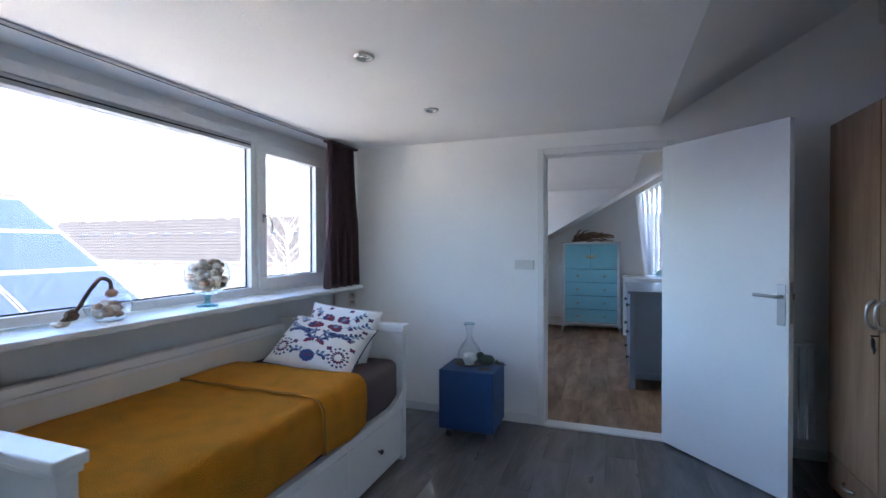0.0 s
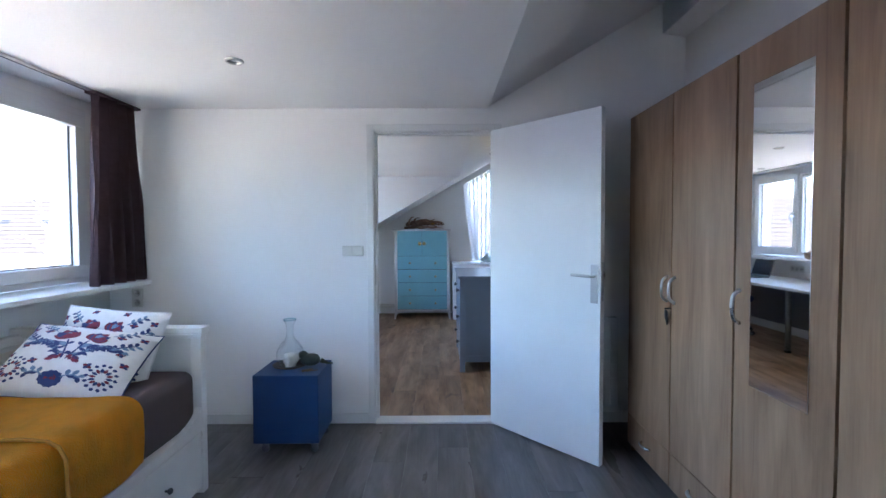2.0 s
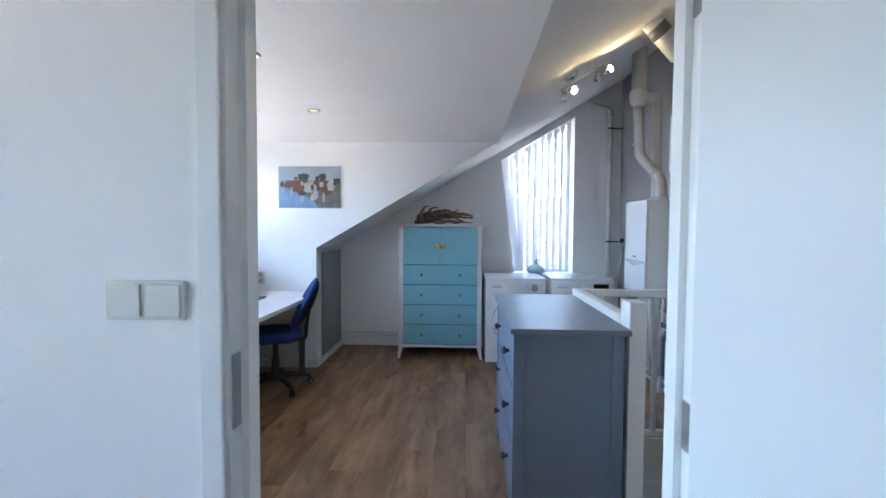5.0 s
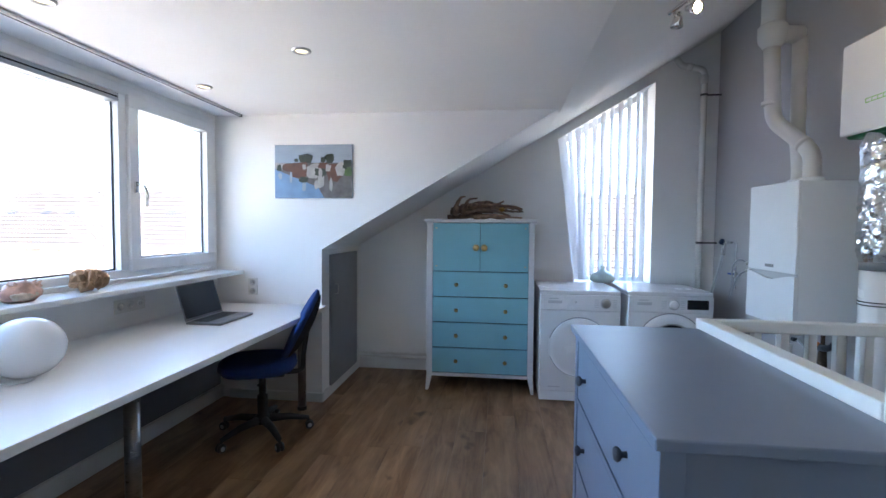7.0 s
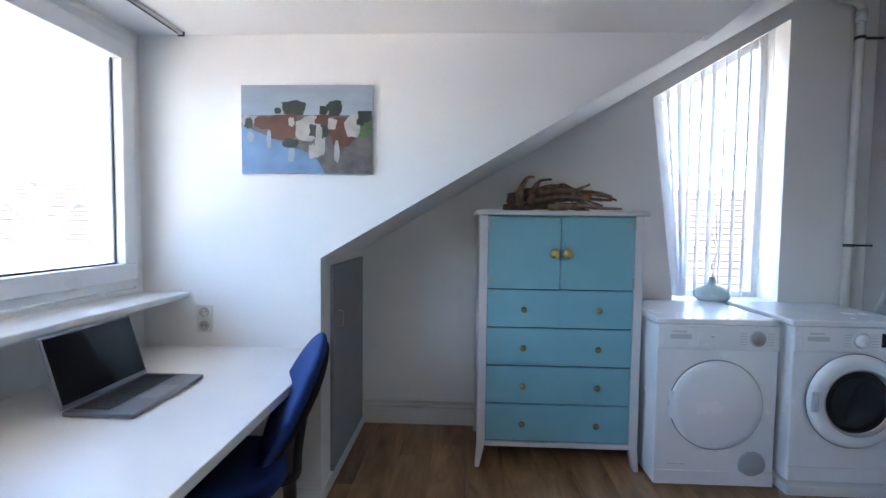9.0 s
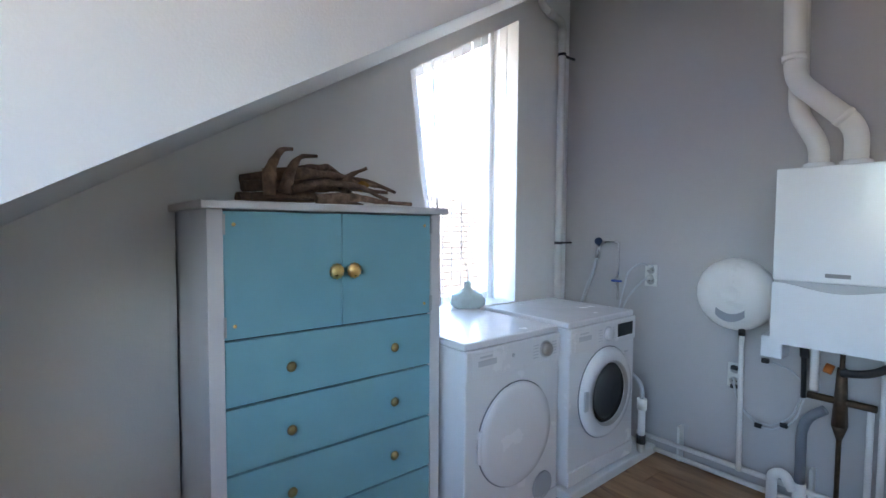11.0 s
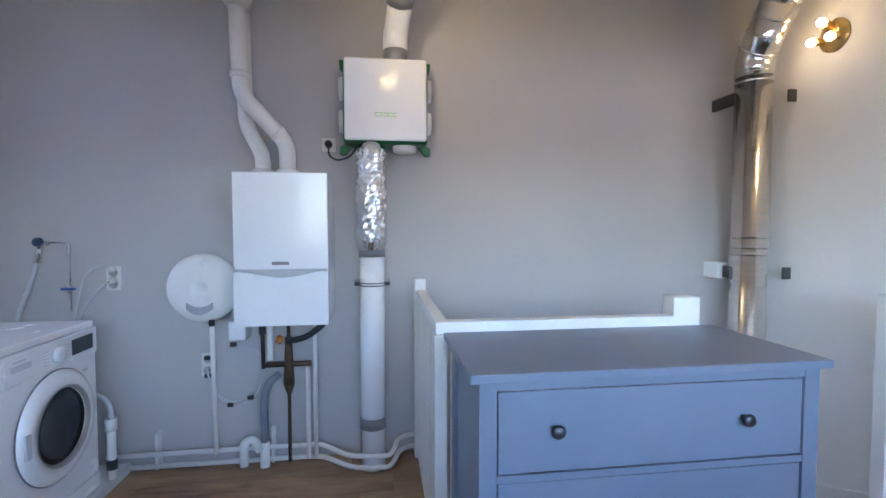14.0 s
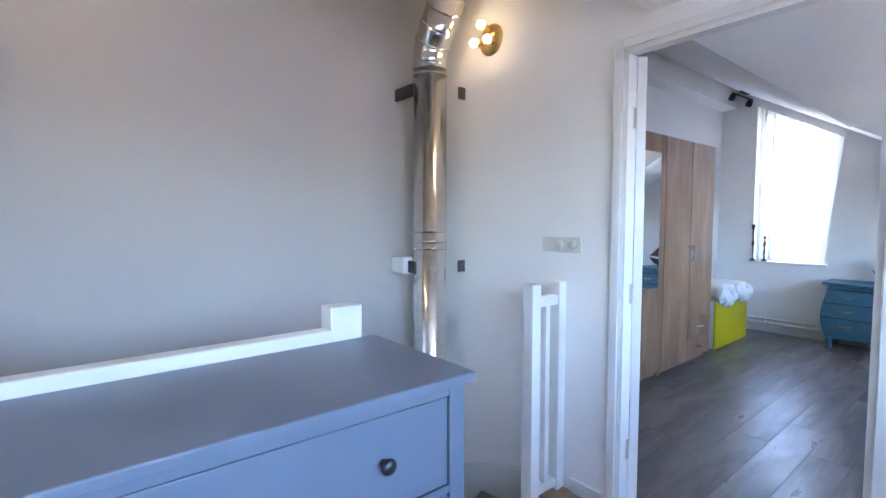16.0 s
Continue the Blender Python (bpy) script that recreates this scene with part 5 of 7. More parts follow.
lt = thing("laptop", (-1.62, 7.14, 0.745), "open silver laptop with a dark screen on the desk", "laptop")
LAPT = mat("silver_laptop_shell", (0.22, 0.22, 0.23), 0.4, 0.7, vary=0.03)
base_ = part("base", box(-1.735, -1.515, 6.955, 7.325, 0.747, 0.763, 0.004), LAPT, lt)
kb = bmesh.new()
for r in range(5):
    for c in range(14):
        bm_box(kb, -1.715 + r * 0.022, -1.715 + r * 0.022 + 0.018, 6.98 + c * 0.0232, 6.98 + c * 0.0232 + 0.0195, 0.763, 0.7645)
part("keyboard", kb, BLACK, base_, "black keys")
part("touchpad", box(-1.595, -1.53, 7.08, 7.20, 0.7630, 0.7634), mat("grey_touchpad", (0.25, 0.25, 0.26), 0.4), base_)
LM = Matrix.Translation((-1.732, 0, 0.764)) @ Matrix.Rotation(radians(-17), 4, "Y")
scr = part("screen", moved(box(-0.008, 0.0, 6.955, 7.325, 0.0, 0.225, 0.003), LM), LAPT, lt)
part("display", moved(box(0.0, 0.001, 6.962, 7.318, 0.014, 0.219), LM), mat("dark_display", (0.006, 0.007, 0.010), 0.12, spec=0.25), scr, "switched-off glossy display")

lt.location.x -= 0.035

gl_ = thing("globe_lamp", (-1.72, 5.93, 0.745), "white opal glass pebble-shaped table lamp on the desk", "table lamp")
OPAL = mat("opal_glass", (0.78, 0.78, 0.78), 0.08, vary=0.01)
b = bmesh.new()
bmesh.ops.create_uvsphere(b, u_segments=40, v_segments=24, radius=1.0)
for v in b.verts:
    v.co = Vector((-1.72 + v.co.x * 0.125, 5.97 + v.co.y * 0.125, 0.862 + v.co.z * 0.116))
for q in b.faces:
    q.smooth = True
part("shade", b, OPAL, gl_)
part("base_ring", lathe([(0, 0), (0.055, 0), (0.055, 0.008), (0, 0.008)], (-1.72, 5.93, 0.745)), TRIM, gl_)
part("cable", tube(arc([(-1.84, 5.90, 0.80), (-1.93, 5.88, 0.752), (-2.02, 5.95, 0.752), (-2.07, 6.0, 0.80), (-2.085, 6.0, 0.86)], 0.05), 0.003, 6), BLACK, gl_)

# shells along the sill
def spiky_shell(x, y, z, s, seed, m, label):
    t = thing("large_shell", (x, y, z), label, "shell", "shells on the study sill")
    part("body", lumpy((x, y, z + s * 0.52), (s * 0.8, s * 1.15, s * 0.62), seed, 0.35, 1.6), m, t)
    bmx = bmesh.new()
    for k in range(5):
        a = k * 0.55 - 1.1
        bm2 = lathe([(s * 0.34, 0), (s * 0.2, s * 0.25), (s * 0.05, s * 0.62), (0, s * 0.7)], (x + 0.1 * s, y + math.sin(a) * s * 0.6, z + s * 0.7), (0.3, math.sin(a), 0.8), 9)
        bmx = joined(bmx, bm2)
    part("crown", bmx, m, t)
    part("lip", lumpy((x + s * 0.55, y - s * 0.3, z + s * 0.36), (s * 0.35, s * 0.8, s * 0.3), seed + 9, 0.3, 1.4), SHELL, t)


spiky_shell(-2.0, 5.90, 1.0, 0.068, 21, mat("grey_white_shell", (0.48, 0.45, 0.43), 0.6, vary=0.45, scale=30, bump=0.4, bscale=60), "grey and white rough sea shell on the study sill")
spiky_shell(-1.99, 6.19, 1.0, 0.074, 22, mat("pink_brown_shell", (0.58, 0.36, 0.28), 0.5, vary=0.35, scale=25, bump=0.4, bscale=60), "pink and brown ribbed conch shell on the study sill")
dr = thing("desert_rose", (-1.98, 6.51, 1.0), "sandy brown crystal rose cluster on the study sill", "mineral")
ROSE = mat("sand_rose", (0.50, 0.33, 0.20), 0.8, vary=0.25, scale=30, bump=0.5, bscale=90)
random.seed(11)
for i in range(26):
    a, e = random.uniform(0, 6.28), random.uniform(0.05, 1.3)
    M = pose(-1.98 + 0.045 * math.cos(a) * math.cos(e), 6.51 + 0.065 * math.sin(a) * math.cos(e), 1.045 + 0.03 * math.sin(e), random.uniform(-80, 80), random.uniform(-80, 80), math.degrees(a))
    part("blade", moved(lathe([(0, -0.005), (0.034, -0.004), (0.047, 0.0), (0.034, 0.004), (0, 0.005)], (0, 0, 0), (0, 0, 1), 11), M), ROSE, dr)
part("core", lumpy((-1.98, 6.51, 1.036), (0.035, 0.05, 0.034), 31, 0.3), ROSE, dr)


# office chairs
SHELL_BLACK = mat("matt_black_back", (0.010, 0.010, 0.012), 0.8, vary=0.1, spec=0.3)
PANEL_GREY = mat("grey_hub", (0.35, 0.36, 0.37), 0.5)


def office_chair(m, label, cloth, spin, tall=False):
    at_ = m.translation
    c = thing("office_chair", at_, label, "office chair", "office chairs at the desk")
    def P(name, bmx, mt, par=c):
        return part(name, moved(bmx, m), mt, par)
    for i in range(5):
        a = i * 2 * math.pi / 5 + spin
        ca, sa = math.cos(a), math.sin(a)
        leg = P("base_arm", tube([(0.03 * ca, 0.03 * sa, 0.105), (0.16 * ca, 0.16 * sa, 0.10), (0.285 * ca, 0.285 * sa, 0.072)], [0.028, 0.022, 0.016], 8), BLACK)
        w1 = lathe([(0, -0.022), (0.022, -0.022), (0.027, -0.016), (0.027, -0.005), (0.012, -0.004), (0.012, 0.004), (0.027, 0.005), (0.027, 0.016), (0.022, 0.022), (0, 0.022)], (0.29 * ca, 0.29 * sa, 0.027), (-sa, ca, 0.0), 18)
        P("castor", joined(w1, tube([(0.28 * ca, 0.28 * sa, 0.08), (0.29 * ca, 0.29 * sa, 0.035)], 0.008, 6)), BLACK, leg)
        for d in (1, -1):
            P("hub_cap", lathe([(0, 0.022), (0.014, 0.022), (0.013, 0.024), (0, 0.025)], (0.29 * ca, 0.29 * sa, 0.027), (-sa * d, ca * d, 0.0), 14), PANEL_GREY, leg)
    P("column", lathe([(0.05, 0.085), (0.05, 0.12), (0.032, 0.14), (0.032, 0.26), (0.022, 0.262), (0.022, 0.40), (0.0, 0.40)], (0, 0, 0)), BLACK)
    P("seat_plate", box(-0.12, 0.14, -0.10, 0.10, 0.395, 0.43, 0.01), BLACK)
    P("lever", tube(arc([(0.02, -0.1, 0.41), (0.02, -0.21, 0.405), (0.0, -0.24, 0.40)], 0.02), 0.006, 8), BLACK)

    def seat_f(u, v):
        a, k = u * 2 * math.pi, v
        e = 0.30
        rx = 0.235 * (abs(math.cos(a)) ** 0.75) * (1 if math.cos(a) > 0 else -1)
        ry = 0.235 * (abs(math.sin(a)) ** 0.75) * (1 if math.sin(a) > 0 else -1)
        prof_ = [(0.0, 0.0), (0.9, 0.0), (1.0, 0.03), (0.97, 0.062), (0.85, 0.075), (0.0, 0.066)]
        s = v * 5
        i = min(4, int(s))
        q = s - i
        r = prof_[i][0] * (1 - q) + prof_[i + 1][0] * q
        z = prof_[i][1] * (1 - q) + prof_[i + 1][1] * q
        return Vector((rx * r - 0.02, ry * r, 0.43 + z - 0.02 * max(0, -rx * r - 0.15)))
    sb = sheet(seat_f, 48, 20)
    bmesh.ops.remove_doubles(sb, verts=sb.verts, dist=0.0005)
    P("seat", sb, cloth)
    P("back_bar", tube(arc([(0.10, 0, 0.40), (0.25, 0, 0.40), (0.25, 0, 0.50), (0.275, 0, 0.66)], 0.06), 0.016, 10), BLACK)

    def oval(hx, hy, hz, off):
        """A rounded, slightly dished oval pad, leaning back."""
        bmx = bmesh.new()
        bmesh.ops.create_uvsphere(bmx, u_segments=32, v_segments=24, radius=1.0)
        lean = Matrix.Translation((0.235, 0, 0.735 if tall else 0.71)) @ Matrix.Rotation(radians(10 if tall else 27), 4, "Y")
        for v in bmx.verts:
            x, y, z = v.co
            k = math.copysign(abs(x) ** 0.8, x)
            if tall:
                y, z = math.copysign(abs(y) ** 0.5, y), math.copysign(abs(z) ** 0.45, z)
            p = Vector((k * hx + off - 0.030 * y * y - 0.020 * z * z + 0.02, y * hy * (1 - 0.10 * z), z * hz))
            v.co = lean @ p
        for q in bmx.faces:
            q.smooth = True
        return bmx
    P("back_pad", oval(0.036, 0.23, 0.27, 0.0) if tall else oval(0.036, 0.21, 0.245, 0.0), cloth)
    P("back_shell", oval(0.030, 0.215, 0.255, 0.022) if tall else oval(0.030, 0.185, 0.222, 0.022), SHELL_BLACK)
    return c


office_chair(pose(-1.41, 7.18, 0, 0, 0, 22), "navy blue upholstered office chair on a black five-star base", CHAIR_BLUE, 0.12)
office_chair(pose(-1.50, 5.12, 0, 0, 0, 0), "dark upholstered office chair on a black five-star base", mat("black_chair_cloth", (0.012, 0.014, 0.022), 0.95, vary=0.1, scale=40, bump=0.3, bscale=500), 0.35, True)

# picture on the cheek: plain patches of colour behind glass
pc = thing("picture", (-1.307, YC, 1.736), "frameless landscape picture with brown and white patches under a pale sky", "picture")
PX0, PX1, PZ0, PZ1 = -1.608, -1.005, 1.537, 1.935
part("panel", box(PX0, PX1, YC - 0.02, YC, PZ0, PZ1, 0.001), mat("picture_edge", (0.55, 0.6, 0.66), 0.4), pc)


def patch(name, x0, x1, z0, z1, y, m, seed, n=22, wob=0.12):
    cx, cz = (x0 + x1) / 2, (z0 + z1) / 2
    pts = []
    for k in range(n):
        a = 2 * math.pi * k / n
        r = 1 + wob * noise.noise(Vector((math.cos(a) * 1.7, math.sin(a) * 1.7, seed)))
        ca, sa = math.cos(a), math.sin(a)
        px = cx + (x1 - x0) / 2 * r * math.copysign(abs(ca) ** 0.7, ca)
        pz = cz + (z1 - z0) / 2 * r * math.copysign(abs(sa) ** 0.7, sa)
        pts.append((min(max(px, PX0 + 0.002), PX1 - 0.002), min(max(pz, PZ0 + 0.002), PZ1 - 0.002)))
    part(name, prism(pts, 1, y - 0.0006, y), m, pc)


yp = YC - 0.02
PSKY = mat("print_sky", (0.302, 0.360, 0.432), 0.5, vary=0.12, scale=5, stretch=(1, 1, 3))
PGND = mat("print_ground", (0.122, 0.108, 0.101), 0.5, vary=0.35, scale=22)
PBLU = mat("print_blue", (0.158, 0.274, 0.446), 0.5, vary=0.2, scale=8)
PBRN = mat("print_brown", (0.101, 0.036, 0.018), 0.5, vary=0.3, scale=18)
PWHT = mat("print_white", (0.396, 0.374, 0.346), 0.5, vary=0.2, scale=18)
PGRN = mat("print_green", (0.072, 0.130, 0.036), 0.5, vary=0.3, scale=25)
PTRE = mat("print_dark_green", (0.025, 0.036, 0.022), 0.5, vary=0.3, scale=25)
part("sky_area", box(PX0 + 0.001, PX1 - 0.001, yp - 0.0006, yp, 1.80, PZ1 - 0.001), PSKY, pc)
part("ground_area", box(PX0 + 0.001, PX1 - 0.001, yp - 0.0006, yp, PZ0 + 0.001, 1.80), PGND, pc)
part("blue_area", prism([(PX0 + 0.001, PZ0 + 0.001), (-1.22, PZ0 + 0.001), (-1.27, 1.62), (PX0 + 0.001, 1.755)], 1, yp - 0.0012, yp - 0.0006), PBLU, pc)
patch("green_area", -1.07, -1.005, 1.70, 1.765, yp - 0.0008, PGRN, 1)
for i, (a, b_, c, d) in enumerate(((-1.42, -1.31, 1.805, 1.865), (-1.455, -1.425, 1.805, 1.835), (-1.25, -1.21, 1.80, 1.84), (-1.215, -1.14, 1.80, 1.865), (-1.07, -1.01, 1.77, 1.825))):
    patch("tree_patch", a, b_, c, d, yp - 0.0008, PTRE, 3 + i, wob=0.4)
for i, (a, b_, c, d, m) in enumerate(((-1.60, -1.49, 1.745, 1.80, PWHT), (-1.55, -1.46, 1.74, 1.795, PBRN), (-1.49, -1.34, 1.69, 1.80, PBRN), (-1.36, -1.24, 1.69, 1.79, PWHT), (-1.27, -1.17, 1.71, 1.80, PBRN), (-1.20, -1.09, 1.66, 1.79, PBRN), (-1.13, -1.06, 1.70, 1.79, PWHT), (-1.27, -1.22, 1.62, 1.74, PWHT), (-1.40, -1.37, 1.68, 1.77, PWHT))):
    patch("colour_patch", a, b_, c, d, yp - 0.0014 - 0.0004 * (i % 4), m, 20 + i, wob=0.3)

for i, (u0, u1, v0, v1, m) in enumerate(((0.00, 0.06, 0.34, 0.47, PWHT), (0.03, 0.09, 0.37, 0.49, PTRE), (0.13, 0.19, 0.35, 0.48, PBRN), (0.36, 0.41, 0.36, 0.47, PWHT), (0.52, 0.66, 0.44, 0.60, PTRE), (0.57, 0.62, 0.44, 0.64, PWHT), (0.56, 0.66, 0.34, 0.44, PBRN), (0.66, 0.73, 0.37, 0.50, PWHT), (0.82, 0.89, 0.33, 0.52, PWHT), (0.88, 0.94, 0.37, 0.46, PTRE), (0.32, 0.44, 0.60, 0.70, PTRE), (0.20, 0.23, 0.52, 0.72, PSKY), (0.36, 0.41, 0.70, 0.88, PSKY), (0.05, 0.10, 0.52, 0.64, PSKY), (0.52, 0.57, 0.66, 0.84, PWHT), (0.71, 0.75, 0.62, 0.88, PWHT))):
    patch("colour_patch", PX0 + 0.603 * u0, PX0 + 0.603 * u1, PZ1 - 0.398 * v1, PZ1 - 0.398 * v0, yp - 0.0030 - 0.0004 * (i % 4), m, 60 + i, 14, 0.45)

pc.location.z += 0.015

# ---- teal cabinet ----
FRAME = mat("pale_grey_lacquer", (0.66, 0.64, 0.64), 0.4, vary=0.04)
cab = thing("drawer_cabinet", (-0.07, 8.4, 0), "pale grey cabinet with light teal doors and drawers and brass knobs", "cabinet")
cx0, cx1, cyf, cyb = -0.512, 0.333, 8.18, 8.67
part("top", box(-0.535, 0.396, 8.145, 8.68, 1.365, 1.39, 0.005), FRAME, cab)
for x in (cx0, cx1):
    part("side_panel", box(x, x + 0.045, cyf + 0.04, cyb, 0.13, 1.365), FRAME, cab)
    for y0_, y1_ in ((cyf, cyf + 0.045), (cyb - 0.045, cyb)):
        o = -0.012 if x == cx0 else 0.012
        lg = bmesh.new()
        prism([(x, 0.13), (x + 0.045, 0.13), (x + 0.045, 1.365), (x, 1.365)], 1, y0_, y1_, lg)
        xm = x + 0.0225 + o
        prism([(xm - 0.012 + (0.008 if o > 0 else -0.008), 0.0), (xm + 0.012 + (0.008 if o > 0 else -0.008), 0.0), (x + 0.045, 0.13), (x, 0.13)], 1, y0_, y1_, lg)
        part("leg", lg, FRAME, cab)
part("carcass", box(cx0 + 0.045, cx1, cyf + 0.025, cyb, 0.135, 1.36), DARK, cab)
part("bottom_rail", box(cx0 + 0.045, cx1, cyf, cyf + 0.02, 0.118, 0.143, 0.003), FRAME, cab)


def shell_knob(x, y, z, r):
    bmx = lathe([(0.3 * r, 0), (0.3 * r, 0.6 * r), (0.85 * r, 0.7 * r), (r, 1.0 * r), (0.85 * r, 1.35 * r), (0.4 * r, 1.6 * r), (0, 1.65 * r)], (x, y, z), (0, -1, 0), 24)
    for v in bmx.verts:
        d = Vector((v.co.x - x, 0, v.co.z - z))
        if d.length > 0.5 * r:
            k = 1 + 0.07 * math.cos(12 * math.atan2(d.z, d.x))
            v.co.x, v.co.z = x + d.x * k, z + d.z * k
    return bmx


for x0_, x1_, kx in ((cx0 + 0.047, -0.0695, -0.102), (-0.0665, cx1 - 0.002, -0.034)):
    d = part("door", box(x0_, x1_, cyf + 0.004, cyf + 0.022, 0.975, 1.36, 0.002), TEAL, cab)
    part("knob", shell_knob(kx, cyf + 0.004, 1.165, 0.027), BRASS, d, "large brass shell-shaped knob")
    hx = x0_ + 0.03 if x0_ < -0.2 else x1_ - 0.03
    for hz in (1.015, 1.32):
        part("hinge_screw", lathe([(0.006, 0), (0.006, 0.002), (0, 0.003)], (hx, cyf + 0.004, hz), (0, -1, 0), 10), BRASS, d)
        hx2 = x0_ - 0.004 if x0_ < -0.2 else x1_ - 0.004
        part("hinge", box(hx2, hx2 + 0.008, cyf - 0.004, cyf + 0.004, hz - 0.03, hz + 0.03), STEEL, d)
for i in range(4):
    z1_ = 0.969 - i * 0.2065
    d = part("drawer", box(cx0 + 0.047, cx1 - 0.002, cyf + 0.004, cyf + 0.022, z1_ - 0.1990, z1_, 0.002), TEAL, cab)
    for kx in (-0.263, 0.147):
        part("knob", shell_knob(kx, cyf + 0.004, z1_ - 0.103, 0.017), TARNISH, d, "small ribbed brass knob")

cab.scale = (0.972, 1, 1.014)
cab.location = (-0.074, 8.385, 0)

# driftwood heap on the cabinet
DRIFT = mat("grey_brown_driftwood", (0.20, 0.125, 0.085), 0.9, vary=0.5, scale=30, stretch=(1, 1, 1), bump=0.8, bscale=90, random_tone=0.35)
dh = thing("driftwood_heap", (-0.05, 8.35, 1.39), "tangled heap of gnarled brown driftwood on the cabinet", "driftwood")
random.seed(21)


def gnarl(pts, r0, r1, seed):
    q = arc(pts, 0.08, 6)
    nn = len(q)
    out, rs = [], []
    for i, p in enumerate(q):
        t = i / (nn - 1)
        out.append(p + Vector((noise.noise(p * 9 + Vector((seed, 0, 0))), noise.noise(p * 9 + Vector((0, seed, 0))), 0.6 * noise.noise(p * 9 + Vector((0, 0, seed))))) * 0.02)
        rs.append((r0 * (1 - t) + r1 * t) * (1 + 0.35 * noise.noise(p * 30 + Vector((seed, seed, 0)))))
    return tube(out, rs, 9)


for i in range(16):
    xa = random.uniform(-0.35, -0.10)
    ln = random.uniform(0.26, 0.46)
    y = random.uniform(8.24, 8.46)
    z = 1.408 + 0.031 * (i // 4) + random.uniform(0, 0.012)
    part("branch", gnarl([(xa, y, z), (xa + ln * 0.35, y + random.uniform(-0.05, 0.05), z + random.uniform(0.0, 0.035)), (xa + ln * 0.7, y + random.uniform(-0.06, 0.06), z + random.uniform(0.0, 0.03)), (min(0.27, xa + ln), y + random.uniform(-0.05, 0.05), max(1.40, z - 0.02))], random.uniform(0.015, 0.026), 0.007, i), DRIFT, dh)
for i, pts in enumerate(([(-0.28, 8.28, 1.42), (-0.285, 8.28, 1.52), (-0.255, 8.28, 1.572), (-0.20, 8.28, 1.58)], [(-0.22, 8.3, 1.43), (-0.205, 8.3, 1.52), (-0.17, 8.3, 1.555), (-0.10, 8.3, 1.565)], [(0.0, 8.32, 1.45), (0.02, 8.32, 1.50), (0.06, 8.32, 1.53), (0.11, 8.32, 1.545)])):
    part("horn_branch", gnarl(pts, 0.024 - 0.004 * i, 0.006, 60 + i), DRIFT, dh)
part("yellow_lichen", lumpy((0.10, 8.33, 1.475), (0.022, 0.02, 0.018), 44, 0.6), mat("ochre_lichen", (0.30, 0.16, 0.03), 0.9, vary=0.3), dh)

dh.location.z += 0.02

# ---- tumble dryer and washing machine ----
PANELG = mat("pale_grey_print", (0.55, 0.56, 0.58), 0.4)
CHARCOAL = mat("charcoal_gloss", (0.015, 0.017, 0.02), 0.12)


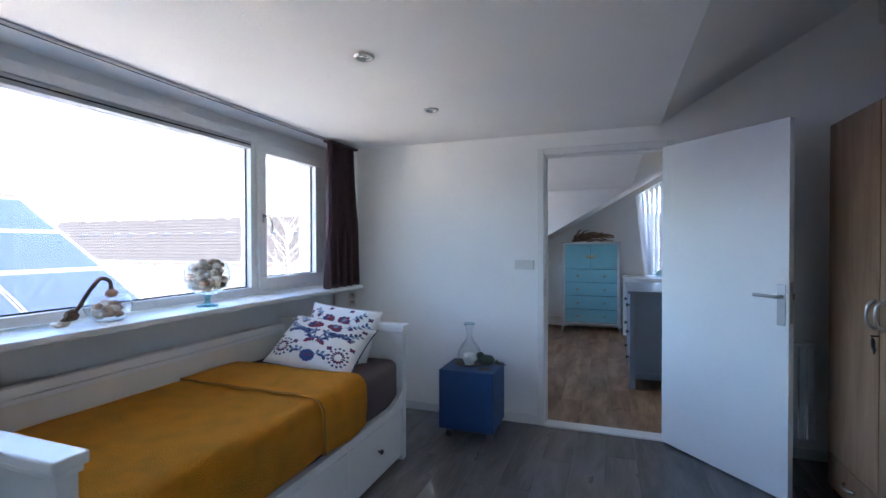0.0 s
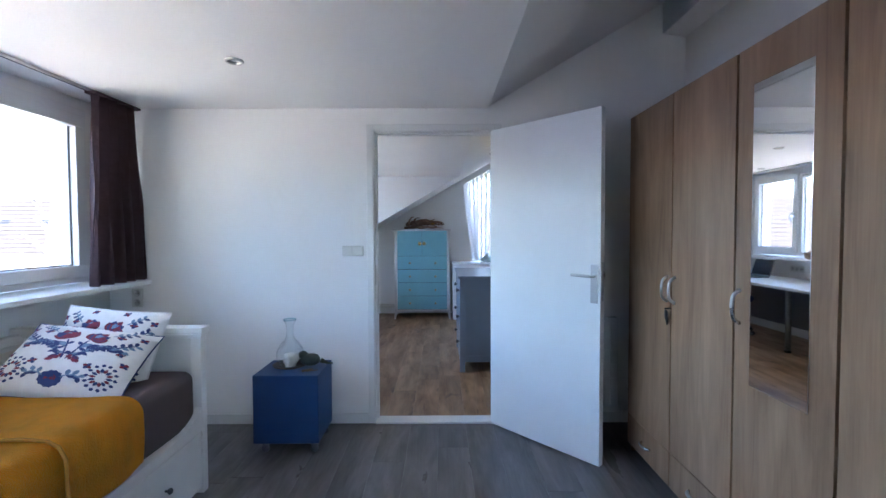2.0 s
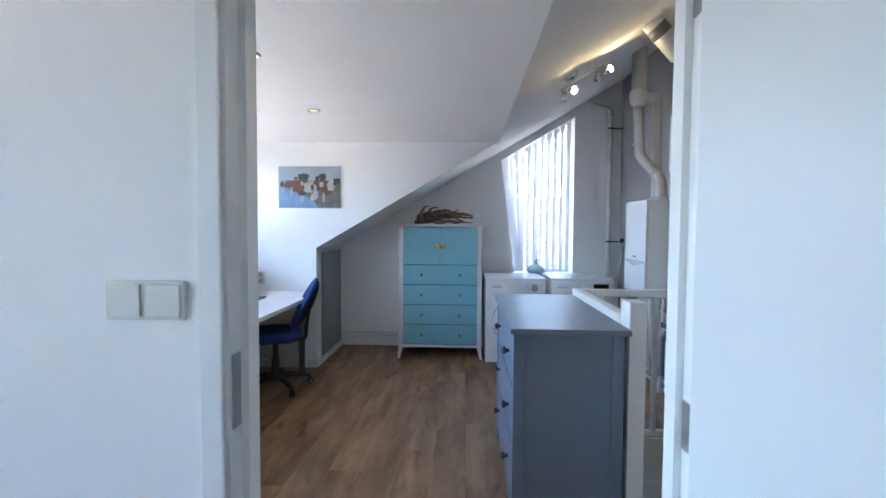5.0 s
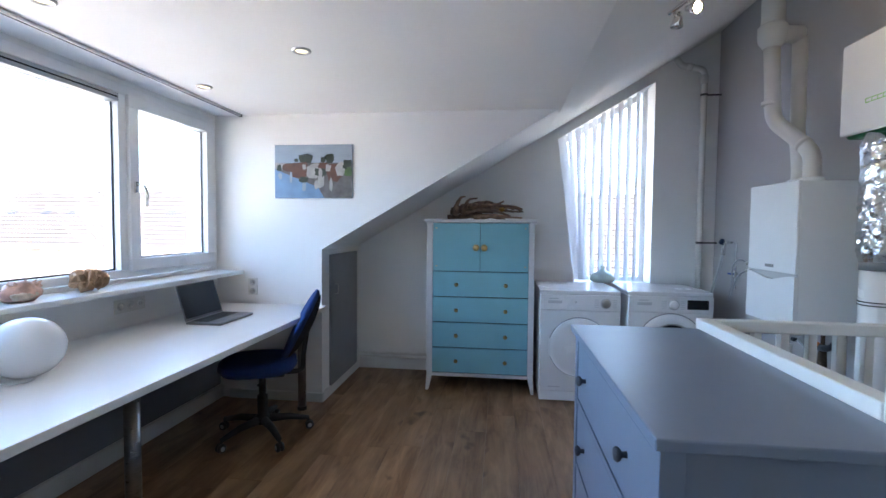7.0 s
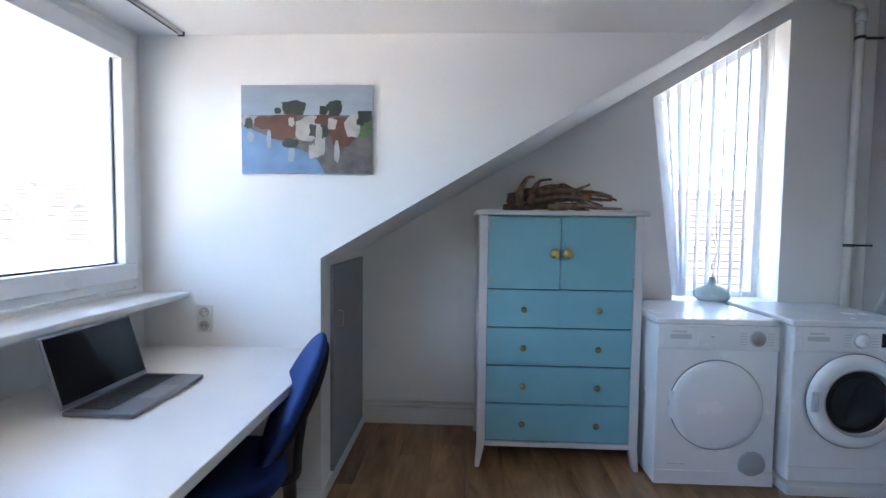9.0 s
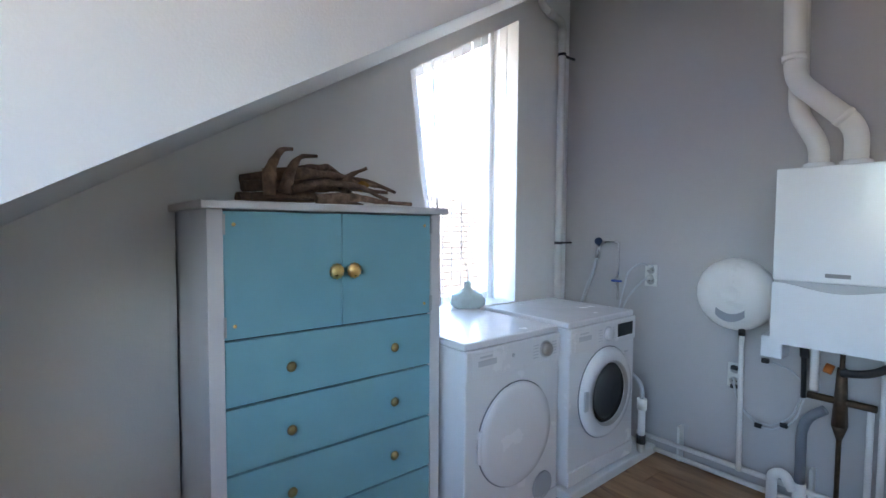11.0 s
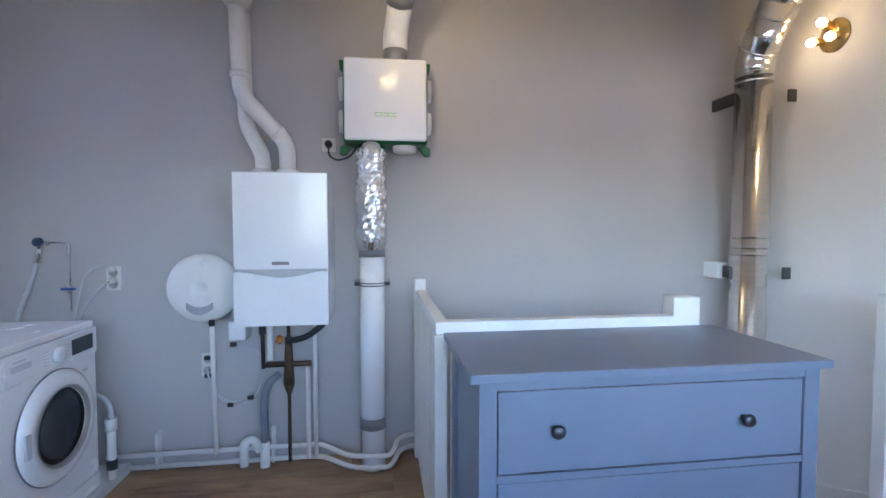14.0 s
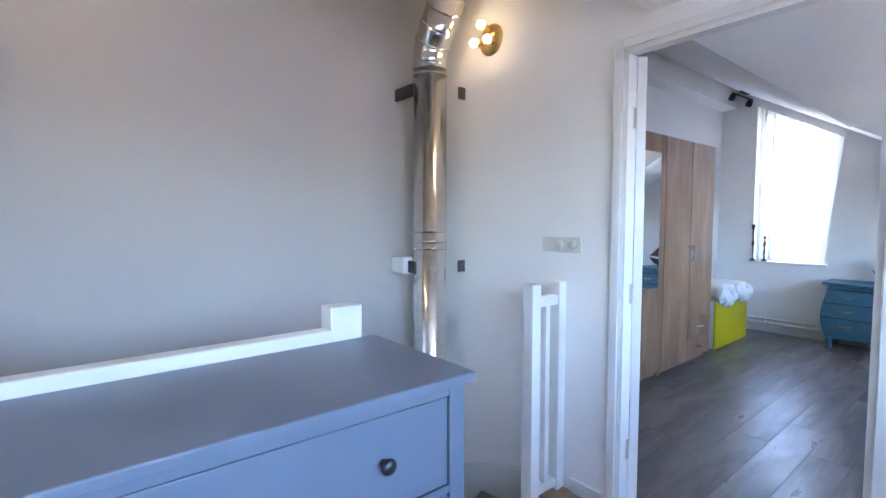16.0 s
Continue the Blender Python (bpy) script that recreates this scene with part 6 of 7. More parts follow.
def appliance(name, x0, x1, yf, yb, z0, z1, label, washer):
    a = thing(name, ((x0 + x1) / 2, (yf + yb) / 2, z0), label, "washing machine" if washer else "tumble dryer")
    w, cx = x1 - x0, (x0 + x1) / 2
    part("body", box(x0, x1, yf + 0.006, yb, z0 + 0.012, z1 - 0.032, 0.006), APPLIANCE, a)
    part("top_plate", box(x0 - 0.002, x1 + 0.002, yf + 0.012, yb, z1 - 0.031, z1, 0.008), APPLIANCE, a)
    cp = part("control_panel", box(x0, x1, yf - 0.002, yf + 0.012, z1 - 0.155, z1 - 0.03, 0.006), APPLIANCE, a)
    part("plinth_panel", box(x0 + 0.002, x1 - 0.002, yf, yf + 0.012, z0 + 0.012, z0 + 0.085, 0.003), APPLIANCE, a)
    tr_ = part("tray_front", box(x0 + 0.03, x0 + 0.20, yf - 0.006, yf - 0.002, z1 - 0.145, z1 - 0.045, 0.002), APPLIANCE, cp)
    part("tray_grip", box(x0 + 0.06, x0 + 0.165, yf - 0.0075, yf - 0.005, z1 - 0.100, z1 - 0.076, 0.002), PANELG, cp)
    part("badge", box(x0 + 0.07, x0 + 0.14, yf - 0.0072, yf - 0.006, z1 - 0.066, z1 - 0.058), PANELG, cp)
    kx = cx + 0.02 if washer else x1 - 0.11
    part("dial", lathe([(0.032, 0), (0.031, 0.018), (0.026, 0.024), (0, 0.024)], (kx, yf - 0.002, z1 - 0.093), (0, -1, 0), 28), STEEL if not washer else APPLIANCE, cp)
    part("dial_ring", lathe([(0.032, 0), (0.040, 0), (0.040, 0.003), (0.032, 0.003)], (kx, yf - 0.002, z1 - 0.093), (0, -1, 0), 28), PANELG, cp)
    for i in range(5):
        part("mark", box(kx - 0.085, kx - 0.05, yf - 0.0028, yf - 0.0018, z1 - 0.125 + i * 0.014, z1 - 0.121 + i * 0.014), PANELG, cp)
        part("mark", box(kx + 0.05, kx + 0.08, yf - 0.0028, yf - 0.0018, z1 - 0.125 + i * 0.014, z1 - 0.121 + i * 0.014), PANELG, cp)
    if washer:
        part("display", box(x1 - 0.185, x1 - 0.035, yf - 0.004, yf - 0.0015, z1 - 0.125, z1 - 0.055, 0.001), CHARCOAL, cp, "black glossy display")
        c = (cx + 0.005, yf, z0 + 0.43)
        dr_ = part("door", lathe([(0.235, 0.0), (0.235, 0.012), (0.215, 0.03), (0.170, 0.034), (0.158, 0.020), (0.158, 0.004), (0.235, 0.0)], c, (0, -1, 0), 48), APPLIANCE, a)
        part("door_glass", lathe([(0.158, 0.012), (0.150, 0.022), (0.11, 0.012), (0.05, 0.002), (0.0, 0.0)], c, (0, -1, 0), 40), CHARCOAL, dr_, "dark curved porthole glass")
        part("door_trim", lathe([(0.158, 0.020), (0.166, 0.034), (0.170, 0.036), (0.166, 0.037), (0.156, 0.024)], c, (0, -1, 0), 48), STEEL, dr_)
        part("door_latch", box(c[0] - 0.225, c[0] - 0.195, yf - 0.036, yf - 0.024, c[2] - 0.05, c[2] + 0.05, 0.004), PANELG, dr_)
        part("door_gap", lathe([(0.235, 0.0), (0.240, 0.0), (0.240, 0.004), (0.235, 0.004)], c, (0, -1, 0), 56), mat("grey_door_gap", (0.16, 0.17, 0.19), 0.6), a)
        part("status_mark", box(x1 - 0.10, x1 - 0.07, yf - 0.001, yf + 0.007, z1 - 0.22, z1 - 0.213), PANELG, a)
    else:
        c = (cx, yf + 0.006, z0 + 0.43)
        dr_ = part("door", lathe([(0.228, 0.0), (0.228, 0.012), (0.222, 0.018), (0.19, 0.021), (0.0, 0.025)], c, (0, -1, 0), 56), APPLIANCE, a)
        part("door_gap", lathe([(0.228, 0.0), (0.233, 0.0), (0.233, 0.004), (0.228, 0.004)], c, (0, -1, 0), 56), mat("grey_door_gap", (0.16, 0.17, 0.19), 0.6), a)
        part("door_grip", box(c[0] - 0.235, c[0] - 0.20, yf - 0.012, yf + 0.004, c[2] - 0.07, c[2] + 0.07, 0.006), APPLIANCE, dr_)
        g = part("air_grille", lathe([(0.068, 0), (0.068, 0.004), (0.06, 0.006), (0, 0.006)], (x1 - 0.11, yf + 0.006, z0 + 0.125), (0, -1, 0), 32), mat("grey_grille", (0.42, 0.44, 0.47), 0.5), a, "round grey air grille")
        part("status_mark", box(x0 + 0.07, x0 + 0.16, yf + 0.003, yf + 0.0065, z0 + 0.115, z0 + 0.12), PANELG, a)
        part("button", lathe([(0.008, 0), (0.008, 0.004), (0, 0.004)], (cx - 0.03, yf - 0.002, z1 - 0.085), (0, -1, 0), 12), PANELG, cp)
    for x in (x0 + 0.05, x1 - 0.05):
        for y in (yf + 0.06, yb - 0.06):
            part("foot", lathe([(0, 0), (0.022, 0), (0.02, 0.014), (0, 0.014)], (x, y, z0), (0, 0, 1), 14), BLACK, a)
    return a


appliance("tumble_dryer", 0.40, 1.0, 8.04, 8.68, 0.0, 0.868, "white condenser tumble dryer with a closed round door", False)
solid("machine_plinth", box(1.035, 1.88, 7.99, 8.66, 0.0, 0.05, 0.006), TRIM, "low white board under the washing machine", "plinth")
appliance("washing_machine", 1.05, 1.65, 8.015, 8.61, 0.05, 0.876, "white front-loading washing machine with a dark porthole", True)

vx, vy, vz = 1.0, 8.70, 0.862
vs_ = thing("glass_vase", (vx, vy, vz), "squat frosted aqua vase with dried sprigs on the sill", "vase")
part("vessel", lathe([(0, 0), (0.075, 0.0), (0.102, 0.02), (0.106, 0.045), (0.09, 0.075), (0.05, 0.10), (0.022, 0.115), (0.018, 0.15), (0.023, 0.155), (0.015, 0.15), (0.0, 0.13)], (vx, vy, vz)), mat("frosted_aqua_glass", (0.64, 0.80, 0.80), 0.25, vary=0.08, scale=20), vs_)
SPRIG = mat("pale_sprig", (0.85, 0.86, 0.85), 0.8)
for i in range(3):
    a = i * 2.1
    sp_pts = [(vx, vy, vz + 0.12), (vx + 0.012 * math.cos(a), vy, vz + 0.24), (vx + 0.05 * math.cos(a + 1), vy + 0.02 * math.sin(a), vz + 0.33), (vx + 0.02 * math.cos(a + 2.5), vy + 0.01, vz + 0.42), (vx + 0.06 * math.cos(a + 0.5), vy + 0.02 * math.sin(a), vz + 0.52 + 0.04 * i)]
    part("sprig", tube(arc(sp_pts, 0.05), 0.002, 6), SPRIG, vs_)

# ---- services on the grey wall ----
sp = thing("soil_pipe", (1.785, 8.66, 0), "white plastic stack pipe with black clips in the corner", "pipe")
part("pipe", tube(arc([(1.79, 8.655, 0.0), (1.79, 8.655, 2.70), (1.60, 8.655, 2.74), (1.56, 8.655, 2.80)], 0.05), 0.025, 20), PIPE, sp)
part("elbow_collar", tube([(1.79, 8.655, 2.58), (1.79, 8.655, 2.65)], 0.030, 20), PIPE, sp)
part("elbow_collar", tube([(1.69, 8.655, 2.719), (1.64, 8.655, 2.731)], 0.030, 20), PIPE, sp)
for z in (1.23, 2.486):
    part("pipe_clip", joined(tube([(1.79, 8.655, z - 0.009), (1.79, 8.655, z + 0.009)], 0.028, 20), box(1.815, 1.93, 8.648, 8.662, z - 0.006, z + 0.006)), BLACK, sp)

HOSE = mat("pale_grey_hose", (0.55, 0.56, 0.57), 0.4)
TAPB = mat("dark_blue_tap", (0.02, 0.04, 0.10), 0.4)
tp = thing("water_tap", (1.90, 8.39, 1.25), "chrome washing machine tap with a dark blue handle and hose", "tap")
part("supply_pipe", tube(arc([(1.915, 8.28, 0.88), (1.915, 8.28, 1.245), (1.915, 8.37, 1.245)], 0.02), 0.006, 10), CHROME, tp)
part("tap_body", joined(tube([(XR, 8.39, 1.24), (1.86, 8.39, 1.24)], 0.012, 12), tube([(1.875, 8.39, 1.24), (1.87, 8.405, 1.14)], [0.014, 0.019], 12)), CHROME, tp)
part("tap_handle", lathe([(0, 0), (0.024, 0), (0.026, 0.01), (0.020, 0.022), (0, 0.024)], (1.862, 8.39, 1.245), (-1, 0, 0.5), 14), TAPB, tp)
part("hose", tube(arc([(1.87, 8.405, 1.15), (1.865, 8.43, 1.05), (1.85, 8.47, 0.93), (1.83, 8.5, 0.80)], 0.05), 0.011, 10), HOSE, tp)
sv = thing("stop_valve", (1.90, 8.286, 1.0), "small stop valve with a blue lever on a chrome pipe", "valve")
part("body", joined(tube([(1.93, 8.286, 1.0), (1.885, 8.286, 1.0)], 0.011, 10), tube([(1.91, 8.286, 0.975), (1.91, 8.286, 1.025)], 0.012, 10)), CHROME, sv)
part("lever", box(1.862, 1.885, 8.235, 8.30, 0.995, 1.008, 0.003), mat("blue_lever", (0.03, 0.08, 0.35), 0.4), sv)
for i, (pp, rr) in enumerate((([(1.905, 8.07, 1.10), (1.85, 8.09, 1.13), (1.84, 8.17, 1.08), (1.86, 8.22, 0.92), (1.85, 8.24, 0.80)], 0.0055), ([(1.905, 8.07, 1.04), (1.86, 8.08, 1.03), (1.85, 8.13, 0.97), (1.86, 8.19, 0.90), (1.85, 8.22, 0.80)], 0.0055))):
    pw = thing("power_cable", (1.86, 8.1, 0.9), "thin grey power cable with a plug by the washing machine", "cable", "machine power cables")
    part("cable", tube(arc(pp, 0.05), rr, 8), HOSE, pw)
    part("plug", lathe([(0, 0), (0.018, 0), (0.017, 0.025), (0.008, 0.035), (0, 0.036)], (1.917, 8.07, 1.10 if i == 0 else 1.04), (-1, 0, 0), 14), SWITCH, pw)
wst = thing("drain_standpipe", (1.72, 8.0, 0.05), "white standpipe drain beside the washing machine", "pipe")
part("pipe", tube([(1.72, 8.0, 0.05), (1.72, 8.0, 0.33)], 0.02, 14), PIPE, wst)
part("collar", tube([(1.72, 8.0, 0.30), (1.72, 8.0, 0.36)], 0.027, 14), PIPE, wst)
part("seal", tube([(1.72, 8.0, 0.10), (1.72, 8.0, 0.15)], 0.024, 14), BLACK, wst)
part("drain_hose", tube(arc([(1.72, 8.0, 0.33), (1.72, 8.0, 0.45), (1.74, 8.12, 0.50), (1.76, 8.3, 0.40)], 0.06), 0.012, 10), HOSE, wst)

ev = thing("expansion_vessel", (1.86, 7.585, 1.0), "round white expansion vessel hung beside the boiler", "expansion vessel")
part("vessel", lathe([(0, -0.13), (0.14, -0.125), (0.176, -0.09), (0.185, -0.05), (0.183, -0.03), (0.165, 0.0), (0.12, 0.018), (0.05, 0.026), (0.038, 0.026), (0.034, 0.016), (0, 0.018)], (1.80, 7.585, 1.0), (-1, 0, 0), 48), mat("cream_enamel", (0.80, 0.78, 0.74), 0.3, vary=0.02), ev)
lbl = [(7.585 - 0.065 + 0.13 * i / 10, 0.905 + 0.018 * abs(i / 5 - 1) ** 2 * 1.4) for i in range(11)] + [(7.585 + 0.065 - 0.13 * i / 10, 0.865 + 0.03 * abs(i / 5 - 1) ** 2) for i in range(11)]
part("label_band", moved(prism(lbl, 0, 1.769, 1.790), Matrix.Rotation(0, 4, "X")), mat("grey_label", (0.35, 0.36, 0.38), 0.5), ev)
part("valve_nut", tube([(1.83, 7.545, 0.835), (1.83, 7.545, 0.795)], 0.016, 8), BLACK, ev)
part("riser", tube([(1.83, 7.545, 0.80), (1.84, 7.54, 0.09)], 0.0125, 12), PIPE, ev)
part("wall_bracket", box(1.925, XR, 7.50, 7.67, 0.9, 1.1), STEEL, ev)

# boiler
bo = thing("wall_boiler", (1.71, 7.12, 0.86), "white wall-hung gas boiler with a folded front flap", "boiler")
BO = mat("gloss_white_enamel", (0.82, 0.83, 0.84), 0.2, vary=0.01, coat=0.2)
part("casing", box(1.555, XR - 0.012, 6.902, 7.342, 0.845, 1.588, 0.006), BO, bo)
part("upper_cover", box(1.54, 1.556, 6.90, 7.344, 1.118, 1.59, 0.006), BO, bo)
n = 16
lip = [(6.90, 0.845), (7.344, 0.845), (7.344, 1.110)] + [(7.344 - 0.444 * i / n, 1.110 - 0.030 * math.sin(math.pi * i / n) ** 2) for i in range(1, n)] + [(6.90, 1.110)]
part("flap", prism(lip, 0, 1.538, 1.556), BO, bo)
# grey strip in the slot above the flap, shade painted as colour
part("flap_gap_shade", box(1.5545, 1.557, 6.905, 7.339, 1.07, 1.125), mat("flap_shadow_grey", (0.45, 0.46, 0.47), 0.5), bo)
part("badge", box(1.5385, 1.5402, 7.085, 7.165, 1.142, 1.158, 0.0005), mat("badge_grey", (0.22, 0.22, 0.23), 0.4), bo)
for y, x in ((7.12, 1.73), (7.245, 1.74)):
    part("flue_socket", lathe([(0.058, 0.0), (0.058, 0.03), (0.052, 0.035)], (x, y, 1.588), (0, 0, 1), 24), BO, bo)
part("connection_box", box(1.80, XR - 0.002, 7.365, 7.455, 0.715, 0.82, 0.008), BO, bo, "small white junction box")

fl_ = thing("flue_pipes", (1.65, 7.25, 1.6), "white twin flue pipes rising from the boiler to the roof", "flue pipe")
part("front_pipe", tube(arc([(1.73, 7.12, 1.60), (1.73, 7.12, 1.76), (1.63, 7.315, 1.97), (1.615, 7.325, 2.40)], 0.06), 0.041, 22), PIPE, fl_)
part("rear_pipe", tube(arc([(1.74, 7.245, 1.60), (1.74, 7.245, 1.70), (1.775, 7.335, 1.86), (1.775, 7.345, 2.44)], 0.05), 0.038, 22), PIPE, fl_)
part("collar", lathe([(0.044, 2.38), (0.07, 2.42), (0.074, 2.46), (0.074, 2.50), (0.054, 2.52)], (1.615, 7.325, 0), (0, 0, 1), 30), PIPE, fl_)
part("branch", tube([(1.615, 7.325, 2.46), (1.775, 7.345, 2.46)], 0.048, 22), PIPE, fl_)
part("upper_pipe", tube([(1.615, 7.325, 2.49), (1.615, 7.325, roof(1.615) + 0.02)], 0.058, 24), PIPE, fl_)
for p, q in (((1.73, 7.12, 1.76), (1.63, 7.315, 1.97)), ((1.615, 7.318, 2.0), (1.615, 7.323, 2.3))):
    c0 = Vector(p).lerp(Vector(q), 0.22)
    dd = (Vector(q) - Vector(p)).normalized() * 0.012
    part("pipe_joint", tube([c0 - dd, c0 + dd], 0.044, 22), PIPE, fl_)

COPPER = mat("tarnished_brass", (0.11, 0.075, 0.05), 0.5, 0.8, vary=0.3, scale=40)
bp_ = thing("boiler_pipework", (1.84, 7.15, 0.0), "brass valves and dark pipes hanging under the boiler", "pipework")
part("relief_valve", joined(tube([(1.84, 7.15, 0.86), (1.84, 7.15, 0.02)], 0.010, 10), tube([(1.84, 7.15, 0.72), (1.84, 7.15, 0.46)], [0.018, 0.030], 12), tube([(1.84, 7.15, 0.46), (1.84, 7.15, 0.40)], [0.030, 0.012], 12), tube([(1.84, 7.27, 0.57), (1.84, 7.03, 0.57)], 0.016, 10)), COPPER, bp_)
part("orange_cap", lathe([(0, 0), (0.022, 0), (0.022, 0.03), (0, 0.032)], (1.83, 7.18, 0.705), (0, 1, 0.3), 14), mat("orange_plastic", (0.6, 0.18, 0.03), 0.4), bp_)
part("black_hose", tube(arc([(1.80, 6.93, 0.87), (1.80, 6.95, 0.80), (1.81, 7.05, 0.72), (1.83, 7.15, 0.70)], 0.05), 0.017, 12), BLACK, bp_)
part("filling_tube", tube([(1.83, 7.245, 0.84), (1.83, 7.245, 0.60)], 0.017, 12), PIPE, bp_)
part("gas_pipe", joined(tube([(1.84, 7.29, 0.86), (1.84, 7.285, 0.55)], 0.011, 10), tube([(1.84, 7.29, 0.80), (1.84, 7.287, 0.74)], 0.018, 10)), BLACK, bp_)
part("grey_drain", tube(arc([(1.83, 7.20, 0.52), (1.83, 7.26, 0.47), (1.84, 7.285, 0.40), (1.84, 7.285, 0.10)], 0.05), 0.021, 14), mat("grey_drain_plastic", (0.20, 0.22, 0.25), 0.5), bp_)
part("drain_cup", tube([(1.84, 7.285, 0.14), (1.84, 7.285, 0.0)], 0.027, 16), PIPE, bp_)
part("trap", tube(arc([(1.82, 7.39, 0.02), (1.82, 7.39, 0.15), (1.82, 7.34, 0.17), (1.82, 7.305, 0.10)], 0.05), 0.023, 14), PIPE, bp_)
for y, zt in ((7.05, 0.57), (7.01, 0.83)):
    part("riser", tube([(1.85, y, 0.03), (1.85, y, zt)], 0.0125, 12), PIPE, bp_)
cbp = thing("control_cable", (1.88, 7.4, 0.5), "looped grey control cable with black clips under the boiler", "cable")
part("cable", tube(arc([(1.90, 7.60, 0.55), (1.88, 7.57, 0.42), (1.87, 7.45, 0.34), (1.86, 7.33, 0.42), (1.85, 7.28, 0.60), (1.86, 7.33, 0.66), (1.87, 7.42, 0.68)], 0.08), 0.005, 8), HOSE, cbp)
part("cable", tube(arc([(1.90, 7.60, 0.52), (1.88, 7.55, 0.39), (1.87, 7.44, 0.325), (1.86, 7.32, 0.40), (1.855, 7.275, 0.58)], 0.08), 0.004, 8), HOSE, cbp)
for p in ((1.872, 7.47, 0.345), (1.862, 7.36, 0.385), (1.87, 7.45, 0.68), (1.915, 7.60, 0.60), (1.915, 7.60, 0.50)):
    part("clip", box(p[0] - 0.012, p[0] + 0.012, p[1] - 0.016, p[1] + 0.016, p[2] - 0.011, p[2] + 0.011, 0.004), BLACK, cbp)

hp_ = thing("heating_pipes", (1.86, 7.3, 0.0), "two white painted heating pipes running low along the wall", "pipework")
part("upper_pipe", tube(arc([(1.86, 8.10, 0.095), (1.86, 6.98, 0.10), (1.715, 6.82, 0.088), (1.69, 6.60, 0.09), (1.72, 6.57, 0.12), (1.80, 6.56, 0.125), (1.86, 6.50, 0.125), (1.86, 6.30, 0.125)], 0.06), 0.0135, 12), PIPE, hp_)
part("lower_pipe", tube(arc([(1.86, 8.10, 0.028), (1.86, 6.98, 0.032), (1.715, 6.80, 0.022), (1.69, 6.60, 0.025), (1.72, 6.57, 0.055), (1.80, 6.55, 0.06), (1.86, 6.48, 0.06), (1.86, 6.30, 0.06)], 0.06), 0.0135, 12), PIPE, hp_)
for y in (7.86, 7.25):
    part("pipe_bracket", box(1.875, XR, y - 0.008, y + 0.008, 0.0, 0.20, 0.002), PIPE, hp_)

# ventilation unit with ducts
GREEN = mat("signal_green_plastic", (0.0, 0.13, 0.035), 0.45, vary=0.08)
vu = thing("ventilation_unit", (1.75, 6.63, 1.77), "white-fronted mechanical ventilation unit with a green housing", "ventilation unit")
part("front_cover", box(1.66, 1.687, 6.40, 6.826, 1.775, 2.195, 0.012, 3), BO, vu)
hs_ = part("housing", box(1.69, 1.872, 6.391, 6.835, 1.764, 2.182, 0.02, 3), GREEN, vu)
for y, sy in ((6.40, -1), (6.826, 1)):
    for z, sz in ((1.775, -1), (2.172, 1)):
        ear = prism([(y, z), (y + sy * 0.03, z + sz * 0.012), (y + sy * 0.034, z + sz * 0.05), (y + sy * 0.008, z + sz * 0.052), (y - sy * 0.03, z + sz * 0.012)], 0, 1.80, 1.876)
        part("ear", ear, GREEN, hs_)
part("wall_plate", box(1.872, XR, 6.45, 6.78, 1.80, 2.15, 0.004), GREEN, hs_)
for z in (1.89, 2.065):
    part("blank_cap", lathe([(0.061, 0), (0.061, 0.022), (0.055, 0.026), (0, 0.026)], (1.785, 6.393, z), (0, -1, 0), 32), PIPE, vu, "round white blanking cap")
    part("blank_cap", lathe([(0.061, 0), (0.061, 0.022), (0.055, 0.026), (0, 0.026)], (1.785, 6.833, z), (0, 1, 0), 32), PIPE, vu, "round white blanking cap")
part("blank_cap", lathe([(0.066, 0), (0.062, 0.03), (0.055, 0.034), (0, 0.034)], (1.785, 6.51, 1.766), (0, 0, -1), 32), PIPE, vu, "round white blanking cap")
# plain green bars in place of the maker's mark
for i, (a, b_) in enumerate(((6.64, 6.67), (6.61, 6.635), (6.58, 6.605), (6.555, 6.575))):
    part("maker_mark", joined(box(1.659, 1.6605, a, b_, 1.897, 1.900), box(1.659, 1.6605, a, b_, 1.914, 1.917), box(1.659, 1.6605, b_ - 0.003, b_, 1.90, 1.914)), mat("lime_print", (0.20, 0.50, 0.06), 0.5), vu)
part("power_lead", tube(arc([(XR - 0.03, 6.93, 1.79), (1.86, 6.925, 1.72), (1.84, 6.88, 1.69), (1.82, 6.80, 1.71), (1.80, 6.76, 1.78)], 0.05), 0.005, 8), BLACK, vu)
part("plug", lathe([(0, 0), (0.02, 0), (0.02, 0.03), (0, 0.032)], (XR - 0.012, 6.93, 1.79), (-1, 0, 0), 14), BLACK, vu)

FOIL = mat("crinkled_foil", (0.75, 0.75, 0.76), 0.2, 1.0, vary=0.05, scale=20, bump=0.5, bscale=30)
GTAPE = mat("grey_duct_tape", (0.18, 0.18, 0.19), 0.5, vary=0.1)
dx, dy = 1.762, 6.69
du = thing("ventilation_duct", (dx, dy, 0), "white ventilation duct wrapped in silver foil above, with grey tape bands", "duct")
part("lower_duct", tube([(dx, dy, 0.0), (dx, dy, 1.19)], 0.067, 30), APPLIANCE, du)
part("tape_band", tube([(dx, dy, 0.225), (dx, dy, 0.285)], 0.0695, 30), GTAPE, du)
part("tape_band", tube([(dx, dy, 1.165), (dx, dy, 1.215)], 0.071, 30), GTAPE, du)
part("clamp", joined(tube([(dx, dy, 1.008), (dx, dy, 1.013)], 0.0705, 30), tube([(dx, dy, 1.022), (dx, dy, 1.027)], 0.0705, 30), box(dx - 0.01, dx + 0.01, dy - 0.095, dy + 0.095, 1.008, 1.027)), BLACK, du)
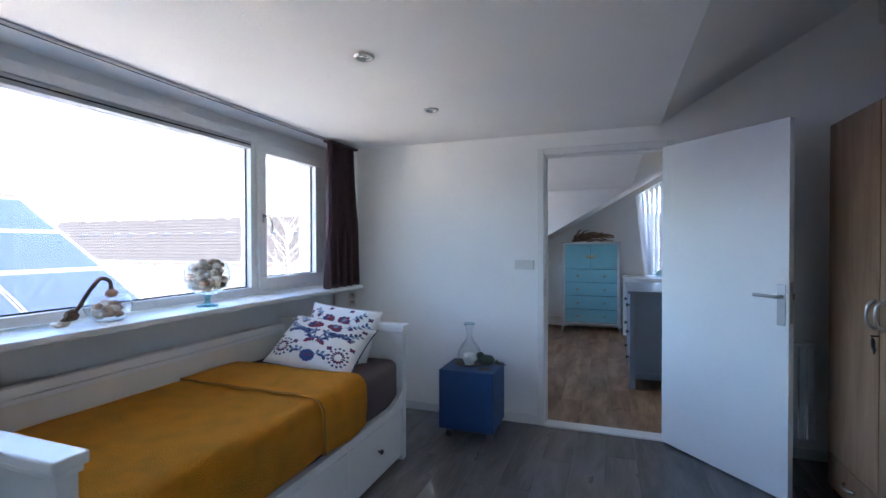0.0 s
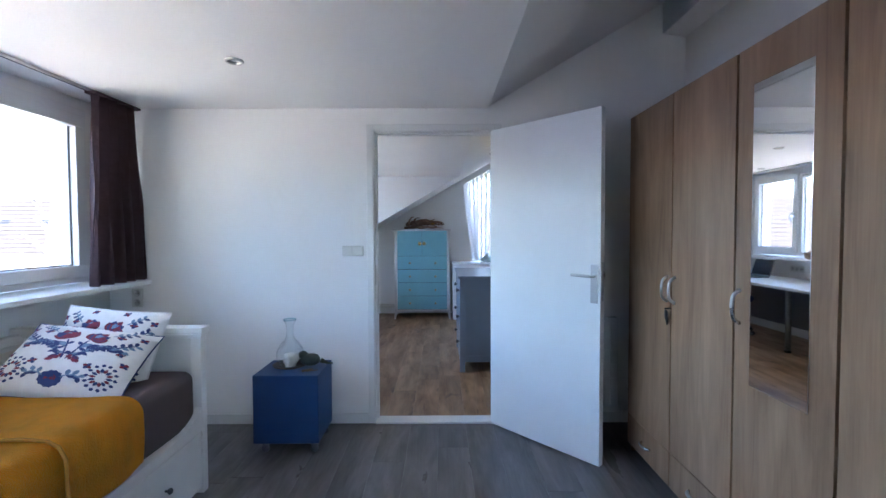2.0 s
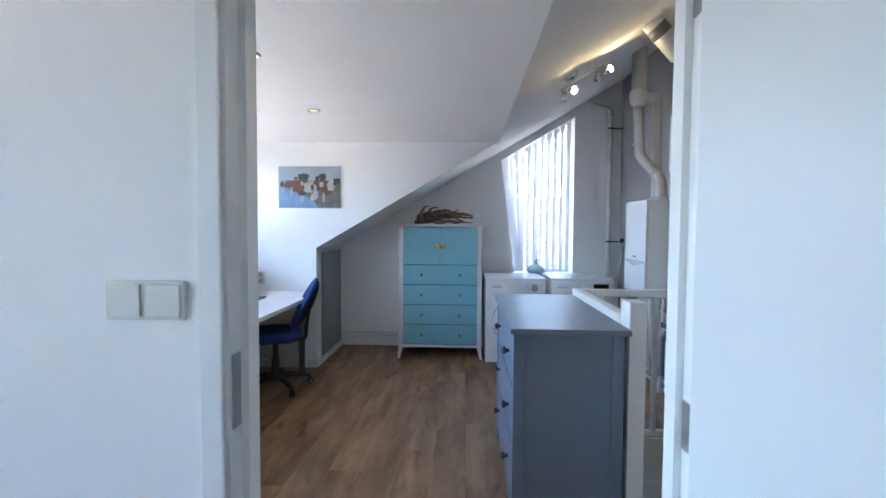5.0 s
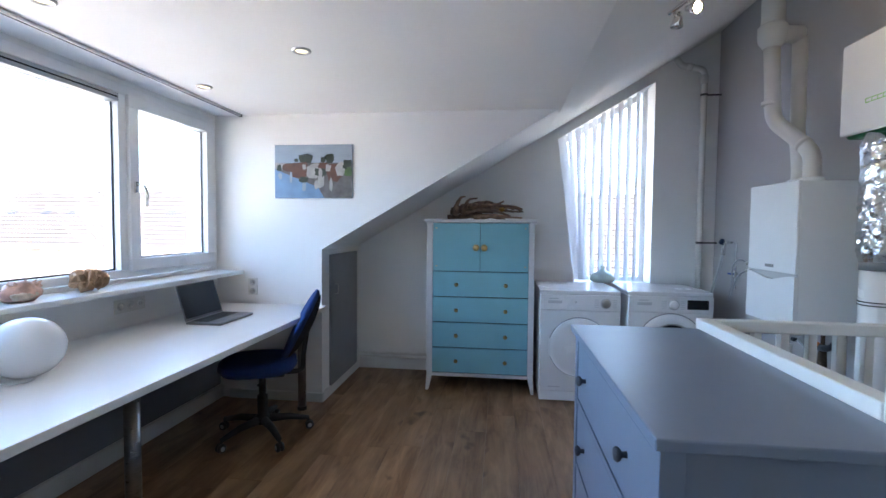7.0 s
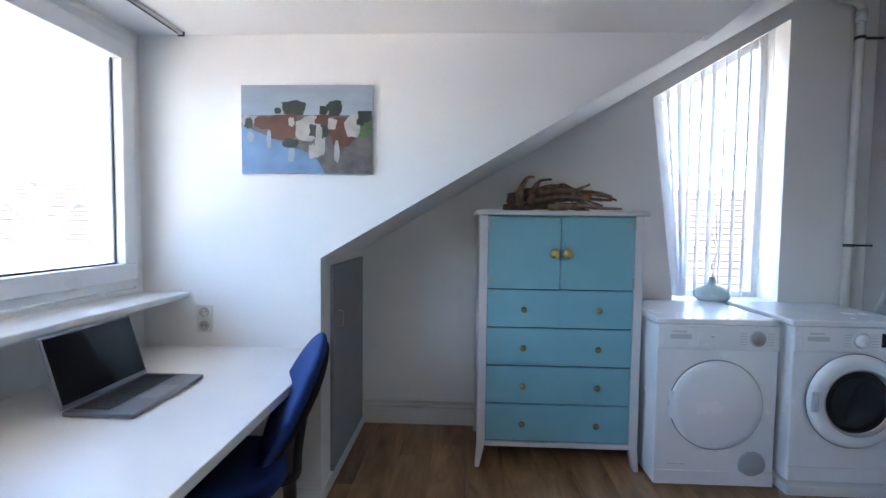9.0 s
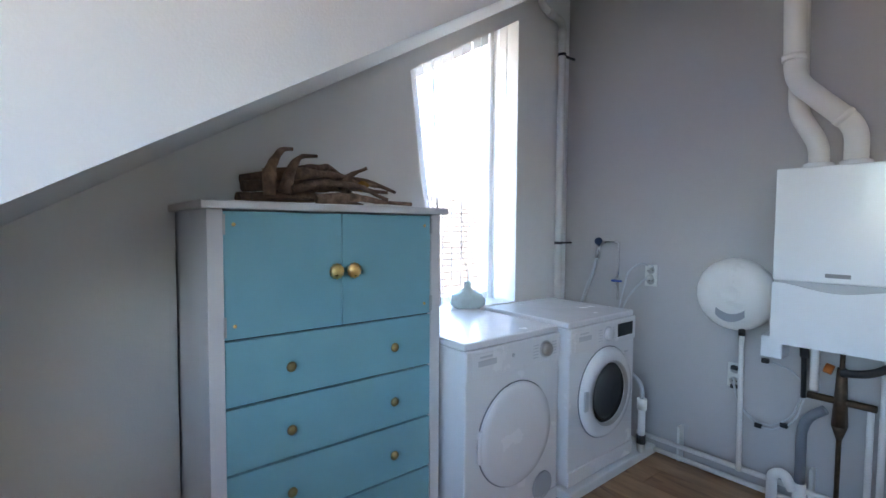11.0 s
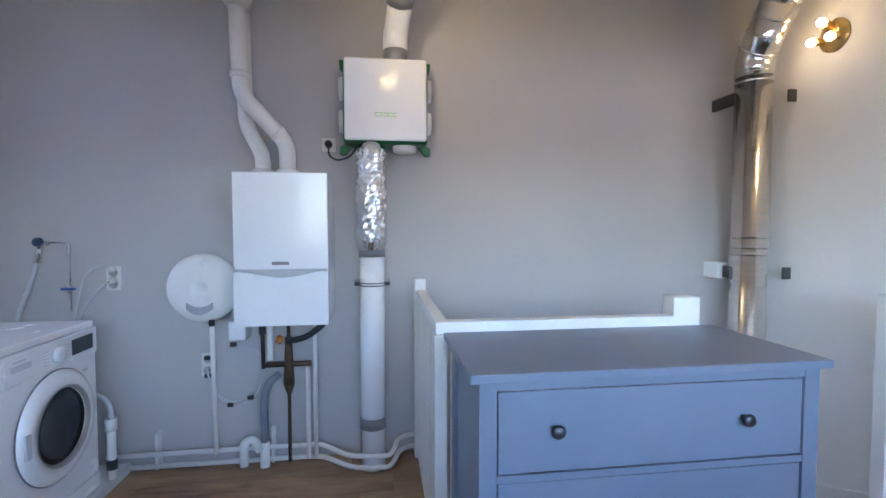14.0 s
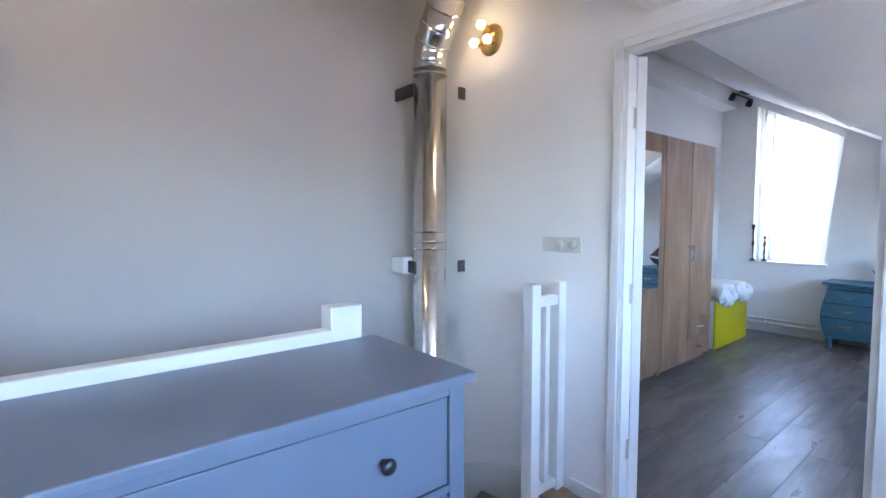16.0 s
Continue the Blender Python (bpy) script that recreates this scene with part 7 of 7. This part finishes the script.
for q in (-0.0875, 0.0875):
    part("clamp_ear", box(dx - 0.008, XR, dy + q - 0.0125, dy + q + 0.0125, 1.008, 1.027, 0.002), STEEL, du)
fo = bmesh.new()
rings = []
NS, NZ = 48, 70
for j in range(NZ + 1):
    z = 1.20 + 0.575 * j / NZ
    row = []
    for k in range(NS):
        a = 2 * math.pi * k / NS
        q = Vector((math.cos(a) * 3.0, math.sin(a) * 3.0, z * 22))
        e = min(1.0, j / 6, (NZ - j) / 6)
        r = 0.070 + e * (0.012 + 0.006 * noise.noise(q) + 0.005 * noise.noise(q * 2.3))
        row.append(fo.verts.new((dx + r * math.cos(a), dy + r * math.sin(a), z)))
    rings.append(row)
for a, b in zip(rings, rings[1:]):
    for k in range(NS):
        fo.faces.new((a[k], a[(k + 1) % NS], b[(k + 1) % NS], b[k]))
part("foil_wrap", fo, FOIL, du, "crinkled silver insulating foil")
ud = thing("roof_duct", (1.72, 6.56, 2.2), "white duct with grey tape from the ventilation unit to the roof", "duct")
part("collar", tube([(1.74, 6.56, 2.175), (1.74, 6.56, 2.27)], 0.064, 26), GTAPE, ud)
part("bend", tube(arc([(1.74, 6.56, 2.26), (1.74, 6.56, 2.34), (1.66, 6.54, 2.44), (1.55, 6.52, 2.56)], 0.06), 0.065, 26), APPLIANCE, ud)
part("upper_duct", tube([(1.62, 6.535, 2.485), (1.38, 6.49, 2.72)], 0.066, 26), APPLIANCE, ud)
for t in (0.0, 0.75):
    c0 = Vector((1.62, 6.535, 2.485)).lerp(Vector((1.38, 6.49, 2.72)), t)
    dd = (Vector((1.38, 6.49, 2.72)) - Vector((1.62, 6.535, 2.485))).normalized() * 0.035
    part("tape_band", tube([c0 - dd, c0 + dd], 0.069, 26), GTAPE, ud)

# steel chimney
FLUE = mat("polished_flue_steel", (0.72, 0.70, 0.67), 0.14, 1.0, vary=0.06, scale=8, stretch=(1, 1, 6))
ch = thing("steel_chimney", (1.745, 4.42, -2.7), "polished stainless steel chimney pipe with wall brackets", "chimney pipe")
kx_, ky_ = 1.718, 4.46
part("pipe", tube([(kx_, ky_, -2.7), (kx_, ky_, 2.22)], 0.098, 40), FLUE, ch)
part("elbow", tube(arc([(kx_, ky_, 2.20), (kx_, ky_, 2.32), (kx_ - 0.20, ky_ + 0.02, 2.56)], 0.09, 4), 0.1005, 40), FLUE, ch)
part("upper_pipe", tube([(kx_ - 0.14, ky_ + 0.014, 2.49), (kx_ - 0.34, ky_ + 0.034, 2.73)], 0.098, 40), FLUE, ch)
for z in (1.17, 1.21, 1.27, 2.17, 2.22):
    part("seam_ring", tube([(kx_, ky_, z - 0.006), (kx_, ky_, z + 0.006)], 0.1025, 40), FLUE, ch)
for t in (0.15, 0.45, 0.75):
    c0 = Vector((kx_, ky_, 2.32)).lerp(Vector((kx_ - 0.20, ky_ + 0.02, 2.56)), t)
    dd = Vector((-0.20, 0.02, 0.24)).normalized() * 0.006
    part("seam_ring", tube([c0 - dd, c0 + dd], 0.106, 40), FLUE, ch)
BRK = mat("dark_zinc", (0.12, 0.12, 0.12), 0.45, 0.9, vary=0.15)
for z in (2.085, 1.055):
    part("wall_bracket", box(kx_ + 0.02, XR, ky_ + 0.085, ky_ + 0.105, z - 0.035, z + 0.035, 0.002), BRK, ch)
    part("wall_bracket", box(kx_ - 0.090, kx_ - 0.076, YP2, YP2 + 0.05, z - 0.035, z + 0.035, 0.002), BRK, ch)
sn_ = thing("sensor_box", (1.86, 4.57, 1.06), "small white sensor box clipped to the chimney bracket", "sensor")
part("case", box(1.80, XR, 4.525, 4.60, 1.01, 1.11, 0.012, 3), APPLIANCE, sn_)
part("lens", lathe([(0.012, 0), (0.012, 0.004), (0, 0.005)], (1.80, 4.562, 1.065), (-1, 0, 0), 14), PANELG, sn_)

# ---- lamps with heads ----
BULB = glow_mat("warm_bulb", (1.0, 0.72, 0.38), 1.2)
TRACK_BULB = glow_mat("bright_warm_bulb", (1.0, 0.74, 0.36), 12.0)


def lamp_head(par, base, way, lit):
    w = Vector(way).normalized()
    p = Vector(base)
    hd = part("lamp_head", lathe([(0.008, -0.03), (0.014, -0.028), (0.02, 0.0), (0.028, 0.035), (0.026, 0.036), (0.018, 0.004), (0, 0.002)], p, w, 20), CHROME, par)
    part("bulb", lathe([(0, 0.004), (0.016, 0.006), (0.022, 0.026), (0.018, 0.036), (0, 0.041)], p, w, 16), TRACK_BULB if lit else CHROME, hd)


tl_ = thing("track_light", (0.90, 6.66, 2.42), "chrome four-headed spotlight bar on the roof slope, two heads lit", "spotlight bar")
nrm = Vector((SL, 0, -1)).normalized()


def on_roof(x, y, d):
    return Vector((x, y, roof(x))) + nrm * d


part("ceiling_plate", lathe([(0, 0), (0.062, 0), (0.062, 0.014), (0.05, 0.024), (0, 0.024)], on_roof(0.90, 6.66, 0), nrm, 30), CHROME, tl_)
pts = [on_roof(0.80, 6.67, 0.06), on_roof(0.86, 6.61, 0.06), on_roof(0.96, 6.59, 0.06), on_roof(1.05, 6.62, 0.06), on_roof(1.11, 6.67, 0.06)]
part("bar", tube(arc(pts, 0.06), 0.009, 12), CHROME, tl_)
part("stem", tube([on_roof(0.90, 6.66, 0.02), on_roof(0.91, 6.60, 0.06)], 0.012, 12), CHROME, tl_)
for p, w, lit in (((1.11, 6.67), (0.45, -0.7, 0.15), True), ((1.04, 6.65), (0.1, 0.4, -1), False), ((0.86, 6.615), (0.35, -0.7, -0.25), True), ((0.82, 6.67), (-0.1, 0.1, -1), False)):
    q = on_roof(p[0], p[1], 0.10)
    part("swivel", tube([on_roof(p[0], p[1], 0.06), q], 0.006, 8), CHROME, tl_)
    lamp_head(tl_, q, w, lit)

wl = thing("wall_light", (1.41, YP2, 2.34), "round brass wall lamp with three lit bulbs", "wall lamp")
part("back_plate", lathe([(0, 0), (0.085, 0), (0.085, 0.008), (0.06, 0.022), (0.02, 0.034), (0, 0.036)], (1.41, YP2, 2.335), (0, 1, 0), 36), BRASS, wl)
for dx_, dz_ in ((-0.035, -0.02), (0.04, -0.015), (0.0, 0.045)):
    q = Vector((1.41 + dx_, YP2 + 0.02, 2.335 + dz_))
    w = Vector((dx_ * 6, 1, dz_ * 6)).normalized()
    hd = part("lamp_head", lathe([(0.016, 0), (0.02, 0.03), (0.024, 0.055), (0.022, 0.056), (0, 0.03)], q, w, 16), BRASS, wl)
    part("bulb", lathe([(0, 0.03), (0.018, 0.05), (0.023, 0.068), (0.016, 0.085), (0, 0.09)], q, w, 16), BULB, hd)

tl2 = thing("spotlight_fitting", (1.55, -0.10, 2.80), "dark chrome two-headed spotlight under the bedroom roof, unlit", "spotlight")
part("ceiling_plate", lathe([(0, 0), (0.055, 0), (0.055, 0.014), (0, 0.02)], on_roof(1.60, -0.10, 0), nrm, 24), BRK, tl2)
part("bar", tube([on_roof(1.50, -0.14, 0.05), on_roof(1.70, -0.06, 0.05)], 0.008, 10), BRK, tl2)
for x, y in ((1.52, -0.13), (1.68, -0.07)):
    part("lamp_head", lathe([(0.01, 0), (0.03, 0.02), (0.034, 0.08), (0.028, 0.08), (0, 0.05)], on_roof(x, y, 0.05), (0.2, 0.4, -1), 16), BRK, tl2)

# ---- grey chest of drawers ----
gc = thing("grey_chest", (0.66, 5.86, 0), "blue-grey painted wooden chest of drawers with dark knobs", "chest of drawers")
gx0, gx1, gy0, gy1 = 0.388, 0.90, 5.325, 6.415
part("top", box(gx0, gx1 - 0.0, gy0, gy1, 0.922, 0.948, 0.004), GREY_FURN, gc)
ix0, ix1, iy0, iy1 = gx0 + 0.018, gx1 - 0.02, gy0 + 0.028, gy1 - 0.028
for y in (iy0, iy1 - 0.05):
    for x in (ix0, ix1 - 0.05):
        part("post", box(x, x + 0.05, y, y + 0.05, 0.0, 0.922, 0.002), GREY_FURN, gc)
    part("side_panel", box(ix0 + 0.05, ix1 - 0.05, y + 0.015, y + 0.035, 0.12, 0.922), GREY_FURN, gc)
    part("side_rail", box(ix0 + 0.05, ix1 - 0.05, y + 0.006, y + 0.044, 0.86, 0.922), GREY_FURN, gc)
    part("side_rail", box(ix0 + 0.05, ix1 - 0.05, y + 0.006, y + 0.044, 0.10, 0.16), GREY_FURN, gc)
part("back_panel", box(ix1 - 0.01, ix1 - 0.002, iy0 + 0.05, iy1 - 0.05, 0.12, 0.922), GREY_FURN, gc)
part("carcass", box(ix0 + 0.022, ix1 - 0.012, iy0 + 0.05, iy1 - 0.05, 0.11, 0.915), DARK, gc)
for z0_, z1_ in ((0.895, 0.922), (0.635, 0.655), (0.365, 0.385), (0.08, 0.125)):
    part("front_rail", box(ix0 + 0.002, ix0 + 0.022, iy0 + 0.05, iy1 - 0.05, z0_, z1_), GREY_FURN, gc)
for z0_, z1_ in ((0.659, 0.891), (0.389, 0.631), (0.129, 0.361)):
    d = part("drawer", box(ix0 + 0.004, ix0 + 0.022, iy0 + 0.054, iy1 - 0.054, z0_, z1_, 0.003), GREY_FURN, gc)
    for ky in (5.60, 6.17):
        part("knob", lathe([(0.009, 0), (0.008, 0.012), (0.017, 0.018), (0.020, 0.026), (0.015, 0.033), (0, 0.035)], (ix0 + 0.004, ky, z0_ + 0.122), (-1, 0, 0), 20), mat("gunmetal_knob", (0.10, 0.10, 0.11), 0.35, 0.9), d, "dark gunmetal knob")

gc.scale = (1, 1, 0.985)

# ---- outside ----
GZ = -5.6
GROUND = mat("pavement_and_lawn", (0.42, 0.36, 0.29), 0.95, vary=0.3, scale=0.15)
structure("ground", box(-900, 900, -900, 900, GZ - 0.3, GZ), GROUND, "paved and grassy ground between the houses", "ground")
TILE = mat("dark_roof_tile", (0.075, 0.062, 0.054), 0.9, spec=0.2, vary=0.3, scale=3.0, bump=0.3, bscale=12)
BRICK = mat("brown_brick", (0.32, 0.25, 0.20), 0.9, vary=0.2, scale=4)
SKYL = mat("roof_window_glass", (0.02, 0.028, 0.04), 0.25, spec=0.12)
NET = mat("curtained_window_glass", (0.30, 0.31, 0.32), 0.2, vary=0.2, scale=1.5)
WFR = mat("white_facade_frame", (0.35, 0.35, 0.34), 0.5)
SOLAR = mat("solar_panel_blue", (0.03, 0.036, 0.085), 0.15, vary=0.1)


def tiled_roof(par, x0, z0, x1, z1, y0, y1, n, mt, axis=0):
    """Courses of tiles as low overlapping strips, from the eave up to the ridge."""
    for i in range(n):
        a, b_ = i / n, (i + 1) / n
        xa, xb, za, zb = x0 + (x1 - x0) * a, x0 + (x1 - x0) * b_, z0 + (z1 - z0) * a, z0 + (z1 - z0) * b_
        pr = [(xa, za + 0.05), (xb, zb + 0.01), (xb, zb - 0.12), (xa, za - 0.08)]
        if axis == 0:
            part("tile_course", prism(pr, 1, y0, y1), mt, par)
        else:
            part("tile_course", prism(pr, 0, y0, y1), mt, par)


def row_house(x, y0, y1, ze, zr, depth, label):
    h = thing("terraced_house", (x - depth / 2, (y0 + y1) / 2, GZ), label, "house", "row of houses opposite")
    part("wall", prism([(x, GZ), (x, ze), (x - depth / 2, zr), (x - depth, ze), (x - depth, GZ)], 1, y0, y1), BRICK, h)
    tiled_roof(h, x + 0.45, ze - 0.15, x - depth / 2, zr, y0, y1, 14, TILE)
    tiled_roof(h, x - depth - 0.45, ze - 0.15, x - depth / 2, zr, y0, y1, 4, TILE)
    part("gutter", box(x + 0.42, x + 0.60, y0, y1, ze - 0.28, ze - 0.12), WFR, h)
    s = (zr - ze) / (depth / 2)
    for k, fy in enumerate((0.25, 0.68)):
        yc = y0 + (y1 - y0) * fy
        xa, xb = x - depth * 0.16, x - depth * 0.30
        za, zb = ze + s * depth * 0.16 + 0.10, ze + s * depth * 0.30 + 0.10
        rw = part("roof_window", prism([(xa, za), (xb, zb), (xb, zb + 0.06), (xa, za + 0.06)], 1, yc - 0.5, yc + 0.5), WFR, h)
        part("pane", prism([(xa - 0.08, za + 0.066 + 0.08 * s), (xb + 0.08, zb + 0.066 - 0.08 * s), (xb + 0.08, zb + 0.08 - 0.08 * s), (xa - 0.08, za + 0.08 + 0.08 * s)], 1, yc - 0.42, yc + 0.42), SKYL, rw)
    for fy in (0.2, 0.7):
        for z in (ze - 1.7, ze - 4.4):
            yc = y0 + (y1 - y0) * fy
            wf = part("window", box(x, x + 0.05, yc - 0.8, yc + 0.8, z, z + 1.3), WFR, h)
            part("pane", box(x + 0.05, x + 0.06, yc - 0.7, yc + 0.7, z + 0.08, z + 1.22), NET, wf)
    part("chimney_stack", box(x - depth / 2 - 0.3, x - depth / 2 + 0.3, y1 - 0.7, y1 - 0.1, zr - 0.3, zr + 0.25), BRICK, h)
    return h


for i in range(11):
    rh = row_house(0.0, -3.1, 3.1, -0.4, 4.6, 9.0, "brick terraced house with a tiled roof and roof windows")
    rh.location = (-70.6 + i * 6.2, 44.5, GZ)
    rh.rotation_euler = (0, 0, -math.pi / 2)

# nearer house whose roof carries solar panels
sh_ = thing("solar_house", (-12, 1.0, GZ), "house with dark blue solar panels on its tiled roof", "house")
# walls hidden below the sill; pale colour chosen to bounce sunlight indoors
part("wall", prism([(-7.2, GZ), (-7.2, -0.15), (-11.7, 2.37), (-16.2, -0.15), (-16.2, GZ)], 1, -8.0, 6.3), mat("pale_bounce_wall", (0.80, 0.70, 0.58), 0.9, vary=0.05), sh_, "unseen walls coloured pale to bounce sunlight")
tiled_roof(sh_, -6.8, -0.206, -11.7, 2.538, -8.2, 6.62, 16, TILE)
tiled_roof(sh_, -16.6, -0.206, -11.7, 2.538, -8.2, 6.62, 4, TILE)
# white board added to lighten the tile ends, which lie in shade
part("verge_brightener", prism([(-6.8, -0.13), (-11.7, 2.614), (-11.7, 2.40), (-6.8, -0.34)], 1, 6.622, 6.65), mat("verge_brightener_white", (0.85, 0.85, 0.84), 0.5), sh_)
sl_ = -0.56
for r in range(3):
    for c in range(6):
        xa, xb = -7.40 - r * 1.22, -7.40 - r * 1.22 - 1.17
        y1_ = 6.52 - c * 1.75
        za, zb = -0.206 + sl_ * (xa + 6.8) + 0.10, -0.206 + sl_ * (xb + 6.8) + 0.10
        pn = part("solar_panel", prism([(xa, za), (xb, zb), (xb, zb + 0.04), (xa, za + 0.04)], 1, y1_ - 1.71, y1_), WFR, sh_)
        part("cells", prism([(xa - 0.03, za + 0.044 + sl_ * -0.03), (xb + 0.03, zb + 0.044 + sl_ * 0.03), (xb + 0.03, zb + 0.05 + sl_ * 0.03), (xa - 0.03, za + 0.05 + sl_ * -0.03)], 1, y1_ - 1.69, y1_ - 0.02), SOLAR, pn)

# house beyond the front gable window
gh = thing("gable_house", (4, 24, GZ), "brick house with a grey-brown tiled roof beyond the gable window", "house")
part("wall", prism([(19.5, GZ), (19.5, -0.8), (24, 2.6), (28.5, -0.8), (28.5, GZ)], 0, -4.0, 14.0), BRICK, gh)
tiled_roof(gh, 19.0, -1.0, 24.0, 2.75, -4.2, 14.2, 18, TILE, axis=1)
for x in (1.0, 4.5, 8.0):
    wf = part("window", box(x - 0.7, x + 0.7, 19.45, 19.5, -3.2, -1.6), WFR, gh)
    part("pane", box(x - 0.62, x + 0.62, 19.43, 19.45, -3.1, -1.7), SKYL, wf)

# bare tree in front of the row
tr = thing("bare_tree", (-15.0, 12.2, GZ), "small leafless tree with thin twigs between the houses", "tree")
BARK = mat("pale_bark", (0.30, 0.26, 0.22), 0.9, vary=0.3, scale=12)
random.seed(33)
trunk = tube([(-15, 12.2, GZ), (-15.05, 12.2, GZ + 2.0), (-14.95, 12.25, GZ + 4.0), (-15, 12.2, GZ + 6.4)], [0.14, 0.11, 0.08, 0.02], 8)
part("trunk", trunk, BARK, tr)
lim = bmesh.new()
for i in range(26):
    z = GZ + 2.2 + i * 0.16
    a = i * 2.4
    ln = 1.7 - 0.04 * i
    p0 = Vector((-15, 12.2, z))
    p1 = p0 + Vector((math.cos(a) * ln * 0.5, math.sin(a) * ln * 0.5, 0.5))
    p2 = p1 + Vector((math.cos(a + 0.3) * ln * 0.5, math.sin(a + 0.3) * ln * 0.5, 0.6))
    tube([p0, p1, p2], [0.03, 0.02, 0.006], 5, bm=lim)
    for k in range(6):
        q0 = p0.lerp(p2, 0.3 + 0.12 * k)
        b2 = a + random.uniform(-1.4, 1.4)
        tube([q0, q0 + Vector((math.cos(b2) * 0.4, math.sin(b2) * 0.4, 0.35 + random.uniform(0, 0.2)))], [0.010, 0.003], 4, bm=lim)
part("crown", lim, BARK, tr)

tr.location = (-20.0, 26.0, GZ)
tr.scale = (1.3, 1.3, 1.3)

# the house's own roof below the dormer windows
ow = thing("own_roof", (-3.4, 4.0, -0.5), "tiled lower roof of the house below the dormer windows", "roof", kind="structure")
tiled_roof(ow, -4.6, roof(-4.6) - 0.05, WX - 0.01, roof(WX) - 0.05, YB - 0.3, YG + 0.3, 7, mat("sandy_roof_tile", (0.36, 0.27, 0.20), 0.8, vary=0.2, scale=4))
part("wall", box(-4.3, -4.1, YB - 0.24, YG + 0.24, GZ, roof(-4.2) - 0.2), BRICK, ow)

# ---- floor planks ----
def planks(par, x0, x1, y0, y1, w, ln, material, seed, hole=None, grow=1.0):
    """Laminate planks along y in staggered rows, each an object on a shared or cut mesh."""
    rnd = random.Random(seed)
    cache = {}

    def plank_mesh(wd, lg):
        key = (round(wd, 3), round(lg, 3))
        if key not in cache:
            b = bmesh.new()
            g, cvl, z = 0.0003, 0.0009, 0.0
            lo = [(g, g), (wd - g, g), (wd - g, lg - g), (g, lg - g)]
            hi = [(g + cvl, g + cvl), (wd - g - cvl, g + cvl), (wd - g - cvl, lg - g - cvl), (g + cvl, lg - g - cvl)]
            a = [b.verts.new((p[0], p[1], -0.012)) for p in lo]
            m_ = [b.verts.new((p[0], p[1], -0.0012)) for p in lo]
            t = [b.verts.new((p[0], p[1], 0.0)) for p in hi]
            b.faces.new(t)
            for k in range(4):
                b.faces.new((a[k], a[(k + 1) % 4], m_[(k + 1) % 4], m_[k]))
                b.faces.new((m_[k], m_[(k + 1) % 4], t[(k + 1) % 4], t[k]))
            me = bpy.data.meshes.new("plank")
            b.to_mesh(me)
            b.free()
            me.materials.append(material)
            cache[key] = me
        return cache[key]
    x = x0
    while x < x1 - 0.01:
        wd = min(w, x1 - x)
        y = y0 - rnd.uniform(0.05, ln - 0.1)
        while y < y1:
            a, b_ = max(y, y0), min(y + ln, y1)
            spans = [(a, b_)]
            if hole and x + wd > hole[0] + 0.01:
                spans = [(max(a, hole[3]), b_)] if b_ > hole[3] else []
            for s, e in spans:
                if e - s > 0.03:
                    ob = new("plank", plank_mesh(wd, e - s))
                    ob.parent = par
                    ob.location = (x, s, 0)
            y += ln
        x += wd


planks(bpy.data.objects["floor_bedroom"], XK - 0.85, XR, YB, 4.215, 0.192, 1.286, GREY_PLANK, 3)
planks(bpy.data.objects["floor_study"], XW, SW[0], 4.218, YG, 0.192, 1.286, OAK_PLANK, 4)
planks(bpy.data.objects["floor_study"], SW[0], XR, SW[3] + 0.02, YG, 0.192, 1.286, OAK_PLANK, 5)
